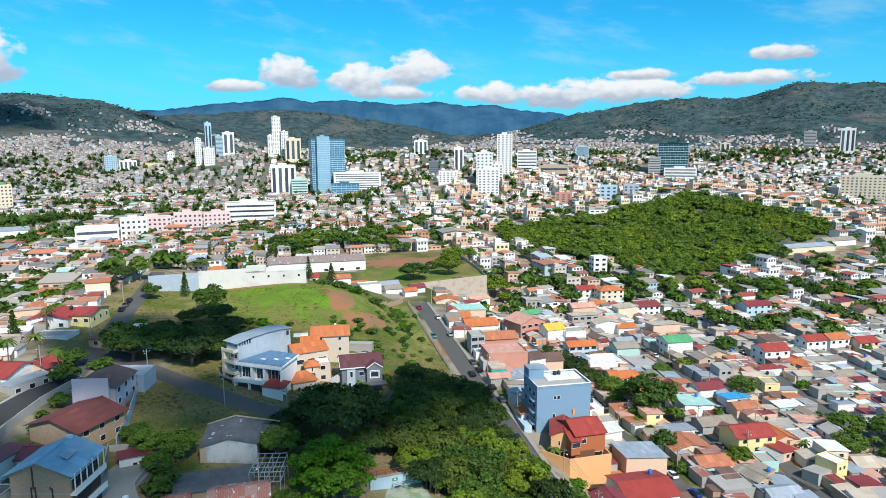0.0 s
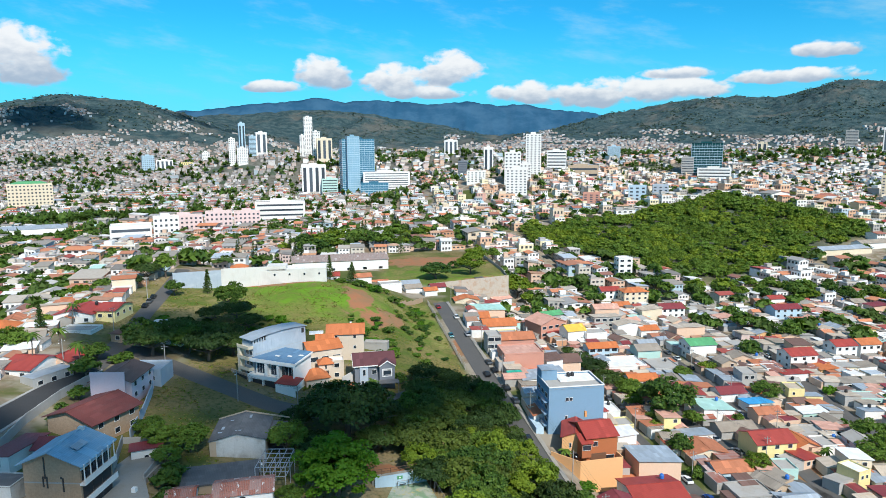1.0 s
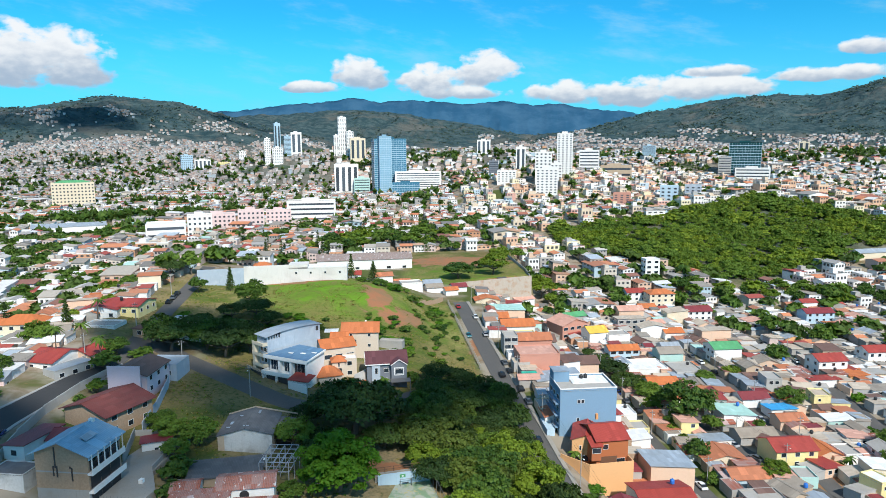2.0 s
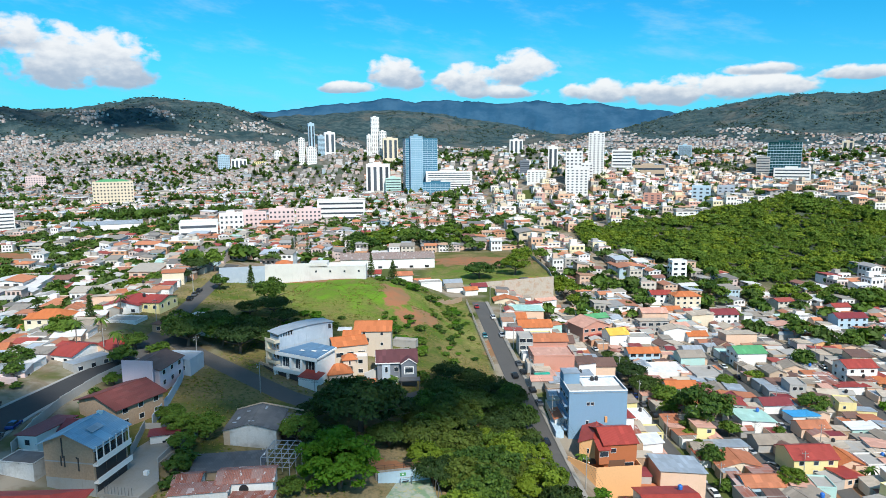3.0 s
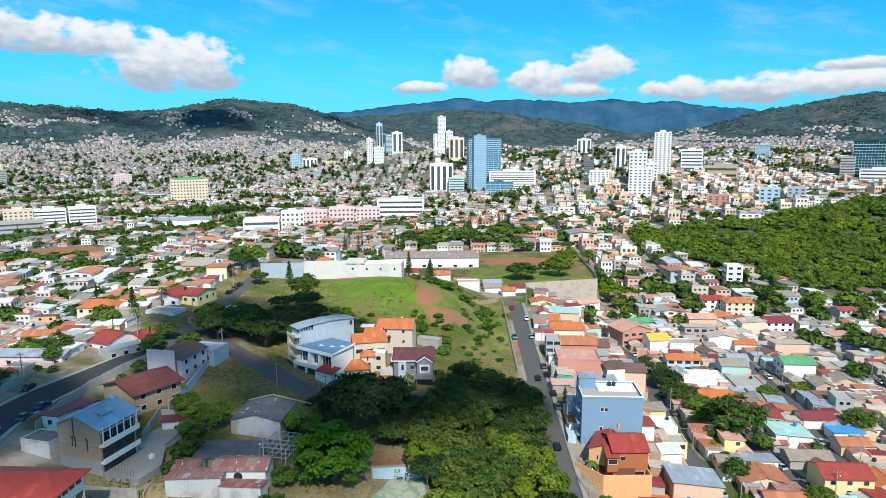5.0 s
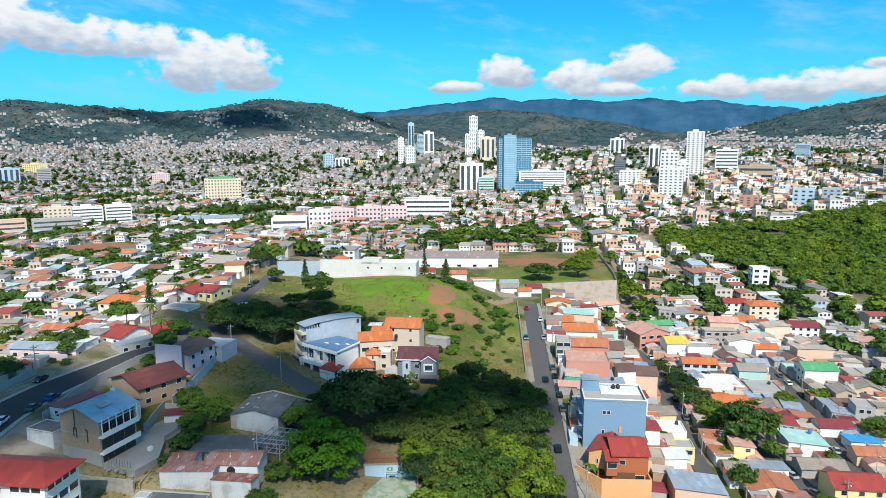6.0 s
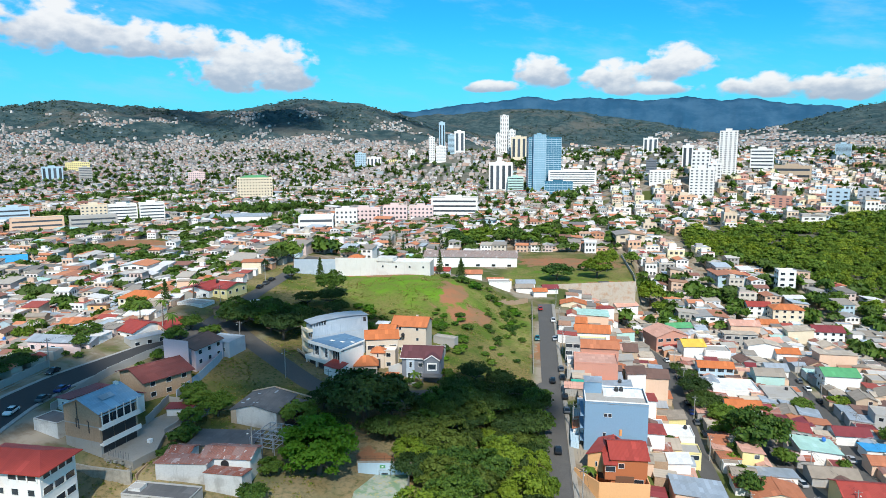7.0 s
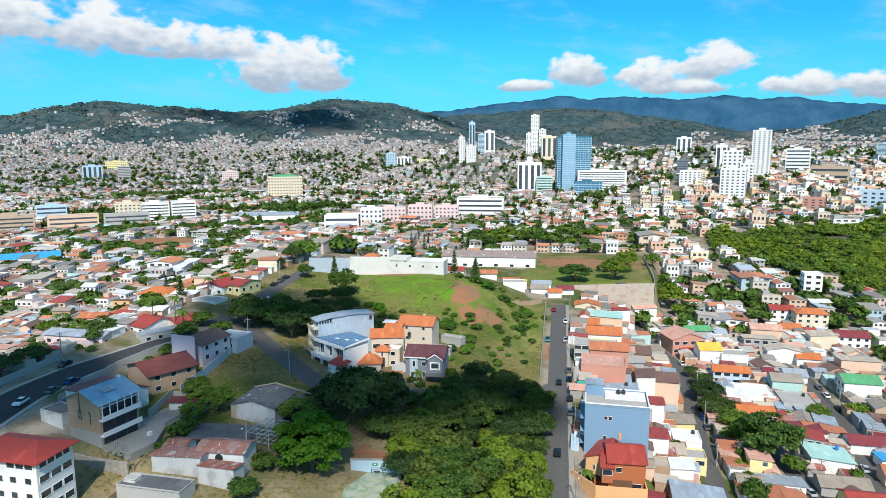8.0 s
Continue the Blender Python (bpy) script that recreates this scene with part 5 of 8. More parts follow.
def red_roof_house():
    e, w, inv = compound((-58.0, 88.2), (-43.2, 89.3), 8.6, 22.6, "white four-storey house with a red hipped roof and dark windows")
    wing(e, Matrix(), w, 8.6, -4, 11.7, "hip", "white", "red", rise=1.6, over=1.0)
    for side, spots, n in (("r", (-.62, 0, .62), 3), ("f", (-.1, .30, .74), 3)):
        for s in range(n):
            for a in spots:
                fix("window", WIN["m" if side == "f" else "l"], e, on_side(w, 8.6, side, a, s * 3.0 + 1.0))
    g = Geo()
    g.box(w / 2 - .02, w / 2 + .05, -3.9, 3.9, 9.9, 11.4)
    # dark sheets stand for the shade within the open attic
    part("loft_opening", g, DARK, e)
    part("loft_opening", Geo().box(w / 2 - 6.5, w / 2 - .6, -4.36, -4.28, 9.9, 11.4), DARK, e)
    for i in range(5):
        part("pillar", Geo().box(w / 2 - .1, w / 2 + .12, -3.9 + i * 1.85, -3.6 + i * 1.85, 9.6, 11.5), WALLS["white"], e)
    for i in range(4):
        part("pillar", Geo().box(w / 2 - 6.6 + i * 1.95, w / 2 - 6.3 + i * 1.95, -4.4, -4.25, 9.6, 11.5), WALLS["white"], e)
    part("front_wing", Geo().box(-w / 2, w / 2 - 8.5, -9.5, -4.31, -4, 8.6), WALLS["white"], e)
    part("porch_roof", Geo().slab([(-w / 2 - .4, -10, 8.8), (w / 2 - 8.1, -10, 8.8), (w / 2 - 8.1, -4.3, 10.4), (-w / 2 - .4, -4.3, 10.4)], .15), ROOFS["red"], e)


def old_house():
    e, w, inv = compound((-34.8, 135.6), (-23.2, 136.2), 11.5, 22.5, "old whitewashed house with a patched grey sheet roof")
    wing(e, Matrix(), w, 11.5, -4, 5.4, "gy", "oldwhite", "oldgrey", rise=1.5, over=.35)
    part("corner_pier", Geo().box(-w / 2 - .1, -w / 2 + 1.3, -5.82, -5.76, -1, 5.3), WALLS["tan"], e, "bare brown plaster")
    for x, y, a, b in ((-4.6, -3.2, 1.2, .5), (-4.2, -1.4, .7, 1.4), (-.6, -4.8, 1.3, .4), (1.2, 3.0, .5, 1.6), (-2.8, 2.2, 1.0, .4)):
        zr = 5.62 + 1.5 * (1 - abs(x + a / 2) / (w / 2))
        part("roof_patch", Geo().slab([(x, y, zr), (x + a, y, zr), (x + a, y + b, zr + .02), (x, y + b, zr + .02)], .05), ROOFS["zinc"], e, "loose pale sheet and stones")
    part("open_shed", Geo().box(w / 2 + .02, w / 2 + 3.4, -1.0, 4.5, -4, 3.0), WALLS["tan"], e)
    # dark sheet before the solid shed stands for its unlit inside
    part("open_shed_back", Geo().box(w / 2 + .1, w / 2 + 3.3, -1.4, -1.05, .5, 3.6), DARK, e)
    part("shed_roof", Geo().slab([(w / 2 - .6, -2.4, 4.9), (w / 2 + 3.8, -2.4, 4.2), (w / 2 + 3.8, 5.0, 4.5), (w / 2 - .6, 5.0, 5.2)], .1), ROOFS["oldgrey"], e)
    part("roof_patch", Geo().slab([(w / 2 + .4, -.6, 4.95), (w / 2 + 3.6, -.6, 4.45), (w / 2 + 3.6, 1.0, 4.52), (w / 2 + .4, 1.0, 5.02)], .05), ROOFS["white"], e, "pale patch of newer sheet")
    g = Geo()
    g.slab([(-w / 2 - .4, 5.9, 5.7), (0, 5.9, 7.3), (0, 6.1, 7.3), (-w / 2 - .4, 6.1, 5.7)], .3), g.slab([(0, 5.9, 7.3), (w / 2 + 4, 5.9, 5.2), (w / 2 + 4, 6.1, 5.2), (0, 6.1, 7.3)], .3)
    part("back_coping", g, WALLS["tan"], e, "pale capping along the rear gable")


WALLS["oldwhite"] = material("stained_whitewash", (0.60, 0.60, 0.58), 0.9, vary=0.3, stain=0.75, stain_size=0.35, tint=(0.27, 0.26, 0.24))


def rusty_house():
    e, w, inv = compound((-35.6, 109.0), (-25.2, 111.0), 5.0, 22.4, "whitewashed house under a peeling rust-red sheet roof")
    wing(e, Matrix(), w, 5.0, -4, 4.2, "syn", "oldwhite", "rust", rise=.6, over=.3)
    wing(e, place(inv, -23.6, 117.6, 8), 10.5, 6.0, -4, 4.6, "gx", "white", "rust", rise=.9, over=.4)
    wing(e, place(inv, -20.8, 111.6, 4), 8.0, 4.0, -4, 3.2, "syn", "oldwhite", "rust", rise=.7, over=.2)
    wing(e, place(inv, -35, 117, 8), 5, 4.5, -4, 4.0, "gx", "white", "rust", rise=.7, over=.3)
    part("arched_window", Geo().tube((0, -3.05, 3.2), (0, -3.02, 3.2), .9, .9, 16), DARK, e).matrix_basis = place(inv, -23.8, 117.6, 8)
    part("slab_roof", Geo().box(-7.4, 7.4, -4.2, 4.2, 3.1, 3.4), ROOFS["oldgrey"], e, "flat weathered grey roof").matrix_basis = place(inv, -30, 125.6, 10)
    part("wall", Geo().box(-7.2, 7.2, -4, 4, -4, 3.09), WALLS["tan"], e).matrix_basis = place(inv, -30, 125.6, 10)
    part("solar_panel", Geo().slab([(-1, -.9, 3.4), (1, -.9, 3.4), (1, .9, 4.4), (-1, .9, 4.4)], .1), GLASS, e).matrix_basis = place(inv, -37.5, 117.5, -5)
    # open steel frame
    f = place(inv, -19.6, 127.5, -4)
    g = Geo()
    for x in (-3, 0, 3):
        for y in (-4, 0, 4):
            g.box(x - .08, x + .08, y - .08, y + .08, -4, 5.0)
    for z in (3.0, 5.0):
        for x in (-3, -1.5, 0, 1.5, 3):
            g.box(x - .06, x + .06, -4, 4, z, z + .12)
        for y in (-4, -2, 0, 2, 4):
            g.box(-3, 3, y - .06, y + .06, z + .12, z + .24)
    part("steel_frame", g, material("galvanised_steel", (0.45, 0.47, 0.5), 0.5, metal=.3), e, "open galvanised steel frame").matrix_basis = f


brick_house(), red_roof_house(), old_house(), rusty_house()
house(-30, 103.5, 4, 14, 5, 1, "flat", "grey", "oldgrey", "low grey outbuilding with a dark flat roof", z=21.8, wins="", rise=.4)
house(-35.2, 103.2, 4, 2.6, 2.2, 1, "flat", "oldwhite", "slab", "small white roof hut", z=22.4, wins="", rise=.2)
house(-47.6, 134.5, 20, 5.8, 4.2, 1, "syn", "white", "maroon", "small white yard house with a maroon roof", z=25.0, wins="f", size="s")
house(-66.6, 116.4, -8, 7.5, 5, 1, "flat", "oldwhite", "oldgrey", "low whitewashed outbuilding with a grey roof", z=27.8, wins="", rise=.3)
house(-61.2, 129.5, -6, 10, 6, 1, "gx", "white", "maroon", "white house with a maroon roof behind brickwork", z=28.6, rise=1.2)
house(-70.0, 128.5, -14, 5, 10, 1, "sx", "white", "maroon", "white carport with maroon roof pieces", z=28.8, rise=.5)
house(-62.2, 144.4, -25, 13.2, 12.5, 2, "gy", "brickraw", "oldred", "old house with a large weathered red tile roof", z=27.2, rise=2.0, over=.8, sh=2.7, wins="r")
_lilac = house(-63.2, 163, -4, 10.0, 12, 2, "gy", "pinkwall", "brown", "lilac-walled house with a brown tile roof", z=29, rise=1.6, sh=2.7, wins="r")
part("parapet_wall", Geo().box(-3.6, 4.6, -8.4, -8.15, -3, 8.6), WALLS["pinkwall"], _lilac, "tall flat lilac screen wall")
house(-60.5, 174, -4, 9, 8, 1, "flat", "palegrey", "zinc", "pale grey flat-roofed house at the lane's bend", z=29, sh=3.4)
house(-66, 206, -10, 12, 8, 1, "flat", "white", "white", "white unfinished flat-roofed house among trees", z=32.4, sh=3)
house(-76, 203, -10, 9, 8, 1, "hip", "brickraw", "brown", "brown-roofed house half hidden by trees", z=31.8, sh=3)
house(-99.5, 222.5, 0, 12.4, 13, 2, "gy", "white", "red", "tall white house with red sheet roofs", z=30, rise=1.4, sh=3.4, tank="k")
house(-89.6, 224, -6, 6.6, 12, 2, "gx", "yellow", "red", "pale yellow wing with a red roof", z=31, sh=3.2, wins="fr")
house(-94, 208.5, -6, 11, 7, 1, "flat", "white", "slab", "white annex with a grey roof", z=31, sh=3)
house(-91, 175, -15, 9, 12, 1, "gx", "white", "red", "white house with a bright red sheet roof", z=31.2, sh=3.0)
house(-84.5, 181, -15, 7, 9, 1, "gy", "peach", "red", "house with a bright red sheet roof beside palms", z=31.2, sh=2.6)
house(-104, 159, 6, 20, 7, 1, "gx", "pink", "zinc", "long pale pink house with a grey sheet roof", z=30.6, sh=3.4, wins="fr", rise=.9)
house(-128, 222, 4, 14, 10, 2, "hip", "cream", "orange", "cream house with a broad orange hipped roof", rise=2.2, wins="f", size="m")
house(-84.4, 169, 62, 11, 5, 1, "flat", "grey", "zinc", "grey garage row with a sheet roof", z=30.4, sh=3.0, rise=.2)


# ---- small walls ----
def wall_run(name, pts, hgt, th, mat, label, sink=1.5, level=None):
    g = Geo()
    for (xa, ya), (xb, yb) in zip(pts, pts[1:]):
        k = max(1, int(math.hypot(xb - xa, yb - ya) / 4))
        for i in range(k):
            p, q = Vector((xa + (xb - xa) * i / k, ya + (yb - ya) * i / k)), Vector((xa + (xb - xa) * (i + 1) / k, ya + (yb - ya) * (i + 1) / k))
            n = (q - p).normalized()
            n = Vector((n.y, -n.x)) * th / 2
            z = min(ground_z(*p), ground_z(*q))
            t = level if level is not None else z + hgt
            g.slab([(p.x + n.x, p.y + n.y, t), (q.x + n.x, q.y + n.y, t), (q.x - n.x, q.y - n.y, t), (p.x - n.x, p.y - n.y, t)], t - z + sink)
    return tagged(part(name, g, mat), label, "wall")


wall_run("boundary_wall", [(-114, 150), (-100, 152.5), (-92.5, 152)], 2.4, .2, WALLS["pink"], "pale pink boundary wall along the street")
wall_run("boundary_wall", [(-62, 182), (-57, 165), (-54.5, 152), (-53, 140)], 2.6, .2, WALLS["palegrey"], "grey wall beside the overgrown corner plot")
wall_run("boundary_wall", [(-40.7, 113.6), (-38.4, 102.5), (-37.5, 92)], 1.8, .2, WALLS["brickraw"], "brick-capped garden wall beside a grassy plot")
wall_run("retaining_wall", [(-62, 108.6), (-50, 107.6), (-40.5, 107.8)], 0.9, .5, WALLS["stone"], "rubble retaining wall under the brick house", 4, level=25.4)
wall_run("boundary_wall", [(-51, 126), (-54, 138.4), (-47, 138.6), (-43.6, 133), (-44, 123)], 2.2, .2, WALLS["concrete"], "concrete yard wall around a small house")
wall_run("boundary_wall", [(-88, 100), (-92.6, 118), (-93.6, 142)], 2.0, .3, WALLS["concrete"], "dark concrete wall beside the shaded street")
wall_run("boundary_wall", [(7.5, 274), (18, 291)], 2.2, .25, WALLS["brickraw"], "brick wall closing the head of the field")
wall_run("retaining_wall", [(23.5, 324.0), (43.4, 332.2), (66.5, 341.8)], 0, .5, material("streaked_concrete", (0.50, 0.43, 0.35), 0.9, vary=.3, stain=.8, stain_size=.4, tint=(0.40, 0.22, 0.12)), "streaked retaining wall below the playing field", 9, level=22.4)
wall_run("boundary_wall", [(67.5, 342.5), (61, 425)], 1.6, .25, WALLS["concrete"], "pale wall along the playing field")
wall_run("boundary_wall", [(-73.5, 122), (-75.6, 132), (-76.8, 144), (-76.0, 158), (-73.5, 170)], 2.3, .2, WALLS["grey"], "grey street wall before the tiled houses")
wall_run("kerb", [(-91.6, 118), (-92.4, 142)], .18, .3, PAVING, "pale kerb along the shaded street", .5)


def hilltop_compound():
    e = empty("walled_compound", pose(-84, 267, ground_z(-84, 267)), "long white compound wall and low white building on the grassy knoll", "compound")
    inv = e.matrix_basis.inverted()
    z0 = e.matrix_basis.translation.z
    for a, b, top, m, nm in (((-84, 267), (-66, 271.5), 40.6, "palegrey", "wall"), ((-66, 271.5), (-48, 275), 41.2, "limewash", "wall")):
        x, y, rz, w = front(a, b, .4)
        part(nm, Geo().box(-w / 2, w / 2, -.2, .2, 30 - z0, top - z0), WALLS[m], e).matrix_basis = place(inv, x, y, rz)
    x, y, rz, w = front((-48, 275), (-23.5, 277), 9)
    m = place(inv, x, y, rz)
    wing(e, m, w, 9, 28 - z0, 39.3 - z0, "flat", "limewash", "white", rise=.6, wins="f", size="s", sh=9, every=6, sill=2.6, first=34.5 - z0)
    part("upper_block", Geo().box(-w / 2, -w / 2 + 8, -4.5, 3, 39.3 - z0, 41.2 - z0), WALLS["limewash"], e).matrix_basis = m
    TAKEN.append((x, y, 12)), TAKEN.append((-66, 272, 10))


hilltop_compound()
house(-62, 287, 12, 7, 6, 2, "hip", "cream", "orange", "cream house with an orange roof behind the knoll", sh=3)
house(-24, 300, 5, 8, 6, 1, "gx", "white", "red", "white hut with a bright red roof", z=29.5)
house(-26, 378, 9, 54, 17, 1, "gx", "white", "patched", "long white warehouse under a patched sheet roof", sh=6.4, rise=2.4, wins="f", size="l", every=9, z=20.6)


# ---- named houses of the low quarter ----
def H(x, y, w, d, n, kind, wall, roof, label, rz=4.0, **k):
    k.setdefault("wins", ""), k.setdefault("sh", 2.6)
    return house(x, y, rz, w, d, n, kind, wall, roof, label, **k)


H(75, 163, 12, 9, 2, "sxn", "peach", "zinc", "long peach house with pale zinc roof panels", wins="", z=1.5)
H(66.5, 142, 13, 12, 2, "gx", "white", "red", "white house with a broad red roof and blue tank", tank="b", z=3.5, rise=1.4)
H(55.5, 133, 7, 9, 2, "gy", "salmon", "maroon", "house with maroon roofs on the slope", z=5)
H(75.5, 191, 7, 6, 1, "flat", "yellow", "slab", "pale yellow flat-roofed house", z=1.5, wins="f", size="l")
H(70.5, 177, 8, 6, 2, "sx", "white", "white", "white house with a white sheet roof", z=2.0)
H(74.5, 203, 8, 8, 1, "flat", "white", "white", "white flat-roofed house with roof clutter", z=1.5, tank="k")
H(73.5, 216, 8, 7, 1, "sx", "yellow", "grey", "yellow house with a grey roof", z=1.0)
H(97, 187, 12, 5.5, 1, "syn", "white", "zinc", "white house with a blue-grey sheet roof", wins="")
H(96, 177, 12, 8, 1, "gy", "cream", "tile", "house with faded terracotta roofs", over=.6)
H(99, 166, 12, 7, 1, "gx", "sky", "tile", "pale blue house with a terracotta roof")
H(97, 153, 10, 8, 1, "flat", "concrete", "slab", "low concrete house with a flat roof")
H(107, 147, 9, 7, 1, "gx", "white", "zinc", "white house with pale blue-white sheets")
H(112.5, 204.5, 11, 9.5, 1, "sxn", "white", "mint", "white house with a broad mint sheet roof and blue tank", sh=3.8, tank="b")
H(113, 191, 12, 7, 1, "gx", "grey", "grey", "grey-roofed house with a verandah")
H(116, 177, 12.5, 9.5, 2, "gx", "yellow", "red", "pale yellow two-storey house with a red roof", sh=2.7, wins="fr")
H(127.5, 179, 7, 8, 1, "gy", "peach", "orange", "house with an orange sheet roof")
H(136.5, 178, 10, 7, 1, "flat", "white", "slab", "white house with a blue tank on a flat roof", tank="b")
H(129, 200, 9, 6, 1, "gx", "peach", "tile", "peach house with a tile roof", sh=3.4)
H(131, 209.5, 9, 6, 1, "syn", "white", "cyan", "house under a bright blue sheet")
H(126, 219, 10, 7, 1, "gx", "white", "maroon", "white house with maroon roofs", sh=3.2)
H(110.5, 224, 11, 9, 1, "syn", "white", "maroon", "house with a broad maroon sheet roof", sh=2.7)
H(97, 229, 11, 7, 2, "gx", "white", "orange", "white house with an ochre-orange roof", wins="f")
H(98, 252, 16, 12, 1, "flat", "white", "white", "white flat-roofed house with parapets", sh=3.2)
H(94, 268, 13, 7, 2, "gx", "sky", "orange", "blue-white house with a wide orange roof", wins="f", size="l")
H(136.5, 266, 12, 10, 2, "gx", "white", "green", "white house with a bright green roof", sh=3.2, wins="l", rise=1.6)
H(171.7, 250, 12, 9, 2, "gx", "white", "red", "white house with a bright red roof", wins="fl", sh=3)
H(197.6, 260, 10, 8, 2, "gx", "white", "red", "white house with a red roof", wins="fl", sh=3)
H(209.4, 261, 10, 8, 2, "gx", "white", "orange", "white house with an orange-red roof", wins="f", sh=3)
H(220.5, 257, 10, 8, 2, "gx", "peach", "red", "peach house with a red roof", wins="f")
H(161.6, 236, 12, 6, 1, "syn", "white", "red", "low house with a red roof")
H(210, 322, 15, 8, 2, "gx", "sky", "maroon", "pale blue house with a maroon roof", wins="f")
H(150, 327, 13, 9, 2, "gx", "white", "maroon", "white house with a maroon roof", wins="f")
H(138, 348, 14, 9, 3, "hip", "cream", "orange", "cream three-storey house with an orange roof", wins="fl", size="m", z=3.5)
H(127, 357, 11, 8, 2, "gx", "white", "red", "white house with stepped red roofs", wins="f")
H(128, 340, 9, 7, 1, "gx", "peach", "orange", "house with an orange tile roof")
H(115.5, 329, 13, 8, 2, "gx", "peach", "pinkroof", "peach house with faded salmon roofs")
H(111, 314, 14, 8, 2, "syn", "grey", "pale", "grey house with a broad fibre-cement roof", wins="fl", size="l")
H(118, 301, 13, 7, 2, "gy", "white", "pale", "white house with twin gables and pale roof", size="l")
H(127, 299, 9, 7, 1, "gx", "white", "orange", "house with an orange tile roof", sh=3.2)
H(138, 325, 11, 8, 2, "sx", "cream", "pale", "plain cream block of a house", wins="")
H(143, 291, 14, 8, 2, "syn", "peach", "pale", "peach house with tall window", sh=3.0)
H(118, 278, 8, 8, 1, "gx", "white", "zinc", "house with a pale blue sheet roof")
H(112, 263, 10, 8, 2, "gx", "mint", "grey", "mint two-storey house with a grey roof", sh=2.7)
H(113, 248, 11, 12, 1, "flat", "grey", "slab", "grey flat roof with black tanks", tank="k", sh=3.2)
H(78.5, 305, 15, 13, 2, "gy", "salmon", "pinkroof", "brick-red house with a broad faded pink roof", rz=24, wins="f", size="l", sh=3.3)
H(88, 291, 9, 9, 2, "gx", "white", "yellow", "white house with a yellow sheet roof", rz=12, sh=3.2)
H(97.5, 289, 10, 8, 2, "flat", "white", "slab", "white house with a long blank wall", wins="", rz=6)
H(61, 341, 12, 8, 2, "gx", "white", "pinkroof", "white house with a faded pink roof", rz=30)
H(86, 328, 12, 7, 1, "gx", "grey", "green", "house with a dull green roof", rz=20)
H(147, 390, 9, 7, 4, "flat", "white", "white", "tall white modern house below the wood", wins="fl", size="l", sh=3.1)
H(318, 430, 44, 9, 1, "gx", "cream", "zinc", "long low building with a grey sheet roof", rz=12, sh=3.6)
H(352, 445, 30, 9, 1, "gx", "white", "grey", "long low school wing with a grey roof", rz=12, sh=3.4)
# strip along the sloping street
H(47.5, 183.5, 8, 8, 1, "flat", "cream", "slab", "low flat-roofed car yard office", z=12)
H(55, 185, 9, 8, 2, "flat", "grey", "slab", "grey flat-roofed house behind the blue block", z=11, tank="k")
H(64.5, 187, 8, 8, 1, "syn", "white", "red", "white house under red sheets", z=8)
H(53, 203, 14, 8, 2, "sx", "white", "zinc", "white house with grey sheet roofs", z=11, tank="k", wins="")
H(63, 213, 10, 8, 1, "syn", "white", "red", "house with a red sheet roof", z=6.5, sh=3.5)
H(62.5, 228, 6, 8, 3, "sx", "white", "brown", "narrow white house with a brown roof", z=6.0)
H(69, 231, 8, 9, 3, "gx", "peach", "brown", "tall peach house with blank gable", z=3.0, wins="r", sh=3.1)
H(49, 219, 14, 11, 2, "flat", "salmon", "pinkroof", "salmon block with a broad roof terrace", z=13.5, wins="", sh=3.2)
H(50, 235, 13, 8, 2, "gx", "salmon", "tile", "house with old red tile roofs", z=14.5, sh=2.8)
H(41, 231, 5, 7, 3, "flat", "grey", "slab", "narrow grey three-storey house with balconies", z=14.5, wins="f", size="l", every=2.4)
H(57, 247, 10, 7, 1, "sx", "grey", "slab", "low house with a flat grey roof", z=9)
H(46, 246, 13, 4, 1, "flat", "yellow", "slab", "pale yellow wall and roof terrace", z=16)
H(47, 256, 13, 9, 1, "gx", "white", "orange", "house with an orange hipped roof", z=16.5, sh=3.2)
H(40, 267, 9, 7, 1, "gx", "peach", "orange", "house with a pale orange roof", z=17.5)
H(46, 280, 14, 10, 2, "sxn", "peach", "mint", "peach house with a mint sheet roof", z=15, rise=.6)
H(38, 292, 11, 7, 1, "gy", "cream", "orange", "house with orange gables at the street head", z=19)
H(60, 268, 9, 9, 1, "gx", "tan", "brown", "house with a dark red-brown roof", z=7)
H(50, 305, 10, 7, 1, "syn", "white", "red", "house with a red roof below the retaining wall", rz=20, z=14)

for x, y, w, d, n, kind, wl, rf, lab in ((-10, 306, 8, 6, 1, "gx", "white", "tile", "white cottage with a tile roof below the knoll"), (3, 303, 10, 7, 1, "flat", "white", "slab", "white flat-roofed house with a shaded terrace"), (4, 311, 7, 5, 1, "syn", "white", "yellow", "house with a yellow sheet roof"),
                                         (14, 309, 8, 6, 1, "gx", "white", "grey", "white house with a grey roof by the road end"), (22, 303, 6, 5, 1, "gx", "white", "orange", "small house with an orange roof"), (13, 322, 9, 6, 1, "gx", "white", "zinc", "white house with pale sheets"), (-2, 322, 8, 6, 1, "gx", "cream", "tile", "cream house with a tile roof"), (26, 312, 7, 6, 1, "gx", "white", "maroon", "small house with a maroon roof")):
    H(x, y, w, d, n, kind, wl, rf, lab, rz=14, sh=2.6)

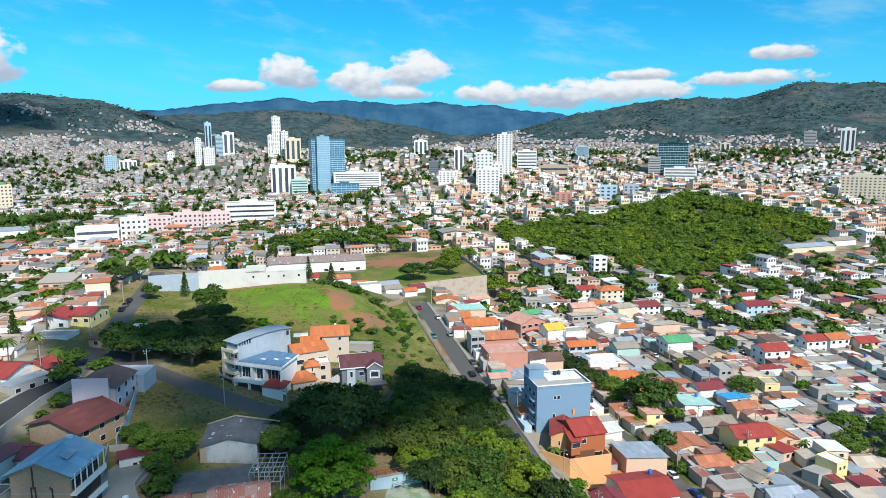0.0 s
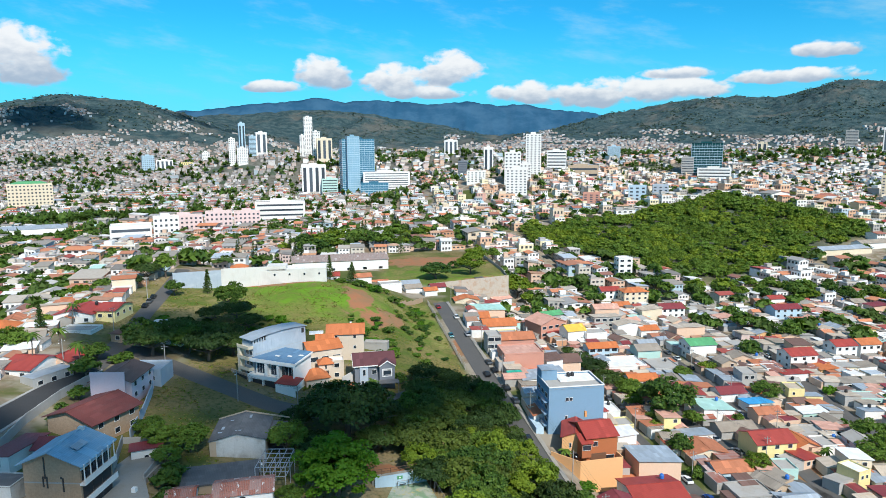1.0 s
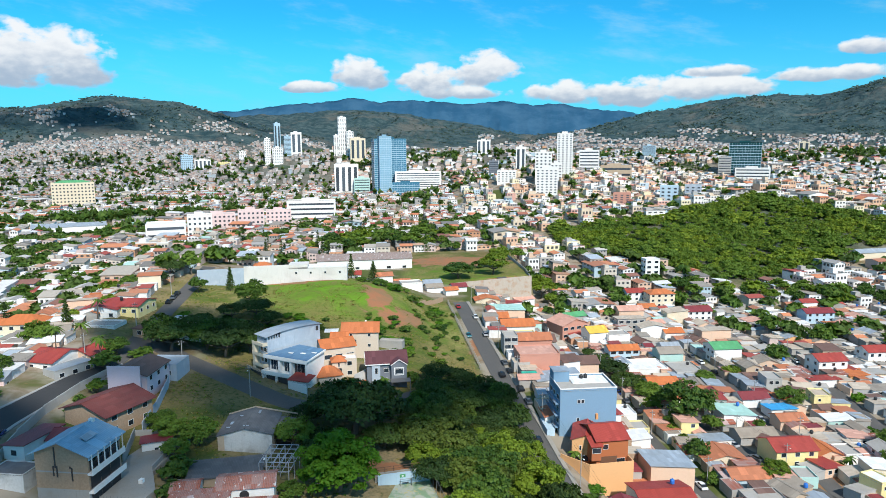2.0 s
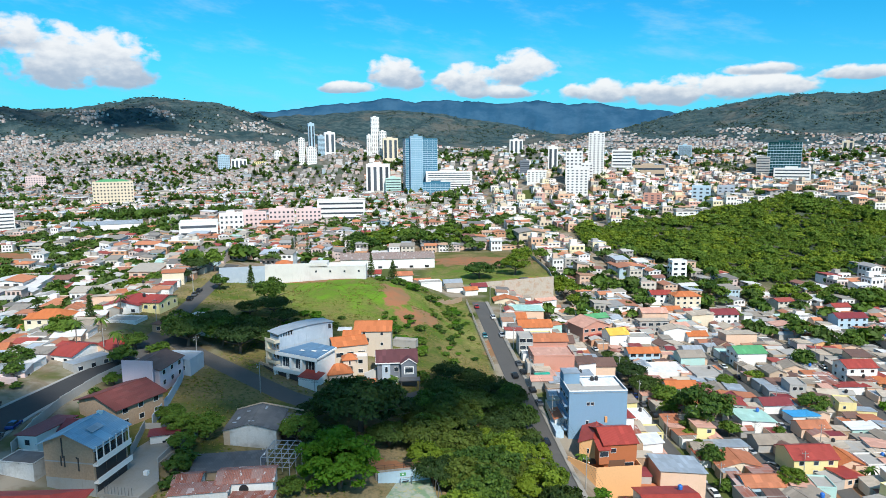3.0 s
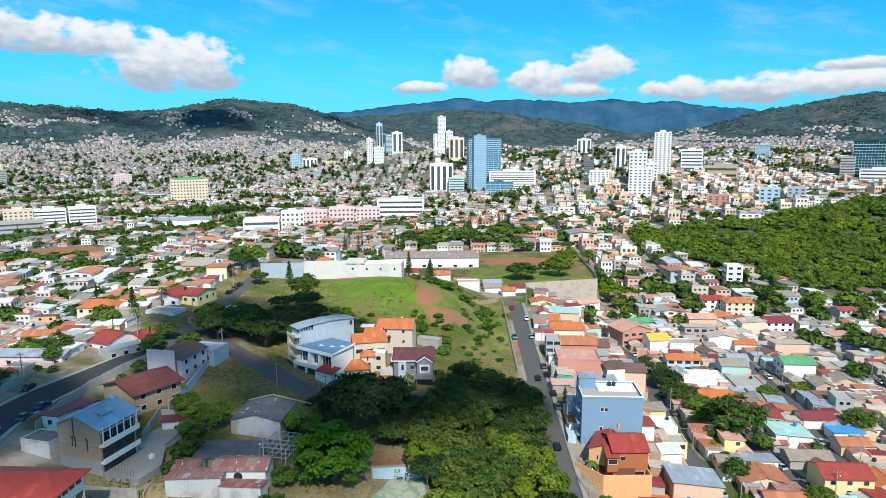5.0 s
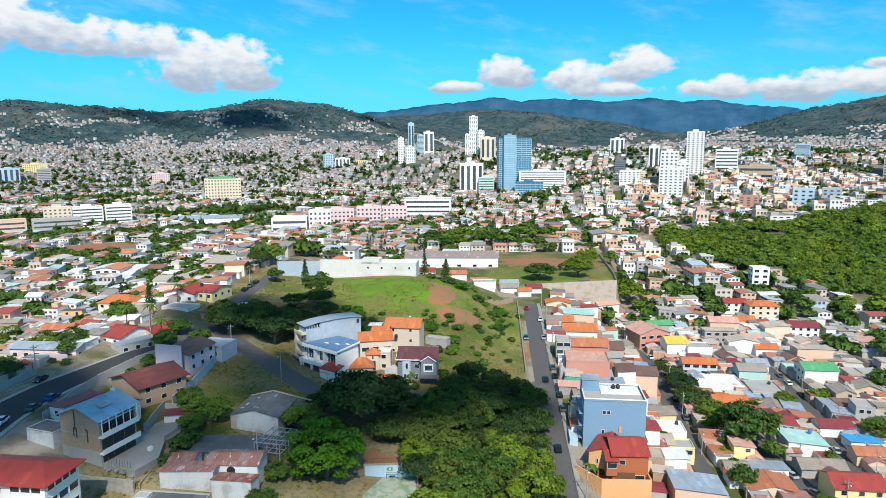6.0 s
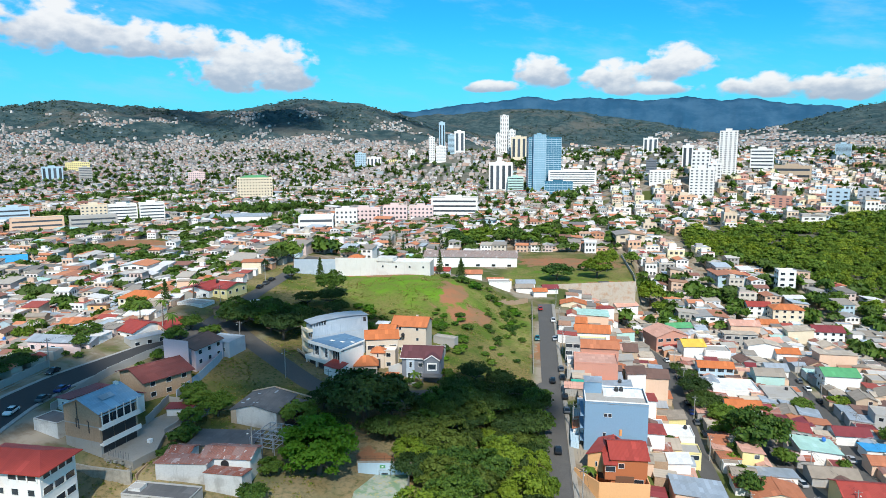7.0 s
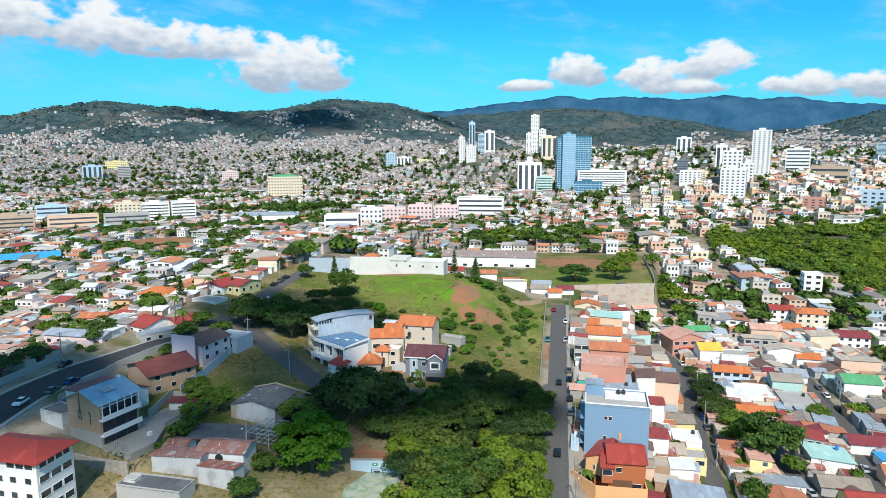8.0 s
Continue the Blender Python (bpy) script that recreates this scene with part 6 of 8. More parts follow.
# ---- rows that fill the low quarter ----
RS = random.Random(4)
WALL_MIX = ["white"] * 4 + ["cream", "cream", "cream", "peach", "peach", "peach", "peach", "apricot", "pink", "grey", "tan", "tan", "yellow", "mint", "sky", "concrete", "salmon", "brickraw"]
ROOF_MIX = ["grey"] * 7 + ["pale"] * 4 + ["brown", "brown", "zinc", "zinc", "tile", "tile", "tile", "orange", "orange", "red", "maroon", "white", "slab", "slab", "pinkroof", "pinkroof"]
ROW_LABELS = {"brown": "small house with a dark brown tile roof", "grey": "small plastered house with a grey fibre-cement roof", "pale": "small house with a pale weathered roof", "zinc": "small house with a zinc sheet roof", "tile": "small house with a terracotta roof", "orange": "small house with an orange tile roof",
              "red": "small house with a red sheet roof", "maroon": "small house with a maroon sheet roof", "white": "small house with a white roof", "slab": "small house with a concrete slab roof", "pinkroof": "small house with a faded pink roof"}


def row_house(cx, cy, rz, w, d):
    """A terraced house: a street part and a lower back part, each with a roof of its own."""
    if any(math.hypot(cx - a, cy - b) < r + 0.40 * min(w, d) for a, b, r in TAKEN):
        return
    kind, sh = RS.choice(["gx", "gy", "syn", "sy", "syn", "flat", "sx", "gx"]), RS.uniform(2.4, 2.8)
    n = 2 if RS.random() < .24 else 1
    rf = RS.choice(ROOF_MIX) if kind != "flat" else RS.choice(["slab", "white", "pale"])
    wl = RS.choice(WALL_MIX)
    e = empty("house", pose(cx, cy, ground_z(cx, cy) + .1, 0, 0, rz), ROW_LABELS[rf], "house", "row houses")
    d1 = d * RS.uniform(.45, .62)
    d2 = d - d1 - .02
    r = wing(e, pose(0, -d / 2 + d1 / 2, 0), w, d1, -4, n * sh, kind, wl, rf, None, .4, "f", "m", "dg", sh, 4.0)
    if cy < 265 and 60 < cx < 185:
        south = "l" if math.sin(math.radians(rz)) > 0 else "r"
        m = pose(0, -d / 2 + d1 / 2, 0)
        for a in (-.35, .4)[:1 + int(cx * 7) % 2]:
            fix("window", WIN["m" if int(cy) % 2 else "s"], e, m @ on_side(w, d1, south, a, 1.0 + (n - 1) * sh))
    k2 = RS.choice(["syn", "sy", "sx", "sxn", "flat", "gy"])
    w2 = w * RS.uniform(.7, 1.0)
    wing(e, pose((w - w2) / 2 * RS.choice([-1, 1]), d / 2 - d2 / 2, 0), w2, d2, -4, RS.uniform(2.2, 2.9), k2, RS.choice([wl, "grey", "concrete", "white"]), RS.choice(["grey", "pale", "zinc", "tile", "slab", "pale", "rust"]) if k2 != "flat" else "slab", RS.uniform(.3, .8), .2)
    if RS.random() < .45:
        g = Geo()
        g.slab([(-w / 2, -d / 2 - 2.2, 2.1), (w * .3, -d / 2 - 2.2, 2.1), (w * .3, -d / 2, 2.4), (-w / 2, -d / 2, 2.4)], .08)
        part("porch_roof", g, ROOFS[RS.choice(["grey", "tile", "zinc", "pale", "red"])], e)
        part("porch_post", Geo().box(-w / 2 + .1, -w / 2 + .25, -d / 2 - 2.1, -d / 2 - 1.95, -2, 2.0), IRON, e)
    if RS.random() < .5:
        part("yard_wall", Geo().box(-w / 2, w / 2 - 1.4, -d / 2 - 2.5, -d / 2 - 2.35, -2, 1.4), WALLS[wl], e)
    if RS.random() < .3:
        fix("water_tank", TANKS[RS.choice("kkb")], e, pose(w * .2, d / 2 - d2 * .5, 2.9 + .3))
    TAKEN.append((cx, cy, 0.5 * math.hypot(w, d) * 0.82))


def quarter():
    depth = {0: (13, 13), 1: (10, 10), 2: (12, 13), 3: (13, 14)}
    for si, s in enumerate(STREETS):
        for (xa, ya), (xb, yb) in zip(s, s[1:]):
            L = math.hypot(xb - xa, yb - ya)
            ang = math.degrees(math.atan2(yb - ya, xb - xa))
            t = 0.0
            while t < L - 3:
                w = RS.uniform(5.8, 8.2)
                f = (t + w / 2) / L
                for side in (-1, 1):
                    d = depth.get(si, (15, 15))[side > 0] + RS.uniform(-1.5, 1.0)
                    nx, ny = math.sin(math.radians(ang)) * side, -math.cos(math.radians(ang)) * side
                    off = 3.3 + RS.uniform(0, 1.6) + d / 2
                    row_house(xa + (xb - xa) * f + nx * off, ya + (yb - ya) * f + ny * off, ang + (180 if side < 0 else 0) + 90 * 0, w * .97, d) if ya > 118 else None
                t += w


quarter()


def west_quarter():
    for i in range(-30, 12):
        for j in range(0, 24):
            if i % 4 == 0:
                continue
            a, b = i * 10.2, 120 + j * 10.8
            x, y = -100 + a * .95 - (b - 150) * .28 + RS.uniform(-1, 1), b * 1.0 + a * .22 + RS.uniform(-1, 1)
            az = math.degrees(math.atan2(x - 30, y))
            if x > -98 or math.hypot(x - 30, y) > 338 or az < -57 or y < 95 or (x > -112 and y < 160):
                continue
            if RS.random() < .12:
                tree(x, y, RS.choice(["round", "round2", "lightr"]), RS.uniform(2.5, 4.5))
                continue
            row_house(x, y, 16 + RS.choice([0, 90, 180]), RS.uniform(7.5, 9.4), RS.uniform(7.5, 9.8))


west_quarter()


# ---- court behind the bright tree ----
def court():
    z = ground_z(5, 128) + 0.1
    m = bpy.data.materials.new("worn_court_paint")
    m.use_nodes = True
    N = Nodes(m.node_tree)
    at = N.tree.nodes.new("ShaderNodeNewGeometry").outputs["Position"]
    c = N.mix(N.span(N.noise(at, 0.5, 5.0, 0.6), .4, .62), (0.34, 0.36, 0.30), (0.17, 0.27, 0.16))
    c = N.mix(N.span(N.noise(at, 1.3, 5.0, 0.6), .55, .66), c, (0.40, 0.36, 0.16))
    p = N.tree.nodes.new("ShaderNodeBsdfPrincipled")
    N.put(p.inputs["Base Color"], c), N.put(p.inputs["Roughness"], .9)
    out = N.tree.nodes.new("ShaderNodeOutputMaterial")
    N.tree.links.new(p.outputs[0], out.inputs[0])
    e = empty("sports_court", pose(7.9, 121.6, z, 0, 0, 14), "worn concrete court with patches of green paint", "court")
    part("slab", Geo().box(-5.6, 5.6, -12, 7.5, -3, 0), m, e)
    part("back_wall", Geo().box(-5.6, 5.6, 7.51, 7.75, -3, 2.6), WALLS["sky"], e, "pale blue-white back wall")
    part("side_fence_rail", Geo().box(5.62, 5.68, -12, 7.5, 2.9, 2.96), IRON, e)
    for i in range(8):
        part("fence_post", Geo().tube((5.65, -12 + i * 2.78, -1), (5.65, -12 + i * 2.78, 3), .05, .05, 6), IRON, e)
    part("sign", Geo().box(-.9, .3, 7.44, 7.5, 1.5, 2.2), ROOFS["green"], e, "green painted board on the wall")
    part("sign_mark", Geo().box(-.5, -.1, 7.42, 7.44, 1.7, 2.0), WALLS["white"], e)
    g = empty("goal_frame", pose(7.9, 121.6, z, 0, 0, 14) @ pose(.2, 6.6, 0), "dark steel goal frame at the court wall", "goal frame")
    for x in (-1.2, 1.2):
        part("post", Geo().tube((x, 0, 0), (x, 0, 1.5), .05, .05, 6), IRON, g)
        part("brace", Geo().tube((x, .8, 0), (x, 0, 1.5), .04, .04, 6), IRON, g)
    part("crossbar", Geo().tube((-1.2, 0, 1.5), (1.2, 0, 1.5), .05, .05, 6), IRON, g)
    part("seat_bar", Geo().box(-.7, .7, .2, .5, .45, .55), DARK, g)
    f = empty("railing", pose(7.9, 121.6, z, 0, 0, 14) @ pose(0, 8.6, 2.2), "rusty pipe railing above the court wall", "railing")
    part("footing", Geo().box(-6, 6, -.15, .15, -3, .4), WALLS["stone"], f)
    for i in range(7):
        part("post", Geo().tube((-6 + i * 2, 0, .4), (-6 + i * 2, 0, 1.6), .06, .06, 6), RUST, f)
    for zz in (1.0, 1.55):
        part("rail", Geo().tube((-6, 0, zz), (6, 0, zz), .05, .05, 6), RUST, f)


RUST = material("rusty_pipe", (0.16, 0.08, 0.05), 0.8, rand=0)
court()


# ---- fence along the field ----
def field_fence():
    e = empty("field_fence", pose(road_x(216) - 6.4, 216, 0), "line of pale concrete fence posts along the field", "fence")
    post = Geo().box(-.15, .15, -.15, .15, -.4, 2.0).mesh("post", [PAVING])
    last = None
    for i in range(38):
        y = 214 + i * 2.0
        x = road_x(y) - 5.6
        p = Vector((x, y, ground_z(x, y)))
        fix("post", post, e, e.matrix_basis.inverted() @ Matrix.Translation(p))
        if last:
            g = Geo()
            for hh in (.5, 1.0, 1.5):
                g.tube(last + Vector((0, 0, hh)), p + Vector((0, 0, hh)), .025, .025, 4)
            part("wire_panel", g, IRON, e).matrix_basis = e.matrix_basis.inverted()
        last = p


field_fence()


# ---- cars ----
def car_kit():
    """Body, cabin and wheel meshes of a small saloon, nose along +y."""
    def shell(prof, half, taper):
        g = Geo()
        n = len(prof)
        for s in (-1, 1):
            g.v += [(s * (half - taper * max(0, z - .75)), y, z) for y, z in prof]
        g.f += [tuple(range(n - 1, -1, -1)), tuple(range(n, 2 * n))] + [(i, (i + 1) % n, n + (i + 1) % n, n + i) for i in range(n)]
        g.m += [0] * (n + 2)
        return g
    body = shell([(-2.1, .35), (2.1, .35), (2.15, .6), (2.0, .8), (1.0, .95), (-1.6, .98), (-2.1, .9), (-2.15, .6)], .86, 0)
    cabin = shell([(1.0, .95), (.35, 1.42), (-1.0, 1.45), (-1.75, .98)], .80, .22)
    roof = Geo().slab([(-.62, -1.0, 1.48), (.62, -1.0, 1.48), (.62, .35, 1.46), (-.62, .35, 1.46)], .06)
    tyre = Geo().lathe(((.16, -.1), (.31, -.1), (.33, 0), (.31, .1), (.16, .1)), 14)
    rim = Geo().lathe(((.02, -.11), (.17, -.105), (.17, .105), (.02, .11)), 10)
    lamp = Geo().box(-.2, .2, -.04, .04, -.07, .07)
    return body, cabin, roof, tyre, rim, lamp


CAR = car_kit()
CAR_GLASS = glass("car_glass", (0.015, 0.02, 0.025), .08)
LAMP = material("lamp_lens", (0.75, 0.74, 0.7), .2, rand=0)
PAINT = {k: material("car_paint_" + k, c, .25, vary=.02, stain=.05, bump=0, rand=0) for k, c in (("black", (.015, .016, .018)), ("white", (.78, .78, .77)), ("silver", (.42, .43, .45)), ("blue", (.02, .05, .2)), ("red", (.35, .02, .02)), ("grey", (.10, .11, .12)), ("teal", (.02, .14, .16)))}
CAR_MESH = {"cabin": CAR[1].mesh("cabin_glass", [CAR_GLASS]), "tyre": CAR[3].mesh("tyre", [TANK_BLACK]), "rim": CAR[4].mesh("rim", [IRON]), "lamp": CAR[5].mesh("headlight", [LAMP])}
CAR_BODY = {k: (Geo.mesh(CAR[0], "body", [m]), Geo.mesh(CAR[2], "roof", [m])) for k, m in PAINT.items()}


def car(x, y, rz, col):
    words = {"black": "black", "white": "white", "silver": "silver", "blue": "dark blue", "red": "red", "grey": "dark grey", "teal": "dark teal"}[col]
    e = empty("car", pose(x, y, ground_z(x, y) + .12, 0, 0, rz), words + " small car parked on the asphalt", "car", "cars")
    part("body", CAR_BODY[col][0], None, e), part("roof", CAR_BODY[col][1], None, e), part("cabin_glass", CAR_MESH["cabin"], None, e)
    for sx in (-.78, .78):
        for sy in (-1.35, 1.35):
            t = fix("tyre", CAR_MESH["tyre"], e, pose(sx, sy, .33, 0, 90, 0))
            part("rim", CAR_MESH["rim"], None, t)
        fix("headlight", CAR_MESH["lamp"], e, pose(sx * .75, 2.1, .68))


def cars():
    for x, y, rz, col in ((40.9, 166, 7, "black"), (35.9, 209, 7, "black"), (27.0, 246, 187, "teal"), (24.6, 282, 7, "red"), (41.7, 189, 7, "grey"), (40.6, 198, 7, "black"), (33.6, 247, 7, "silver"), (38.9, 212, 7, "black"), (31.2, 268, 7, "white"), (37.9, 219, 7, "grey"),
                          (47.8, 196, 95, "black"), (48.2, 199.5, 95, "silver"), (47.5, 203, 95, "black"), (47, 206.5, 95, "grey"), (46.6, 210, 95, "white"), (50.5, 193, 95, "blue"),
                          (83.6, 213, 4, "black"), (82.2, 222, 4, "grey"), (81.6, 230, 4, "blue"), (77.6, 284, 14, "white"), (80.5, 262, 4, "black"), (86.6, 153, 6, "blue"), (85.0, 163, 6, "white"), (84.2, 170, 6, "silver"), (81.0, 238, 4, "black"),
                          (107.4, 178, 25, "grey"), (104.6, 187, 20, "silver"), (126.8, 250, 4, "black"), (125.8, 262, 4, "white"), (125, 270, 4, "grey"), (122.4, 205, 0, "silver"), (164.4, 240, 0, "blue"), (166.4, 262, 0, "white"), (165, 286, 0, "black"),
                          (-80.6, 118, 198, "white"), (-79.6, 126, 12, "grey"), (-89.4, 139, 190, "black"), (-79.8, 132, 8, "blue"), (-84.6, 238, 6, "black"), (-85.2, 244, 6, "grey"), (-85.9, 250, 6, "black")):
        car(x, y, rz, col)


cars()


# ---- poles and wires ----
def pole(x, y, hgt=8.5, arm=0.0, base=None):
    z = ground_z(x, y)
    e = empty("utility_pole", pose(x, y, z, 0, 0, arm), "weathered utility pole with a cross arm and lamp", "utility pole", "utility poles")
    part("shaft", Geo().tube((0, 0, -.5), (0, 0, hgt), .15, .1, 8), WALLS["concrete"], e)
    part("cross_arm", Geo().box(-.9, .9, -.05, .05, hgt - .7, hgt - .58), IRON, e)
    for s in (-.75, 0, .75):
        part("insulator", Geo().lathe(((.05, hgt - .58), (.07, hgt - .5), (.04, hgt - .42)), 6), WALLS["white"], e).matrix_basis = pose(s, 0, 0)
    part("lamp_arm", Geo().tube((0, 0, hgt - 1.2), (0, -1.3, hgt - .8), .03, .03, 5), IRON, e)
    part("lamp_head", Geo().box(-.12, .12, -1.75, -1.25, hgt - .85, hgt - .72), WALLS["white"], e)
    return Vector((x, y, z + hgt - .45))


def wires(tops):
    for a, b in zip(tops, tops[1:]):
        for s in (-.7, .0, .7):
            g = Geo()
            for i in range(9):
                t = i / 8
                p = a.lerp(b, t) + Vector((s, 0, -1.0 * 4 * t * (1 - t) * .7))
                g.v += [(p.x - .018, p.y, p.z), (p.x + .018, p.y, p.z), (p.x, p.y + .01, p.z + .026)]
                if i:
                    n = 3 * i
                    g.f += [(n - 3 + q, n - 3 + (q + 1) % 3, n + (q + 1) % 3, n + q) for q in range(3)]
                    g.m += [0] * 3
            tagged(part("overhead_wire", g, DARK), "dark overhead wire sagging between two poles", "wire", "overhead wires")


wires([pole(road_x(y) + 4.9, y, 8.5, 10) for y in (128, 146, 178, 206, 234, 262, 288)])
wires([pole(x, y, 8.0, 0) for x, y in ((87.4, 165), (82.6, 196), (81.8, 226), (81.2, 254), (80, 278))])
wires([pole(x, y, 8.0, 0) for x, y in ((108, 192), (113, 172))])
wires([pole(x, y, 8.0, 0) for x, y in ((127, 190), (128.6, 222), (127.4, 252), (126.5, 278))])
wires([pole(x, y, 8.5, 0) for x, y in ((-91.8, 117), (-92.4, 141), (-83.6, 176), (-83.5, 208), (-86.6, 246))])
wires([pole(x, y, 8.5, 0) for x, y in ((-19.2, 157.5), (-35.5, 164.5), (-58, 178.5))])
pole(-20.5, 120.5, 9), pole(162.6, 240, 8), pole(168, 272, 8)


# ---- near trees ----
for x, y, k, r, q in ((-7.0, 124.0, "light", 9.4, 1.0), (-6.5, 150, "broad", 12.5, .92), (-18, 152, "broad2", 5.5, .8), (-1, 155, "broad2", 8, .8), (-12, 159, "broad2", 6.5, .7), (1, 144, "broad", 6, .8), (14.6, 167, "broad", 7.5, .8), (6, 160, "broad2", 5, .8), (-12, 137.5, "broad", 6.5, .8), (-19, 140, "round2", 5.5, .9),
                      (9.9, 134.5, "finel", 4.6, 1.0), (16.7, 128, "finel", 4.2, .9), (-15.5, 119, "fine", 3.2, .9), (-14, 109, "fine", 3.6, .8), (49, 138, "bush", 3.2, .8), (52, 147, "bushlight", 2.4, .7),
                      (6, 186, "bush", 2.6, 1), (14, 189, "broad2", 5.6, 1), (21, 194, "broad", 5.4, 1), (28, 192, "broad2", 5.6, 1), (32.5, 186, "fine", 5.2, 1.1), (26, 201, "bush", 3, .9), (34, 197, "bush", 2.6, .9),
                      (-46, 138, "round", 4.2, .9), (-39.5, 137, "round2", 4.8, .9), (-42, 130.5, "round", 3.6, .9), (-40, 124, "bush", 3.5, 1), (-38.5, 117, "bush", 2.6, 1), (-50, 143, "round2", 3.8, .8),
                      (-66, 191, "broad", 8, 1), (-57, 195, "fine", 6.5, 1), (-50, 191, "broad2", 8, 1), (-44, 197, "broad", 6.5, 1), (-72, 199, "fine", 6.5, .9), (-62, 202, "broad2", 7.5, 1), (-52, 204, "broad", 7, 1), (-76, 172, "round", 4.2, .8), (-79, 184, "round2", 4.5, .8), (-72, 184, "bush", 3.5, .8), (-71, 146, "bush", 2.0, .9), (-73, 152, "bush", 1.6, 1), (-70, 137, "bush", 1.4, 1), (-71.5, 158, "round", 2.6, .9), (-48, 207, "broad2", 6, .9), (-57, 213, "broad", 5, .8), (-38, 214, "bush", 4, .8), (-30, 213, "bush", 3.5, .7),
                      (-55, 241, "fine", 7, 1.05), (-50, 230, "broad2", 6.5, .9), (-58, 226, "broad", 6, .9), (-44, 221, "broad2", 5.5, .9), (3, 232, "bush", 2.4, .8), (12, 262, "bush", 2.6, .8), (9, 240, "bush", 2, .8), (16, 268, "bushlight", 2.2, .8), (5, 270, "bush", 3, .8), (-3, 275, "bushlight", 3, .8), (-9, 280, "bush", 3.5, .8), (22, 270, "bush", 1.6, .9),
                      (-14, 205, "bush", 3, .8), (-22, 206, "bush", 3, .8), (5, 208, "bush", 2.2, .9), (0, 176, "bush", 1.6, 1), (-3, 177, "bush", 1.5, 1.2),
                      (75, 360, "finel", 8.5, 1.1), (80, 352, "lightr", 4.5, .9), (27.6, 342, "fine", 10, .62), (47, 352, "fine2", 9, .85), (52, 372, "finel", 7.5, 1.2), (66, 396, "round", 5, 1), (40, 372, "bush", 4, .9), (97, 204, "fine", 10.5, .95), (88, 214, "lightr", 3.6, .9), (85, 232, "broad2", 6, .9), (84, 246, "broad", 7, .9), (90, 222, "round2", 6, .9), (90, 178, "round", 3.8, 1.1), (89, 187, "bush", 3.0, 1.2), (88, 165, "bush", 2.4, 1.2),
                      (80.5, 270, "broad2", 3.6, 1), (83.5, 261, "broad", 4.6, 1), (84.5, 252.5, "broad2", 5, .9), (86.5, 239, "broad", 5, .9), (91, 236, "broad2", 4.5, .9), (94, 219, "broad", 5.5, .9), (91, 229, "broad2", 5, .9), (92, 200, "round", 4.5, .9), (89, 195, "lightr", 2.6, 1), (103, 198, "round2", 3.6, .9), (107, 166, "lightr", 4.6, .9), (60, 280, "bushlight", 3, .8), (56, 274, "bushlight", 2.5, .8), (138, 215, "round", 6, .9), (150, 178, "round2", 7, .9), (143, 168, "round", 6, .9), (160, 172, "round2", 7, 1), (152, 160, "round", 6, .8), (118, 240, "round", 4.5, .8), (131, 246, "lightr", 4.0, .8), (158, 262, "round", 5.5, .9), (176, 300, "round2", 7, .9), (190, 285, "round", 6, .9),
                      (-109, 163, "round", 5, .9), (-100, 163, "round2", 5, .9), (-100, 138, "broad", 6, .7), (-101, 129, "broad2", 6.5, .7), (-101, 120, "broad", 6.5, .7), (-106, 145, "round", 3.5, .8), (-104, 112, "broad2", 6, .8), (-92, 150.2, "bush", 1.5, 1), (-96, 150.4, "bush", 1.4, 1), (-99.5, 150, "bush", 1.5, 1), (-96, 156, "round", 2.6, 1.1),
                      (-104, 190, "round", 6, .9), (-80, 256, "round2", 4, 1), (-98, 262, "broad2", 5, 1), (-97, 276, "broad", 6, 1.2), (-92, 283, "round", 5, 1.3)):
    tree(x, y, k, r, "", q)
# shrubs on the knoll, its crest and the slope to the field
QS = random.Random(52)
for cx, cy, rx, ry, n in ((14, 255, 9, 22, 26), (-8, 284, 26, 4, 16), (-38, 226, 16, 8, 16), (-10, 226, 9, 10, 9), (-60, 222, 14, 8, 12), (18, 225, 6, 14, 6), (4, 214, 11, 10, 22), (-6, 236, 8, 8, 12), (6, 270, 8, 8, 8)):
    for i in range(n):
        x, y = cx + QS.gauss(0, .5) * rx, cy + QS.gauss(0, .5) * ry
        if road_x(y) - x > 9 and all((x - a) ** 2 + (y - b) ** 2 > (c + 1) ** 2 for a, b, c in TAKEN):
            tree(x, y, QS.choice(["bush", "bush", "bushlight"]), QS.uniform(.9, 2.3), "", QS.uniform(.6, .95))
# thicket between the court, the lane and the sloping street
QK = random.Random(31)
for j in range(17):
    for i in range(7):
        y = 97 + j * 5.4 + QK.uniform(-1.6, 1.6)
        x = road_x(y) - 4.9 - i * 5.6 - (2.6 if j % 2 else 0) + QK.uniform(-1.4, 1.4)
        west = 17.0 if y < 127 else 11.5 if y < 140 else 7.0
        south_east = (x - 4) - (y - 172) > 5.5
        if x < west or not south_east:
            continue
        if y > 160:
            k = QK.choice(["broad", "broad2", "broadm", "fine"])
        elif y > 140:
            k = QK.choice(["broad", "fine", "fine2", "broad2", "broadm"])
        else:
            k = QK.choice(["fine", "fine2", "broad2", "broadm"])
        r = QK.uniform(3.4, 6.4) * (0.84 if i == 0 else 1.0)
        tree(x, y, k, r * (1.25 if i == 0 else 1), "", QK.uniform(.75, 1.1) * (1.25 if i < 2 and y < 190 else 1))
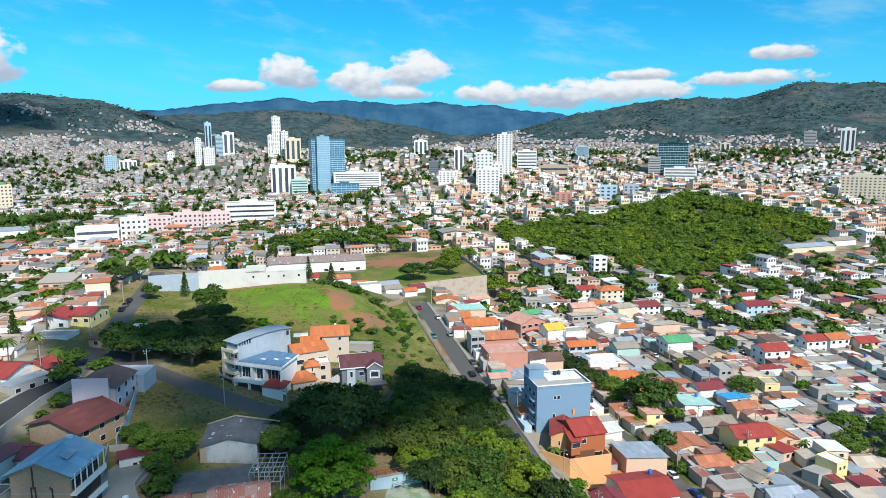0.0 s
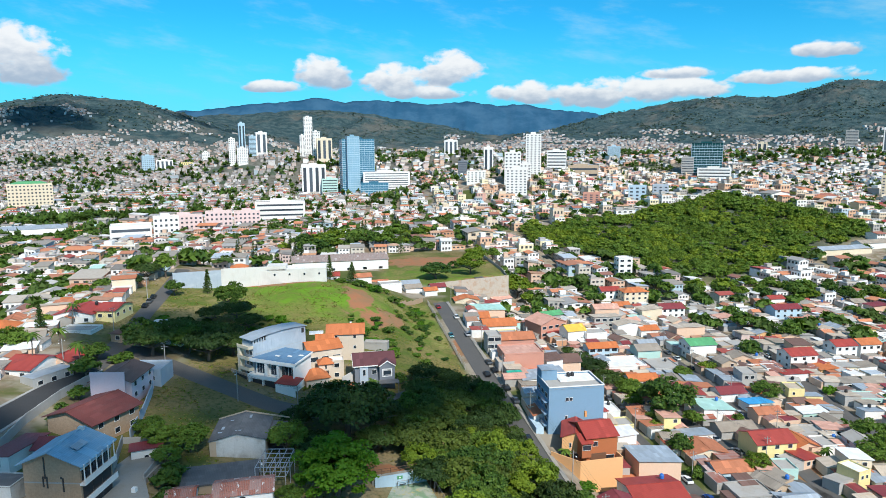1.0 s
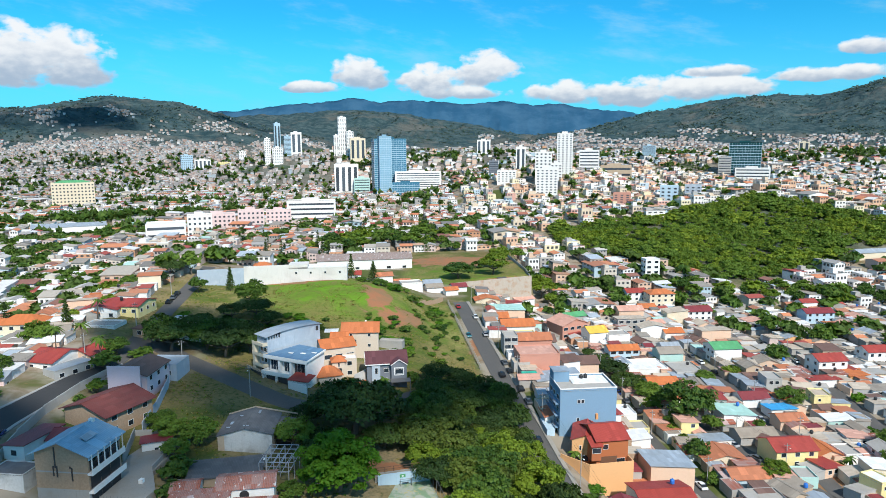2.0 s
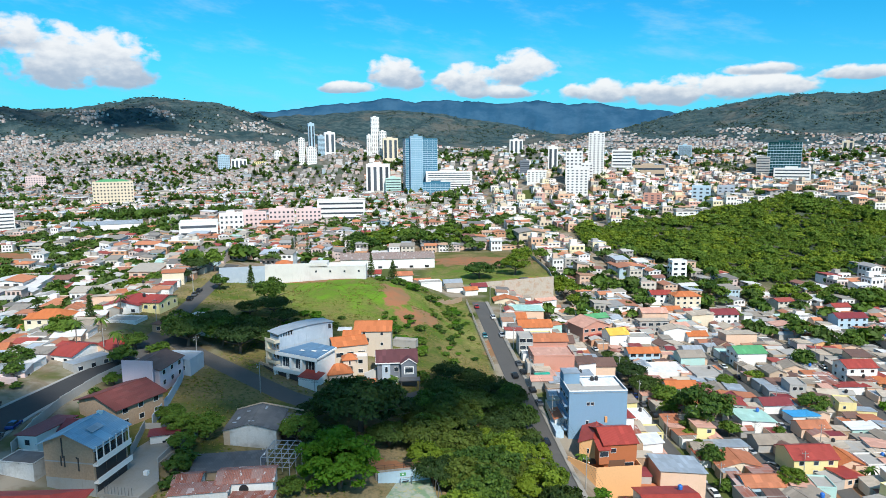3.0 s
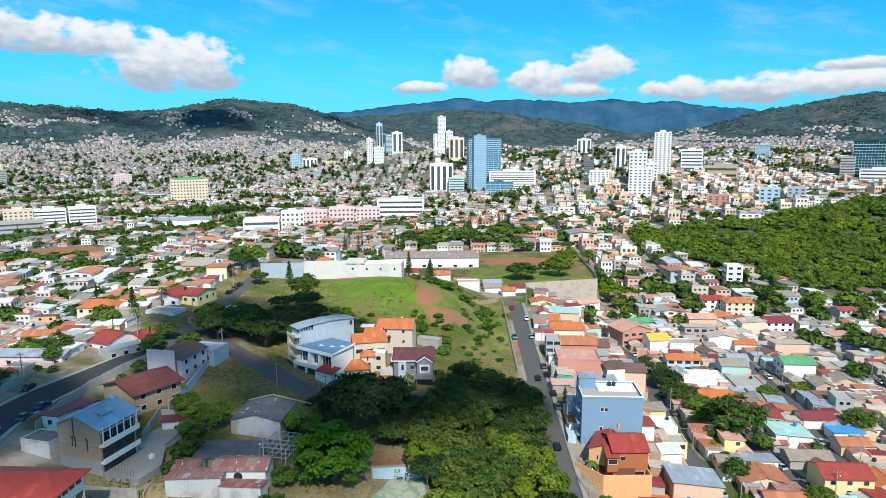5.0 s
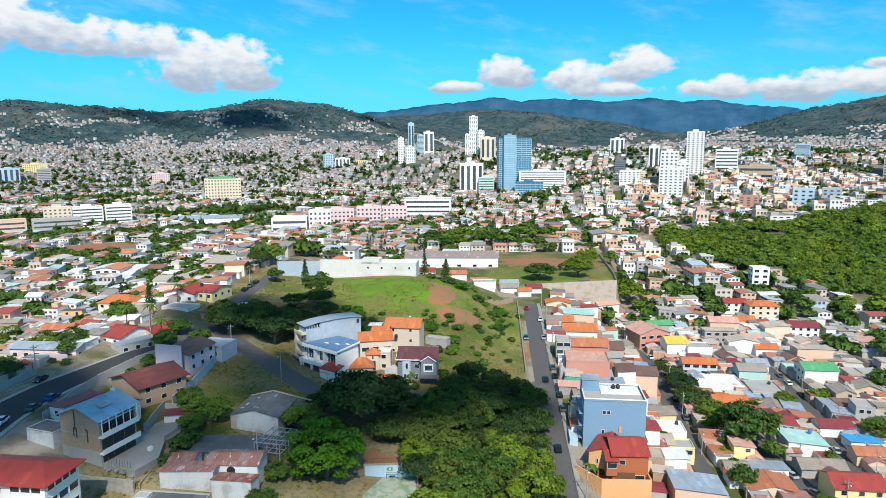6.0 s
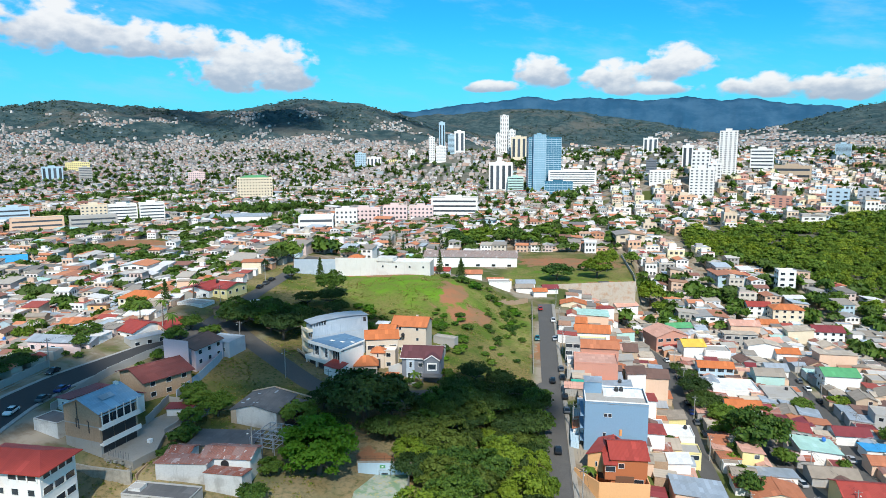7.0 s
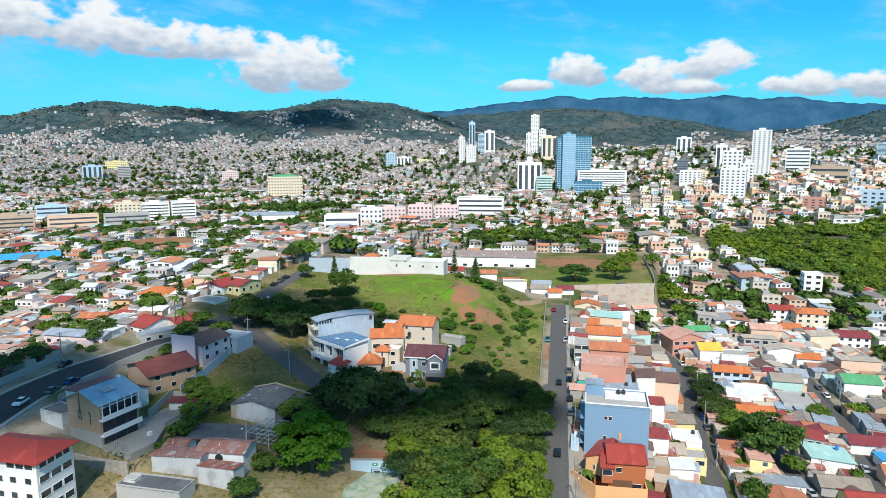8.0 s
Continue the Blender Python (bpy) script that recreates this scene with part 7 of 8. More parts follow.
# small trees and shrubs in the yards
for i in range(900):
    x, y = QK.uniform(60, 335), QK.uniform(128, 345)
    if QK.random() < .16 and all((x - a) ** 2 + (y - b) ** 2 > (c + .2) ** 2 for a, b, c in TAKEN) and x - road_x(y) > 9:
        if all(abs(x - (xa + (xb - xa) * (y - ya) / (yb - ya))) > 4 for s in STREETS for (xa, ya), (xb, yb) in zip(s, s[1:]) if ya <= y <= yb or yb <= y <= ya):
            tree(x, y, QK.choice(["bush", "bush", "bushlight", "round2", "roundl"]), QK.uniform(1.4, 2.6), "", QK.uniform(.9, 1.3))
# trees along the ditch below the wooded hill
QT = random.Random(8)
for i in range(40):
    t = i / 39
    tree(150 + 150 * t + QT.uniform(-6, 6), 372 - 30 * t + QT.uniform(-9, 9), QT.choice(["round", "round2", "roundl"]), QT.uniform(3.6, 6.2))
for i in range(34):
    tree(-30 + QT.uniform(-50, 60), 460 + QT.uniform(-8, 40), QT.choice(["round", "round2", "roundl"]), QT.uniform(4.0, 8.0))
for x, y, hh in ((-90.7, 174.5, 9.5), (-85.5, 179, 10), (-78, 174, 8.5), (-183, 222, 7), (-179, 223, 7.5), (-99, 214, 7), (48.5, 158, 3), (131, 171, 4), (147, 172, 4.5), (152, 169, 4.5), (-2, 178, 3.4)):
    palm(x, y, hh, 2.8 if hh > 5 else 2.2)
conifer(-69, 262, 9.5, 1.7), conifer(-167, 272, 13, 2.6), conifer(-24, 296, 11, 1.8), conifer(-14, 297, 9, 2.4), conifer(-104, 205, 10, 2)
for i in range(26):
    conifer(-120 + QT.uniform(-60, 130), 440 + QT.uniform(-20, 190), QT.uniform(9, 16), QT.uniform(2.2, 3.4))


# ---- clouds that shade the ground ----
def cloud(cx, cy, rx, ry, up, seed, label):
    """A heaped cloud high over the land whose shade falls round (cx, cy)."""
    q = random.Random(seed)
    c = Vector((cx, cy, ground_z(cx, cy))) + SUN_DIR * (up / SUN_DIR.z)
    bm = bmesh.new()
    for i in range(34):
        a, s = q.uniform(0, 6.283), math.sqrt(q.random())
        r = q.uniform(.22, .4) * min(rx, ry)
        m = Matrix.Translation((math.cos(a) * rx * s * .9, math.sin(a) * ry * s * .9, q.uniform(0, .25) * ry)) @ Matrix.Diagonal((r * 1.2, r * 1.1, r * .6, 1))
        bmesh.ops.create_icosphere(bm, subdivisions=2, radius=1, matrix=m)
    for v in bm.verts:
        v.co += v.normal * 0.08 * ry * noise.noise(v.co * (6 / ry))
    me = bpy.data.meshes.new("cloud")
    bm.to_mesh(me)
    bm.free()
    me.materials.append(CLOUD)
    ob = new("cloud", me)
    ob.location = c
    tagged(ob, label, "cloud")


def cloud_stuff(thick):
    """Thin cloud that lets part of the light through."""
    m = bpy.data.materials.new("thin_cloud")
    m.use_nodes = True
    N = Nodes(m.node_tree)
    d, t, s = N.tree.nodes.new("ShaderNodeBsdfDiffuse"), N.tree.nodes.new("ShaderNodeBsdfTransparent"), N.tree.nodes.new("ShaderNodeMixShader")
    N.put(d.inputs[0], (0.9, 0.9, 0.9)), N.put(s.inputs[0], thick)
    N.tree.links.new(t.outputs[0], s.inputs[1]), N.tree.links.new(d.outputs[0], s.inputs[2])
    out = N.tree.nodes.new("ShaderNodeOutputMaterial")
    N.tree.links.new(s.outputs[0], out.inputs[0])
    return m


CLOUD = cloud_stuff(0.50)
cloud(-94, 120, 25, 25, 620, 1, "broad thin cloud drifting over the shaded street")
cloud(-42, 165, 52, 17, 620, 4, "long thin cloud drifting over the lane and trees")
cloud(-3, 159, 26, 15, 620, 8, "small thin cloud drifting over the great tree")
cloud(22, 184, 22, 14, 620, 7, "small thin cloud drifting over the thicket")
cloud(-62, 212, 40, 22, 620, 5, "small thin cloud drifting over the knoll")
CLOUD = cloud_stuff(0.15)
cloud(-44, 126, 56, 32, 620, 9, "faint thin cloud drifting over the near houses")


# ---- rough grass: tufts over field, knoll and plots ----
def tufts():
    rs = np.random.RandomState(12)
    kit = leaf_cloud(41, 4, 4, 0.5, 0.7, 1.0, 0.5)
    F = (kit[0], kit[1].tolist(), [0] * len(kit[1]))
    x, y = rs.uniform(-112, 45, 26000), rs.uniform(70, 298, 26000)
    g, s, w = covers(x, y)
    patch = waves(x, y, 28, 3.0, 4)
    ok = (g > .45) & (s < .5) & (patch > -.15) & free_of(x, y, 0.5)
    for path, half in ((MAIN, 4.6), (LANE, 4.2), (WEST, 5.6), (NORTH, 3.8)):
        for (xa, ya), (xb, yb) in zip(path, path[1:]):
            ux, uy = xb - xa, yb - ya
            t = np.clip(((x - xa) * ux + (y - ya) * uy) / (ux * ux + uy * uy), 0, 1)
            ok &= np.hypot(x - xa - t * ux, y - ya - t * uy) > half
    ok &= ~((x > -5) & (x < 15) & (y > 112) & (y < 133))
    x, y, patch = x[ok], y[ok], patch[ok]
    r = rs.uniform(.12, .30, len(x)) * (1 + 0.9 * np.clip(patch, 0, 1)) * (1 + .8 * (rs.rand(len(x)) < .05))
    rows = np.stack([x, y, land(x, y) + r * .1, rs.uniform(0, 6.28, len(x)), r, r, r * .8], 1)
    joined("rough_grass", [(*F, rows[::2])], [leaves("grass_blades", (0.10, 0.17, 0.018), (0.21, 0.25, 0.040))], "rough green grass tufts on the slope", "grass")
    joined("rough_grass", [(*F, rows[1::2])], [leaves("dry_grass_blades", (0.17, 0.16, 0.04), (0.36, 0.29, 0.11))], "dry straw-coloured grass tufts on the slope", "grass")


tufts()
CLOUD = cloud_stuff(0.16)
cloud(-1250, 2150, 420, 260, 1500, 2, "broad thin cloud drifting over the western mountain")
cloud(-560, 2620, 330, 200, 1500, 3, "broad thin cloud drifting over the wooded mountain")


# ---- towers and large blocks ----
TOWER_GLASS = glass("blue_curtain_glass", (0.06, 0.20, 0.30), 0.08)
TEAL_GLASS = glass("teal_curtain_glass", (0.012, 0.075, 0.085), 0.08)
PANEL = material("pale_blue_panel", (0.40, 0.56, 0.66), 0.4, stain=0.1)
STEEL_BLUE = material("steel_blue_panel", (0.22, 0.40, 0.52), 0.35, stain=0.15)
WHITE_T, CREAM_T, PINK_T, GREY_T = WALLS["white"], WALLS["cream"], WALLS["pink"], WALLS["grey"]
STRIP = glass("dark_strip_glass", (0.10, 0.12, 0.145), 0.2)


def tower(x, y, rz, w, d, top, mat, style, label, floors=None, name="tower", base=None, roof=None, gmat=None):
    """A tall block: body, a window band or strip for each storey and side, and a roof house."""
    z = ground_z(x, y) if base is None else base
    H = top - z
    gm = gmat or STRIP
    floors = floors or max(2, int(H / 3.4))
    e = empty(name, pose(x, y, z, 0, 0, rz), label, "building")
    part("wall", Geo().box(-w / 2, w / 2, -d / 2, d / 2, -12, H), mat, e)
    fh = H / floors
    if style in ("bands", "grid"):
        for side, run in (("f", w), ("l", d), ("r", d)):
            if style == "bands":
                me = Geo().box(-run * .46, run * .46, -0.12, 0.05, 0, fh * 0.36).mesh("window_band", [gm])
            else:
                g = Geo()
                k = max(2, int(run / 4.2))
                for i in range(k):
                    c = run * ((i + .5) / k - .5)
                    g.box(c - run * .22 / k, c + run * .22 / k, -0.12, 0.05, 0, fh * 0.42)
                for s in range(1, floors):
                    for i in range(k):
                        c = run * ((i + .5) / k - .5)
                        g.box(c - run * .22 / k, c + run * .22 / k, -0.12, 0.05, s * fh, s * fh + fh * 0.42)
                tagged(fix("glazing", g.mesh("glazing", [gm]), e, on_side(w, d, side, 0, fh * .32)), kind="stuff")
                continue
            for s in range(floors):
                fix("window_band", me, e, on_side(w, d, side, 0, s * fh + fh * .32))
    elif style == "strips":
        for side, run in (("f", w), ("l", d), ("r", d)):
            k = max(2, int(run / 9))
            me = Geo().box(-run * .25 / k, run * .25 / k, -0.15, 0.05, 0, H * 0.82).mesh("window_strip", [gm])
            for i in range(k):
                fix("window_strip", me, e, on_side(w, d, side, (2 * i + 1) / k - 1, H * 0.1))
    elif style == "curtain":
        for side, run in (("f", w), ("l", d), ("r", d)):
            line = Geo().box(-run * .5, run * .5, -0.1, 0.05, 0, 0.8).mesh("spandrel", [PANEL])
            for s in range(1, floors):
                fix("spandrel", line, e, on_side(w, d, side, 0, s * fh))
            k = max(3, int(run / 4))
            post = Geo().box(-.15, .15, -0.14, 0.05, 0, H).mesh("mullion", [PANEL])
            for i in range(k + 1):
                fix("mullion", post, e, on_side(w, d, side, (2 * i / k - 1) * .99, 0))
    g = Geo()
    for a in ((-w / 2, w / 2, -d / 2, -d / 2 + .3), (-w / 2, w / 2, d / 2 - .3, d / 2), (-w / 2, -w / 2 + .3, -d / 2 + .3, d / 2 - .3), (w / 2 - .3, w / 2, -d / 2 + .3, d / 2 - .3)):
        g.box(*a, H, H + 1.1)
    part("parapet", g, mat, e)
    part("roof", Geo().box(-w / 2 + .3, w / 2 - .3, -d / 2 + .3, d / 2 - .3, H, H + .15), ROOFS[roof or "slab"], e)
    if roof == "green":
        g = Geo()
        roof_geo(g, w * .8, d * .8, H + 1.2, "hip", 3.0, 0.6)
        part("roof_hip", g, ROOFS["green"], e)
    elif roof == "cyan":
        g = Geo()
        roof_geo(g, w, d, H + 1.2, "gx", 2.0, 1.0)
        part("roof_sheet", g, ROOFS["cyan"], e)
    elif H > 15:
        part("roof_house", Geo().box(-w * .2, w * .15, -d * .2, d * .2, H + .15, H + 3.6), mat, e)
    TAKEN.append((x, y, 0.5 * math.hypot(w, d)))
    return e


tower(-54, 1116, 14, 54, 28, 105, TOWER_GLASS, "curtain", "tall blue glass tower behind pale vertical panels", 26)
tower(-60, 1098, 14, 20, 16, 109, STEEL_BLUE, "curtain", "steel-blue panelled face of the glass tower", 26)
tower(-127, 1123, 8, 40, 24, 63, WHITE_T, "strips", "white office block with dark vertical window strips", 13)
tower(-100, 1112, 8, 26, 22, 40, WALLS["mint"], "bands", "low pale glass annex of a white office block", 6)
tower(-187, 1545, 12, 19, 22, 161, WHITE_T, "grid", "tall slender white residential tower", 30)
tower(-200, 1540, 12, 12, 20, 120, WHITE_T, "grid", "white stepped wing of a slender tower", 18)
tower(-168, 1535, 12, 16, 20, 128, WHITE_T, "grid", "white stepped wing of a slender tower", 18)
tower(-146, 1493, 10, 34, 24, 112, CREAM_T, "strips", "beige residential tower with balcony columns", 18)
tower(-332, 1524, 20, 14, 16, 147, PANEL, "strips", "slim pale blue glass tower", 24)
tower(-338, 1455, 14, 13, 16, 112, WHITE_T, "grid", "white apartment tower on the far hill", 14)
tower(-316, 1452, 14, 22, 16, 92, WHITE_T, "grid", "white apartment block on the far hill", 10)
tower(-306, 1511, 18, 16, 18, 118, PANEL, "bands", "pale blue glass apartment tower", 15)
tower(-288, 1516, 18, 24, 18, 126, WHITE_T, "strips", "white apartment tower with rounded top", 16)
tower(191, 862, -12, 20, 18, 107, WHITE_T, "grid", "tall white apartment tower on the ridge", 22)
tower(151, 768, -11, 25, 18, 65, WHITE_T, "grid", "white apartment block with a grid of windows", 9)
tower(155, 815, -11, 20, 18, 84, WHITE_T, "grid", "plain white stepped block on the ridge", 9)
tower(168, 800, -11, 14, 14, 70, WHITE_T, "grid", "low white wing stepping down the ridge", 7)
tower(-5, 1092, 3, 76, 20, 51, WHITE_T, "bands", "long white hotel slab with window bands", 9)
tower(-24, 1056, 3, 44, 16, 35, TOWER_GLASS, "curtain", "dark glass podium in front of a hotel", 5)
tower(552, 1116, -24, 50, 30, 96, TEAL_GLASS, "curtain", "teal glass office tower with pale floor bands", 12)
tower(522, 1124, -24, 20, 26, 72, GREY_T, "bands", "grey wing of a teal glass office tower", 7)
tower(556, 1094, -24, 54, 16, 54, WHITE_T, "bands", "white podium under a teal glass tower", 3)
tower(-568, 1602, 25, 27, 22, 75, PANEL, "grid", "pale blue office block with square windows", 9)
tower(-518, 1567, 18, 36, 18, 65, WHITE_T, "strips", "white office block with dark strips", 8)
tower(-456, 1534, 16, 28, 18, 60, WALLS["yellow"], "grid", "low yellow ochre block in town", 4)
tower(-471, 1737, 15, 18, 14, 83, WHITE_T, "grid", "white apartment tower on the far hill", 11)
tower(-122, 752, 9, 54, 24, 31, WHITE_T, "bands", "white and grey college building with ramps", 4)
tower(-201, 663, 17, 34, 14, 25, PINK_T, "grid", "pale pink school wing with windows", 4)
tower(-172, 680, 15, 26, 14, 27, PINK_T, "grid", "pale pink school wing with windows", 4)
tower(-148, 700, 13, 26, 14, 25, PINK_T, "grid", "pale pink school wing with windows", 4)
tower(-205, 622, 20, 22, 14, 28, WHITE_T, "grid", "white four-storey school block", 4)
tower(-232, 610, 20, 34, 26, 22, WHITE_T, "bands", "white school hall with a wide roof", 2, roof="white")
house(-352, 668, 26, 66, 26, 1, "gx", "white", "zinc", "long low hall under a grey sheet roof", sh=6.0, rise=2.5, wins="")
tower(-497, 952, 29, 54, 22, 43, CREAM_T, "grid", "cream building with a green hipped roof", 7, roof="green")
tower(-366, 362, 47, 46, 34, 12.5, WALLS["white"], "blank", "low gymnasium under a broad bright blue roof", roof="cyan")
tower(-492, 603, 42, 26, 20, 29, CREAM_T, "grid", "cream front wing of a large hospital", 6)
tower(-472, 622, 42, 30, 18, 28, WHITE_T, "bands", "white hospital wing with dark window bands", 6)
tower(-448, 640, 42, 26, 18, 29, WHITE_T, "bands", "rear hospital wing with dark window bands", 6)
tower(-1172, 1240, 42, 42, 20, 50, PANEL, "strips", "pale blue office block with strips", 8)
tower(-1240, 1388, 43, 54, 18, 56, WALLS["yellow"], "grid", "yellow ochre block on the slope", 4)
tower(-1110, 1270, 42, 27, 20, 48, GREY_T, "bands", "grey office block with window bands", 8)
tower(-857, 1322, 35, 36, 20, 36, PINK_T, "grid", "pink block among the houses", 5)
tower(1059, 1330, -36, 28, 20, 129, WHITE_T, "strips", "tall white tower beneath the hills", 22)
tower(1296, 1777, -36, 31, 20, 134, GREY_T, "bands", "grey tower beneath the hills", 15)
tower(856, 1469, -30, 22, 18, 99, CREAM_T, "strips", "beige tower near the hills", 14)
tower(577, 694, -38, 44, 24, 56, CREAM_T, "grid", "cream hotel building with stepped front", 8)
tower(457, 1323, -19, 25, 20, 92, PANEL, "bands", "pale office tower with bands", 12)
tower(288, 962, -17, 44, 20, 63, WALLS["tan"], "bands", "long low tan building on the ridge", 3)
tower(138, 1494, -5, 30, 18, 107, WHITE_T, "strips", "white and green office tower", 16)
tower(111, 994, -6, 14, 14, 70, WALLS["slate"], "bands", "dark grey office block in town", 9)
tower(113, 846, -8, 24, 16, 60, WHITE_T, "grid", "white block with an orange wall", 5)
tower(186, 1236, -9, 18, 16, 91, WHITE_T, "strips", "white tower behind the ridge", 14)
tower(262, 1020, -14, 30, 18, 85, WHITE_T, "bands", "white block with dark bands", 10)
tower(197, 622, -18, 16, 12, 46, WALLS["salmon"], "grid", "red-brown stepped flats on the slope", 6)
tower(234, 600, -20, 16, 12, 54, WALLS["sky"], "grid", "pale blue terraced house on the slope", 4)
tower(252, 590, -20, 14, 12, 55, WALLS["palegrey"], "grid", "blue-grey terraced house on the slope", 4)
tower(-538, 498, 48, 40, 20, 24, WALLS["tan"], "bands", "brown brick office block in town", 4)
tower(-500, 536, 46, 46, 18, 22, WALLS["peach"], "bands", "peach school wing with bands", 3)
tower(-466, 572, 45, 44, 18, 21, GREY_T, "bands", "grey school wing with window bands", 3)
tower(-571, 575, 48, 30, 14, 27, WALLS["sky"], "bands", "pale blue block with window bands", 4)

# ---- the town beyond: walls, roofs, windows as one sheet of houses ----
TOWN_WALL = palette("town_walls", [(0, (0.76, 0.75, 0.73)), (.28, (0.58, 0.53, 0.45)), (.46, (0.62, 0.44, 0.33)), (.58, (0.60, 0.48, 0.44)), (.68, (0.38, 0.36, 0.33)), (.82, (0.78, 0.77, 0.76)), (.90, (0.55, 0.30, 0.18)), (.95, (0.40, 0.52, 0.58))])
# slope palettes are duller and greyer: distance haze is in their colours
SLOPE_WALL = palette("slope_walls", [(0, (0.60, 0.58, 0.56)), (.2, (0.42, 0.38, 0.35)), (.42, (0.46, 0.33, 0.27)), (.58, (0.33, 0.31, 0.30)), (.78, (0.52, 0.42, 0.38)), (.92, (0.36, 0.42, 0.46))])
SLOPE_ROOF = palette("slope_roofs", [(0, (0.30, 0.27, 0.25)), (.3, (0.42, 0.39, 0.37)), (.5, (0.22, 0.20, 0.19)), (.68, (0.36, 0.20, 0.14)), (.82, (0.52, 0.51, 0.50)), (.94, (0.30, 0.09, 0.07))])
RIDGE_TILE = palette("ridge_tiles", [(0, (0.54, 0.20, 0.10)), (.16, (0.34, 0.13, 0.085)), (.30, (0.52, 0.30, 0.19)), (.38, (0.34, 0.055, 0.05)), (.45, (0.40, 0.36, 0.31)), (.68, (0.28, 0.26, 0.24)), (.82, (0.66, 0.65, 0.62))])
RIDGE_WALL = palette("ridge_walls", [(0, (0.78, 0.76, 0.72)), (.34, (0.66, 0.54, 0.40)), (.52, (0.66, 0.42, 0.28)), (.66, (0.62, 0.36, 0.30)), (.74, (0.74, 0.66, 0.44)), (.84, (0.40, 0.38, 0.36)), (.94, (0.44, 0.56, 0.64))])
TOWN_ROOF = palette("town_roofs", [(0, (0.29, 0.26, 0.225)), (.30, (0.43, 0.385, 0.33)), (.50, (0.20, 0.185, 0.17)), (.66, (0.66, 0.65, 0.64)), (.78, (0.40, 0.22, 0.14)), (.85, (0.34, 0.07, 0.055)), (.89, (0.40, 0.46, 0.52)), (.97, (0.42, 0.62, 0.56))])
TOWN_TILE = palette("town_tiles", [(0, (0.40, 0.17, 0.10)), (.15, (0.56, 0.22, 0.11)), (.34, (0.26, 0.12, 0.09)), (.42, (0.32, 0.31, 0.30)), (.60, (0.50, 0.48, 0.45)), (.78, (0.62, 0.62, 0.62)), (.88, (0.34, 0.07, 0.055)), (.95, (0.50, 0.32, 0.22))])
TOWN_GLASS = material("town_window", (0.05, 0.055, 0.06), 0.3, rand=0)


def kit_house(kind, levels, wins):
    """Unit house, 1 x 1 x 1 up to its eaves."""
    g = Geo()
    n, zz = 0, 1.0
    x0, x1, y0, y1 = -.5, .5, -.5, .5
    g.v += [(x, y, z) for z in (-1.0, 1.0) for x, y in ((x0, y0), (x1, y0), (x1, y1), (x0, y1))]
    g.f += [(0, 1, 5, 4), (1, 2, 6, 5), (2, 3, 7, 6), (3, 0, 4, 7), (4, 5, 6, 7)]
    g.m += [0] * 5
    if kind == "gable":
        k, top = len(g.v), 1.0 + .34 / levels
        g.v += [(0, y0, top - .03), (0, y1, top - .03)]
        g.f += [(4, 5, k), (6, 7, k + 1)]
        g.m += [0, 0]
        g.slab([(-.56, -.55, .985), (0, -.55, top), (0, .55, top), (-.56, .55, .985)], .04, 1)
        g.slab([(0, -.55, top), (.56, -.55, .985), (.56, .55, .985), (0, .55, top)], .04, 1)
    elif kind == "hip":
        a, b = (0, -.15, 1 + .32 / levels), (0, .15, 1 + .32 / levels)
        k = len(g.v)
        g.v += [(-.56, -.56, .99), (.56, -.56, .99), (.56, .56, .99), (-.56, .56, .99), a, b]
        g.f += [(k, k + 1, k + 4), (k + 1, k + 2, k + 5, k + 4), (k + 2, k + 3, k + 5), (k + 3, k, k + 4, k + 5), (k + 3, k + 2, k + 1, k)]
        g.m += [1] * 5
    elif kind == "shed":
        g.slab([(-.54, -.54, 1.06), (.54, -.54, 1.06), (.54, .54, 1.24), (-.54, .54, 1.24)], .05, 1)
        k = len(g.v)
        g.v += [(-.5, .5, 1.2), (.5, .5, 1.2)]
        g.f += [(7, 4, k), (5, 6, k + 1)]
        g.m += [0, 0]
    else:
        g.box(-.47, .47, -.47, .47, 1.0, 1.02, 1)
        for q in ((-.5, .5, -.5, -.47), (-.5, .5, .47, .5), (-.5, -.47, -.47, .47), (.47, .5, -.47, .47)):
            g.box(*q, 1.0, 1.1, 0)
        if levels > 1:
            g.box(-.3, .12, .05, .4, 1.02, 1.4, 0)
    if wins:
        for s in range(levels):
            z = (s + .35) / levels
            for c in (-.28, .02, .3)[:1 + wins]:
                for p, q in (((c - .08, -.503), (c + .08, -.503)), ((-.503, c + .08), (-.503, c - .08))):
                    g.face([(*p, z), (*q, z), (*q, z + .4 / levels), (*p, z + .4 / levels)], 2)
    m = [3 if q == 1 and kind in ("gable", "hip") else q for q in g.m]
    return g.v, g.f, m


def green_belt(x, y):
    """Parkland of trees that crosses the low town."""
    v = 0.0
    for xa, ya, xb, yb, r in ((-600, 640, -430, 745, 34), (-430, 745, -290, 830, 38), (-370, 565, -275, 632, 24), (-440, 480, -420, 545, 22), (-410, 440, -320, 425, 14), (-300, 470, -290, 540, 14), (-760, 900, -640, 980, 34)):
        ux, uy = xb - xa, yb - ya
        t = np.clip(((x - xa) * ux + (y - ya) * uy) / (ux * ux + uy * uy), 0, 1)
        v = np.maximum(v, 1.6 - np.hypot(x - xa - t * ux, y - ya - t * uy) / r)
    return v + 0.35 * waves(x, y, 70, 2.0, 3) > 0.75


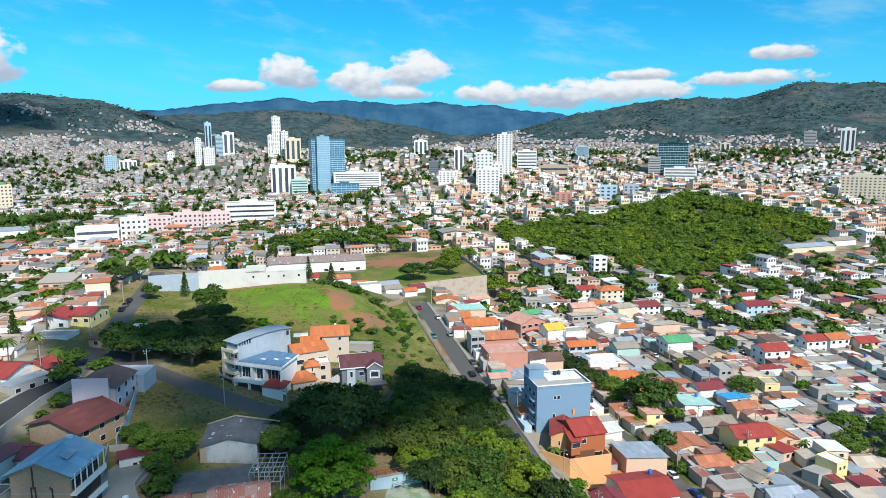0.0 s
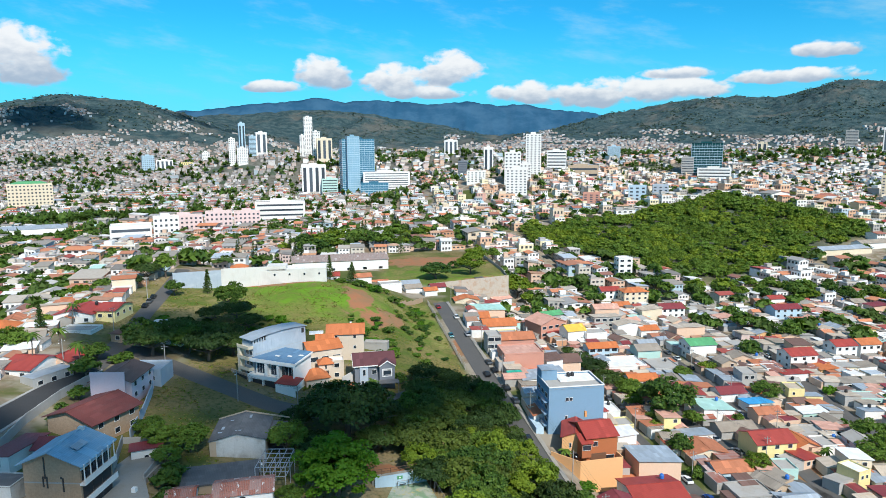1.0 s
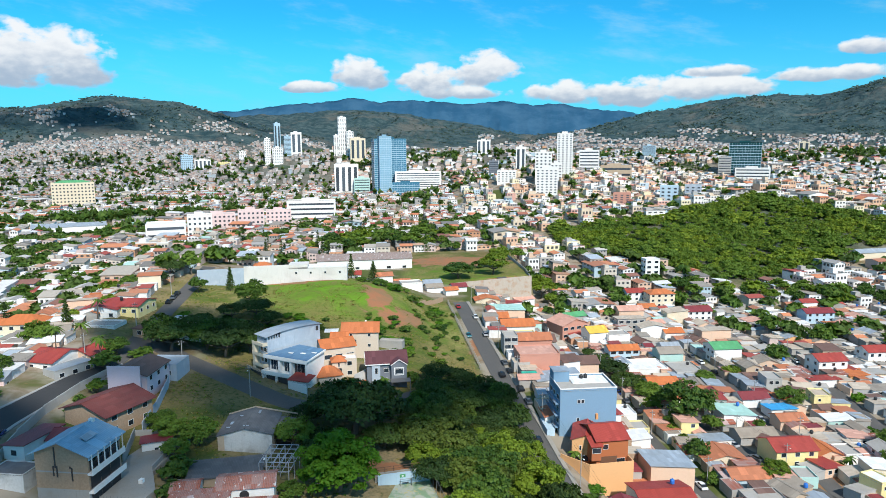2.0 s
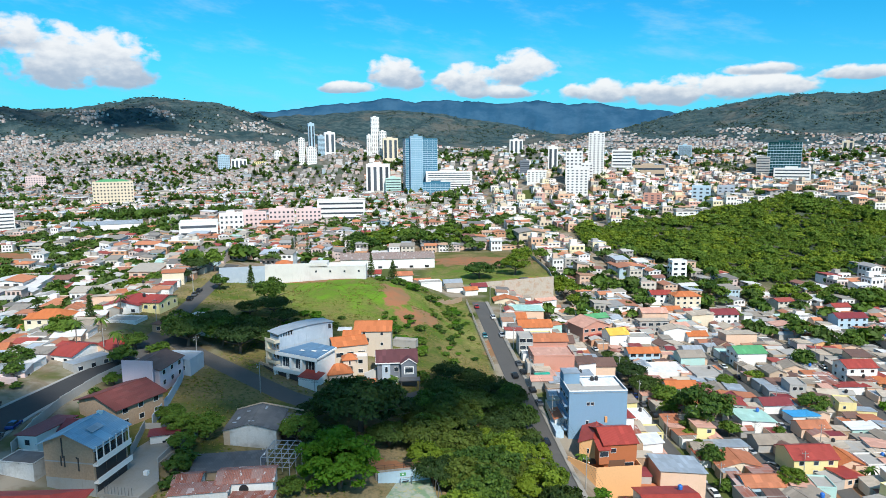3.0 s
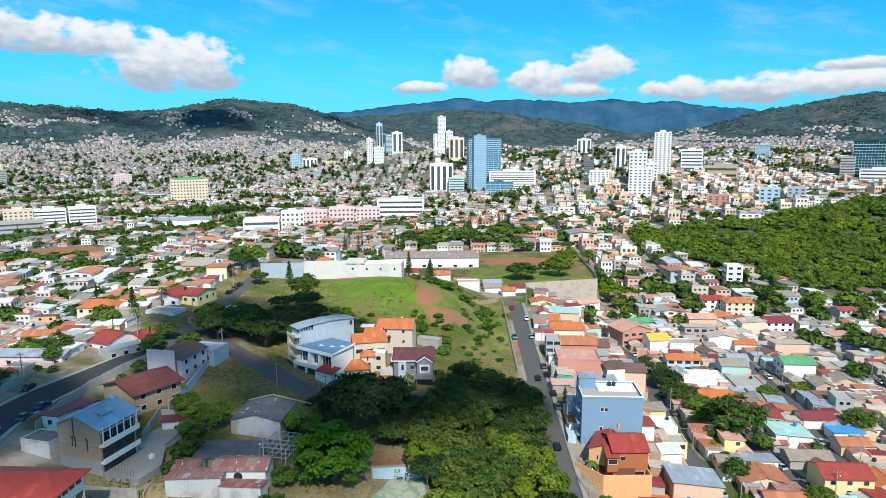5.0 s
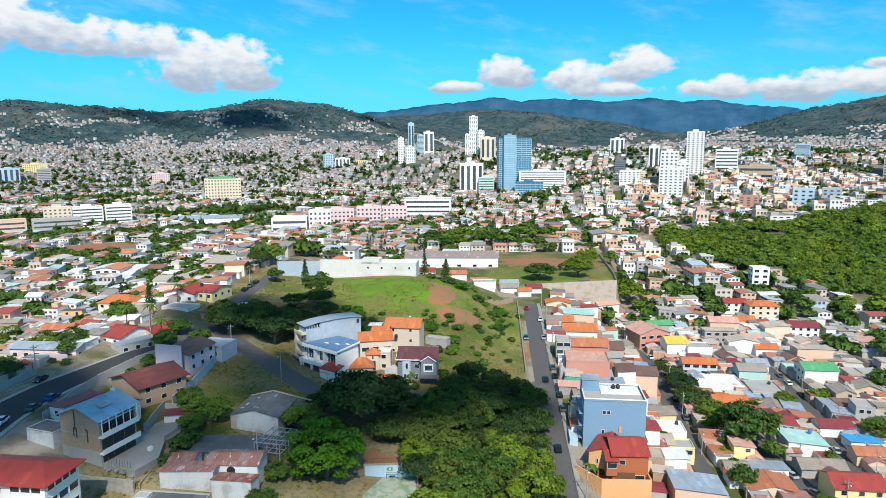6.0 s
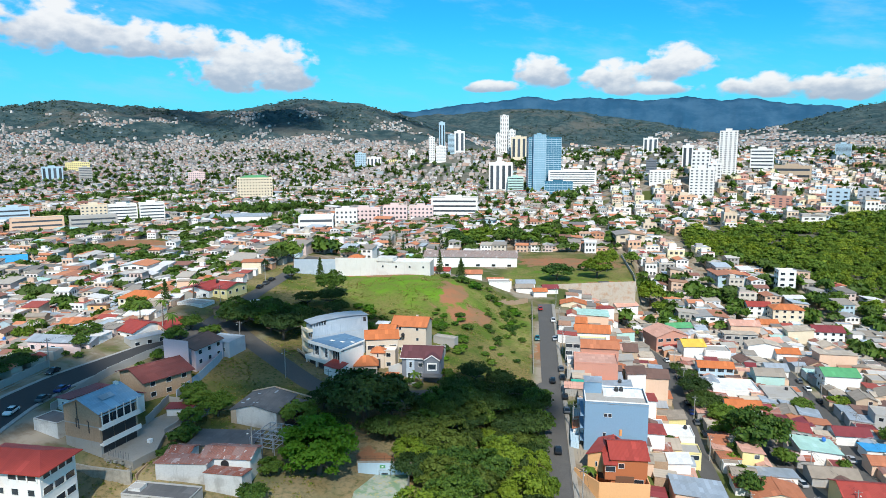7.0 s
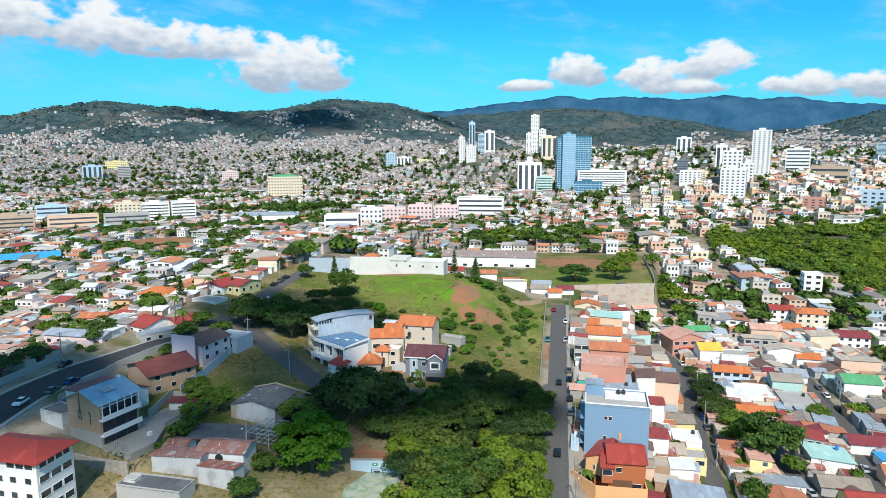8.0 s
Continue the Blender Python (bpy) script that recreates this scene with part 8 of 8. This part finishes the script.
def open_land(x, y):
    g, s, w = covers(x, y)
    u = x - road_x(y)
    keep = (g < 0.3) & (w < 0.75 + 0.3 * (np.hypot(x - 30, y) > 1400)) & (s < 0.4)
    keep &= ~((x > -112) & (x < 72) & (y < 300)) & ~green_belt(x, y)
    keep &= ~((x > -70) & (x < 72) & (y < 440) & (y > 318 + (x - 23.5) * 0.414))
    return keep


def lots(r0, r1, step_x, step_y, seed, chance):
    """Rows of building plots; their turn changes from quarter to quarter."""
    rs = np.random.RandomState(seed)
    lim = r1 * 1.05
    xs, ys = np.meshgrid(np.arange(-lim, lim, step_x), np.arange(60, lim, step_y))
    xs, ys = xs.ravel(), ys.ravel()
    bend = np.radians(14 * waves(xs, ys, 1100, 1.1, 2) + 6)
    c, s = math.cos(0.08), math.sin(0.08)
    x = xs * c - ys * s + 40 * waves(xs, ys, 700, 2.0, 1) + rs.uniform(-1.2, 1.2, len(xs))
    y = xs * s + ys * c + 40 * waves(xs, ys, 800, 4.0, 1) + rs.uniform(-1.2, 1.2, len(xs))
    rr, az = np.hypot(x - 30, y), np.degrees(np.arctan2(x - 30, y))
    street = (np.floor(xs / step_x) % 4 == 0)
    keep = (rr > r0) & (rr < r1) & (az > -58) & (az < 48) & ~street & (rs.rand(len(x)) < chance)
    keep &= open_land(x, y)
    x, y, bend = x[keep], y[keep], bend[keep]
    return x, y, bend, rs


def town():
    kits, trees_at, ridge_kits, slope_kits = [], [], [], []
    for r0, r1, sx, sy, seed, chance, wins, green in ((330, 760, 8.4, 9.4, 1, .97, 2, .52), (760, 1350, 10, 10.5, 2, .92, 1, .40), (1350, 2100, 10.5, 10.5, 3, .74, 0, .2), (2100, 2900, 15, 14, 4, .4, 0, .1)):
        x, y, turn, rs = lots(r0, r1, sx, sy, seed, chance)
        ok = free_of(x, y, 5)
        x, y, turn = x[ok], y[ok], turn[ok]
        # clumps of trees between the roofs
        leafy = waves(x, y, 300, 5.0, 4) + 0.30 * rs.normal(size=len(x)) + 0.10 * bump2(x, y, 190, 640, 170, 130) > green - 0.02 * smooth(-6, -20, np.degrees(np.arctan2(x - 30, y))) + 0.10 * smooth(2, 10, np.degrees(np.arctan2(x - 30, y)))
        leafy &= ~((np.hypot(x - 30, y) > 1250) & (x < -100) & (rs.rand(len(x)) < .6))
        grove = leafy & (land(x, y) < 80)
        trees_at.append(np.stack([x[grove], y[grove]], 1))
        x, y, turn = x[~leafy], y[~leafy], turn[~leafy]
        z = land(x, y)
        side = smooth(-6, -14, np.degrees(np.arctan2(x - 30, y)))
        ok = (z < 97 - 45 * side + 25 * waves(x, y, 420, 8.0, 3)) & (rs.rand(len(x)) < 1 - 0.3 * smooth(40, 90, z))
        x, y, turn, z = x[ok], y[ok], turn[ok], z[ok]
        k = len(x)
        rr = np.hypot(x - 30, y)
        side = side[ok]
        ridge_side = (x > 40 + .02 * y) & (y > 430) & (rr < 1250)
        pick = rs.rand(k)
        big = np.where(rs.rand(k) < .05 + .10 * smooth(-10, -22, np.degrees(np.arctan2(x - 30, y))), 1.9, 1.0)
        lv = np.where(rs.rand(k) < .42, 2, 1) + (rs.rand(k) < .08)
        grow = 1.0 + 0.1 * (r0 > 1300)
        w, d, hh = rs.uniform(.80, 1.1, k) * (1 + .15 * ridge_side) * sx * big * (1 - .25 * (side * (rr > 1300))), rs.uniform(.75, 1.02, k) * sy * big * (1 - .25 * (side * (rr > 1300))), (lv + ridge_side * (rs.rand(k) < .15)) * rs.uniform(2.4, 2.9, k) * grow
        rows = np.stack([x, y, z, turn + (rs.rand(k) < .4) * math.pi / 2, w, d, hh], 1)
        for i, (kind, lo, hi) in enumerate((("gable", 0, .40), ("hip", .40, .46), ("shed", .46, .78), ("flat", .78, 1.01))):
            for levels in (1, 2):
                sel = (pick >= lo) & (pick < hi) & ((lv >= 2) == (levels == 2))
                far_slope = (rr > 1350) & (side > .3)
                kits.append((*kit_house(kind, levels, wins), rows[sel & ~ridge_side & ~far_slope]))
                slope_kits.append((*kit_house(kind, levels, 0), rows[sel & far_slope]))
                if kind != "shed":
                    ridge_kits.append((*kit_house(kind, levels, wins), rows[sel & ridge_side]))
                else:
                    ridge_kits.append((*kit_house("flat", levels, wins), rows[sel & ridge_side]))
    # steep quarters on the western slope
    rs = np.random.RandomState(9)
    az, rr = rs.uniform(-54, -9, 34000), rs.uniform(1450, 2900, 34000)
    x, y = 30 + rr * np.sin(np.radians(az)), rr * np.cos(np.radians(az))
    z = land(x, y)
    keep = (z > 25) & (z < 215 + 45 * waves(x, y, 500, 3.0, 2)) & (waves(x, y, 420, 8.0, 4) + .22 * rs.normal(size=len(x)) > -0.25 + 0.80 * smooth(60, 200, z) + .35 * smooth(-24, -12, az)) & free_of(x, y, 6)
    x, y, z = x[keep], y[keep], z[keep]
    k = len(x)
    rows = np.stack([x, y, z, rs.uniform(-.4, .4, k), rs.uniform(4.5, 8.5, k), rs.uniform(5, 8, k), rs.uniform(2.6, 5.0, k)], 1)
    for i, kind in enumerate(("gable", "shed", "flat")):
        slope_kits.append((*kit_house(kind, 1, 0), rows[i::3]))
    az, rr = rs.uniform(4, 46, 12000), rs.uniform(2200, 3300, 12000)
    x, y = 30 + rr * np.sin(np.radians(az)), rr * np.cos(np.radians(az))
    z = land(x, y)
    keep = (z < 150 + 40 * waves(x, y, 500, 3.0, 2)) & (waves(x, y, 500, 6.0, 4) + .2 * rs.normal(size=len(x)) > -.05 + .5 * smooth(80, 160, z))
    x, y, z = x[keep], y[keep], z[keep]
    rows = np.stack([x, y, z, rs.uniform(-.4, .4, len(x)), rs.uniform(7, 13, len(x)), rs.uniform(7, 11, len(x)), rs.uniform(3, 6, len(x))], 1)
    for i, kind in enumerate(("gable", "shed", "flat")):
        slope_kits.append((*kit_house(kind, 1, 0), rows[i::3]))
    joined("slope_houses", slope_kits, [SLOPE_WALL, SLOPE_ROOF, TOWN_GLASS, SLOPE_ROOF], "small houses in haze-dulled greys and browns crowded on the steep slopes", "houses")
    joined("ridge_houses", ridge_kits, [RIDGE_WALL, TOWN_ROOF, TOWN_GLASS, RIDGE_TILE], "stepped houses with orange tile roofs on the ridge", "houses")
    joined("town_houses", kits, [TOWN_WALL, TOWN_ROOF, TOWN_GLASS, TOWN_TILE], "dense town of small pale houses with tile and sheet roofs", "houses")
    return np.concatenate(trees_at)


TREES_AT = town()


# ---- sheds and lean-tos that fill the yards of the near quarters ----
def yard_sheds():
    rs = np.random.RandomState(77)
    x = np.concatenate([rs.uniform(62, 350, 9000), rs.uniform(-330, -96, 5000), rs.uniform(36, 80, 900)])
    y = np.concatenate([rs.uniform(125, 345, 9000), rs.uniform(120, 345, 5000), rs.uniform(176, 330, 900)])
    ok = np.ones(len(x), bool)
    for path in STREETS + [MAIN, WEST, NORTH]:
        for (xa, ya), (xb, yb) in zip(path, path[1:]):
            ux, uy = xb - xa, yb - ya
            t = np.clip(((x - xa) * ux + (y - ya) * uy) / (ux * ux + uy * uy), 0, 1)
            ok &= np.hypot(x - xa - t * ux, y - ya - t * uy) > 5.4
    g, s, w = covers(x, y)
    ok &= (g < .3) & (s < .4) & (x - road_x(y) > 7) | ((x < -96) & ok)
    x, y = x[ok], y[ok]
    ok = free_of(x, y, -1.2)
    x, y = x[ok], y[ok]
    keep = []
    for i in range(len(x)):
        if all((x[i] - x[j]) ** 2 + (y[i] - y[j]) ** 2 > 24 for j in keep):
            keep.append(i)
    ok = ~((x[keep] > 50) & (x[keep] < 72) & (y[keep] < 158))
    x, y = x[keep][ok], y[keep][ok]
    k = len(x)
    rows = np.stack([x, y, land(x, y), np.where(rs.rand(k) < .5, .07, 1.64), rs.uniform(3.6, 6.2, k), rs.uniform(4, 7, k), rs.uniform(2.2, 2.9, k)], 1)
    own = np.zeros(k, bool)
    own[np.argsort(np.hypot(x - 75, y - 150) + 400 * (x < 40))[:290]] = True
    q = random.Random(6)
    made = {}
    for row in rows[own]:
        kind, wl, rf = q.choice(["shed", "shed", "gable", "flat"]), q.choice(["grey", "concrete", "white", "tan", "peach", "brickraw"]), q.choice(["grey", "pale", "zinc", "tile", "rust", "brown", "pinkroof", "maroon"])
        for key, mat, want in (((kind, wl), WALLS[wl], (0,)), ((kind, rf, 0), ROOFS[rf], (1, 3))):
            if key not in made:
                v, f, m = kit_house(kind, 1, 0)
                g = Geo()
                for face, mi in zip(f, m):
                    if mi in want:
                        g.face([v[c] for c in face])
                made[key] = g.mesh("shed" if len(key) == 2 else "roof", [mat])
        ob = new("shed", made[kind, wl])
        ob.matrix_basis = pose(*row[:3], 0, 0, math.degrees(row[3])) @ Matrix.Diagonal((*row[4:7], 1))
        part("roof", made[kind, rf, 0], None, ob)
        tagged(ob, {"grey": "grey rendered", "concrete": "bare concrete", "white": "white plastered", "tan": "tan rendered", "peach": "peach plastered", "brickraw": "bare brick"}[wl] + " yard shed with a " + {"grey": "grey fibre-cement", "pale": "pale weathered", "zinc": "zinc sheet", "tile": "terracotta", "rust": "rusty sheet", "brown": "brown tile", "pinkroof": "faded pink", "maroon": "maroon sheet"}[rf] + " roof", "shed", "yard sheds")
    rows = rows[~own]
    kits = [(*kit_house(q, 1, 0), rows[i::4]) for i, q in enumerate(("shed", "flat", "gable", "shed"))]
    joined("yard_sheds", kits, [TOWN_WALL, TOWN_ROOF, TOWN_GLASS, TOWN_TILE], "crowded sheds and lean-tos in the back yards", "sheds")


yard_sheds()



def far_trees():
    rs = np.random.RandomState(21)
    near = leaf_cloud(31, 10, 7, 0.36, 0.8, 1.0, 0.45)
    near2 = leaf_cloud(32, 10, 7, 0.36, 0.65, 1.0, 0.45)
    far = leaf_cloud(33, 4, 3, 0.75, 0.7, 1.0, 0.45)
    x, y = TREES_AT[:, 0], TREES_AT[:, 1]
    k = len(x)
    more = 1
    x = np.concatenate([x + rs.uniform(-6, 6, k) for _ in range(more)])
    y = np.concatenate([y + rs.uniform(-6, 6, k) for _ in range(more)])
    # single trees in streets and yards
    az, rr = rs.uniform(-56, 46, 4600), 330 + 1600 * rs.rand(4600) ** 1.2
    sx, sy = 30 + rr * np.sin(np.radians(az)), rr * np.cos(np.radians(az))
    ok = open_land(sx, sy) & (land(sx, sy) < 80)
    gx, gy = rs.uniform(-800, -250, 5200), rs.uniform(410, 1000, 5200)
    green = green_belt(gx, gy) & (covers(gx, gy)[1] < .3)
    x, y = np.concatenate([x, sx[ok], gx[green]]), np.concatenate([y, sy[ok], gy[green]])
    ok = free_of(x, y, 1.0)
    x, y = x[ok], y[ok]
    rr = np.hypot(x - 30, y)
    r = rs.uniform(2.8, 5.8, len(x)) * (1 + .3 * (rr > 1400))
    rows = np.stack([x, y, land(x, y) + r * 0.75, rs.uniform(0, 6.28, len(x)), r, r, r * rs.uniform(.8, 1.25, len(x))], 1)
    q = rr < 720
    F = lambda c: (c[0], c[1].tolist(), [0] * len(c[1]))
    a, b = rows[q], rows[~q]
    joined("town_trees", [(*F(near), a[::3]), (*F(near2), a[1::3]), (*F(far), b[::2])], [LEAF], "scattered green trees between the town's roofs", "trees")
    joined("town_trees", [(*F(near2), a[2::3]), (*F(far), b[1::2])], [LEAF_DARK], "scattered dark trees between the town's roofs", "trees")
    # wood on the hill
    x, y = rs.uniform(95, 425, 12000), rs.uniform(372, 595, 12000)
    g, s, w = covers(x, y)
    ok = (w > 0.3) & free_of(x, y, 2)
    ok &= bump2(x, y, 184, 498, 13, 9) < .45
    x, y = x[ok][:2700], y[ok][:2700]
    r = rs.uniform(1.8, 3.7, len(x)) * (1 + 0.55 * np.clip(waves(x, y, 60, 4.0, 3), -.4, 1)) * np.where(rs.rand(len(x)) < .1, 1.5, 1)
    rows = np.stack([x, y, land(x, y) + r * 0.7, rs.uniform(0, 6.28, len(x)), r, r, r * rs.uniform(.8, 1.3, len(x))], 1)
    dense = leaf_cloud(34, 26, 9, 0.165, 0.9, 1.0, 0.32)
    hue = waves(x, y, 90, 7.0, 3) + rs.normal(size=len(x)) * .35
    joined("woodland", [(*F(dense), rows[hue < -.3])], [LEAF], "thick dark green woodland on a hill among houses", "woodland")
    joined("woodland", [(*F(dense), rows[(hue >= -.3) & (hue < .3)])], [leaves("hill_leaves", (0.055, 0.115, 0.013), (0.195, 0.270, 0.028))], "thick green woodland on a hill among houses", "woodland")
    joined("woodland", [(*F(dense), rows[hue >= .3])], [leaves("wood_leaves", (0.095, 0.165, 0.015), (0.30, 0.36, 0.032))], "thick lighter green woodland on a hill among houses", "woodland")
    # woods on the far slopes, haze put into the leaves as paler blue-green
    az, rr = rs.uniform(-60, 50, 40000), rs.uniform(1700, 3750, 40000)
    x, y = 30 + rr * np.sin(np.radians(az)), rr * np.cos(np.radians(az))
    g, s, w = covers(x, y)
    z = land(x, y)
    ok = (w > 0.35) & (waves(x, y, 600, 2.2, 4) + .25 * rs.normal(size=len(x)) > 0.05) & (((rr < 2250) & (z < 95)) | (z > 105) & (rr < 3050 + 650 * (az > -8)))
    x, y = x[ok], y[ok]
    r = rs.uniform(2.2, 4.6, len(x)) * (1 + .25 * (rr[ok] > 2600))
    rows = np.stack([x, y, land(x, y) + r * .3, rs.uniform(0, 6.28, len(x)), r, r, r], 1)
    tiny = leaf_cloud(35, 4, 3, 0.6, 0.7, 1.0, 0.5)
    joined("mountain_woods", [(*F(tiny), rows)], [leaves("hazed_mountain_leaves", (0.070, 0.115, 0.110), (0.135, 0.185, 0.150), 0.35)], "woods on the mountain slopes in hazy blue-green", "woodland")


far_trees()


# ---- far range on the horizon, distance haze painted in as blue ----
def far_range():
    az = np.radians(np.arange(-75, 70, 0.2))
    deg = np.degrees(az)
    k = len(az)
    top = ridge(deg, FAR_RIDGE)
    V = []
    rows = ((4100, -0.1), (4200, .10), (4280, .22), (4350, .34), (4410, .46), (4470, .58), (4530, .70), (4590, .82), (4650, .92), (4700, 1.0), (4880, .3))
    top = top + np.array([0.10 * noise.fractal(Vector((q * .55, 3.0, 0)), 1.0, 2.0, 5) for q in deg])
    for j, (r, f) in enumerate(rows):
        x, y = 30 + r * np.sin(az), r * np.cos(az)
        spur = np.array([noise.ridged_multi_fractal(Vector((q * .42 + j * .10, j * .16, 1.0)), 0.9, 2.1, 5, 1.0, 2.0) - 1.0 for q in deg])
        z = EYE + 4700 * np.tan(np.radians(top)) * f + 26 * (0 < j < 9) * spur
        V.append(np.stack([x, y, z], 1))
    V = np.concatenate(V)
    F = [(j * k + i, j * k + i + 1, (j + 1) * k + i + 1, (j + 1) * k + i) for j in range(len(rows) - 1) for i in range(k - 1)]
    m = bpy.data.materials.new("hazed_far_forest")
    m.use_nodes = True
    N = Nodes(m.node_tree)
    at = N.tree.nodes.new("ShaderNodeNewGeometry").outputs["Position"]
    # forest colour replaced by the blue of distance haze
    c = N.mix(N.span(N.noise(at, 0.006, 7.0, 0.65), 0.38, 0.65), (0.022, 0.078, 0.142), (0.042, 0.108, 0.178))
    p = N.tree.nodes.new("ShaderNodeBsdfPrincipled")
    N.put(p.inputs["Base Color"], c), N.put(p.inputs["Roughness"], 1.0), N.put(p.inputs["Specular IOR Level"], 0.0)
    out = N.tree.nodes.new("ShaderNodeOutputMaterial")
    N.tree.links.new(p.outputs[0], out.inputs[0])
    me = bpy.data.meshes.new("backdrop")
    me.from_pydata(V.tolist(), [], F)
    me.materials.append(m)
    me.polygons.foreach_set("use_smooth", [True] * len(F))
    tagged(new("backdrop", me), "far mountain range painted in haze blue along the horizon", "mountains", "", "structure")


far_range()
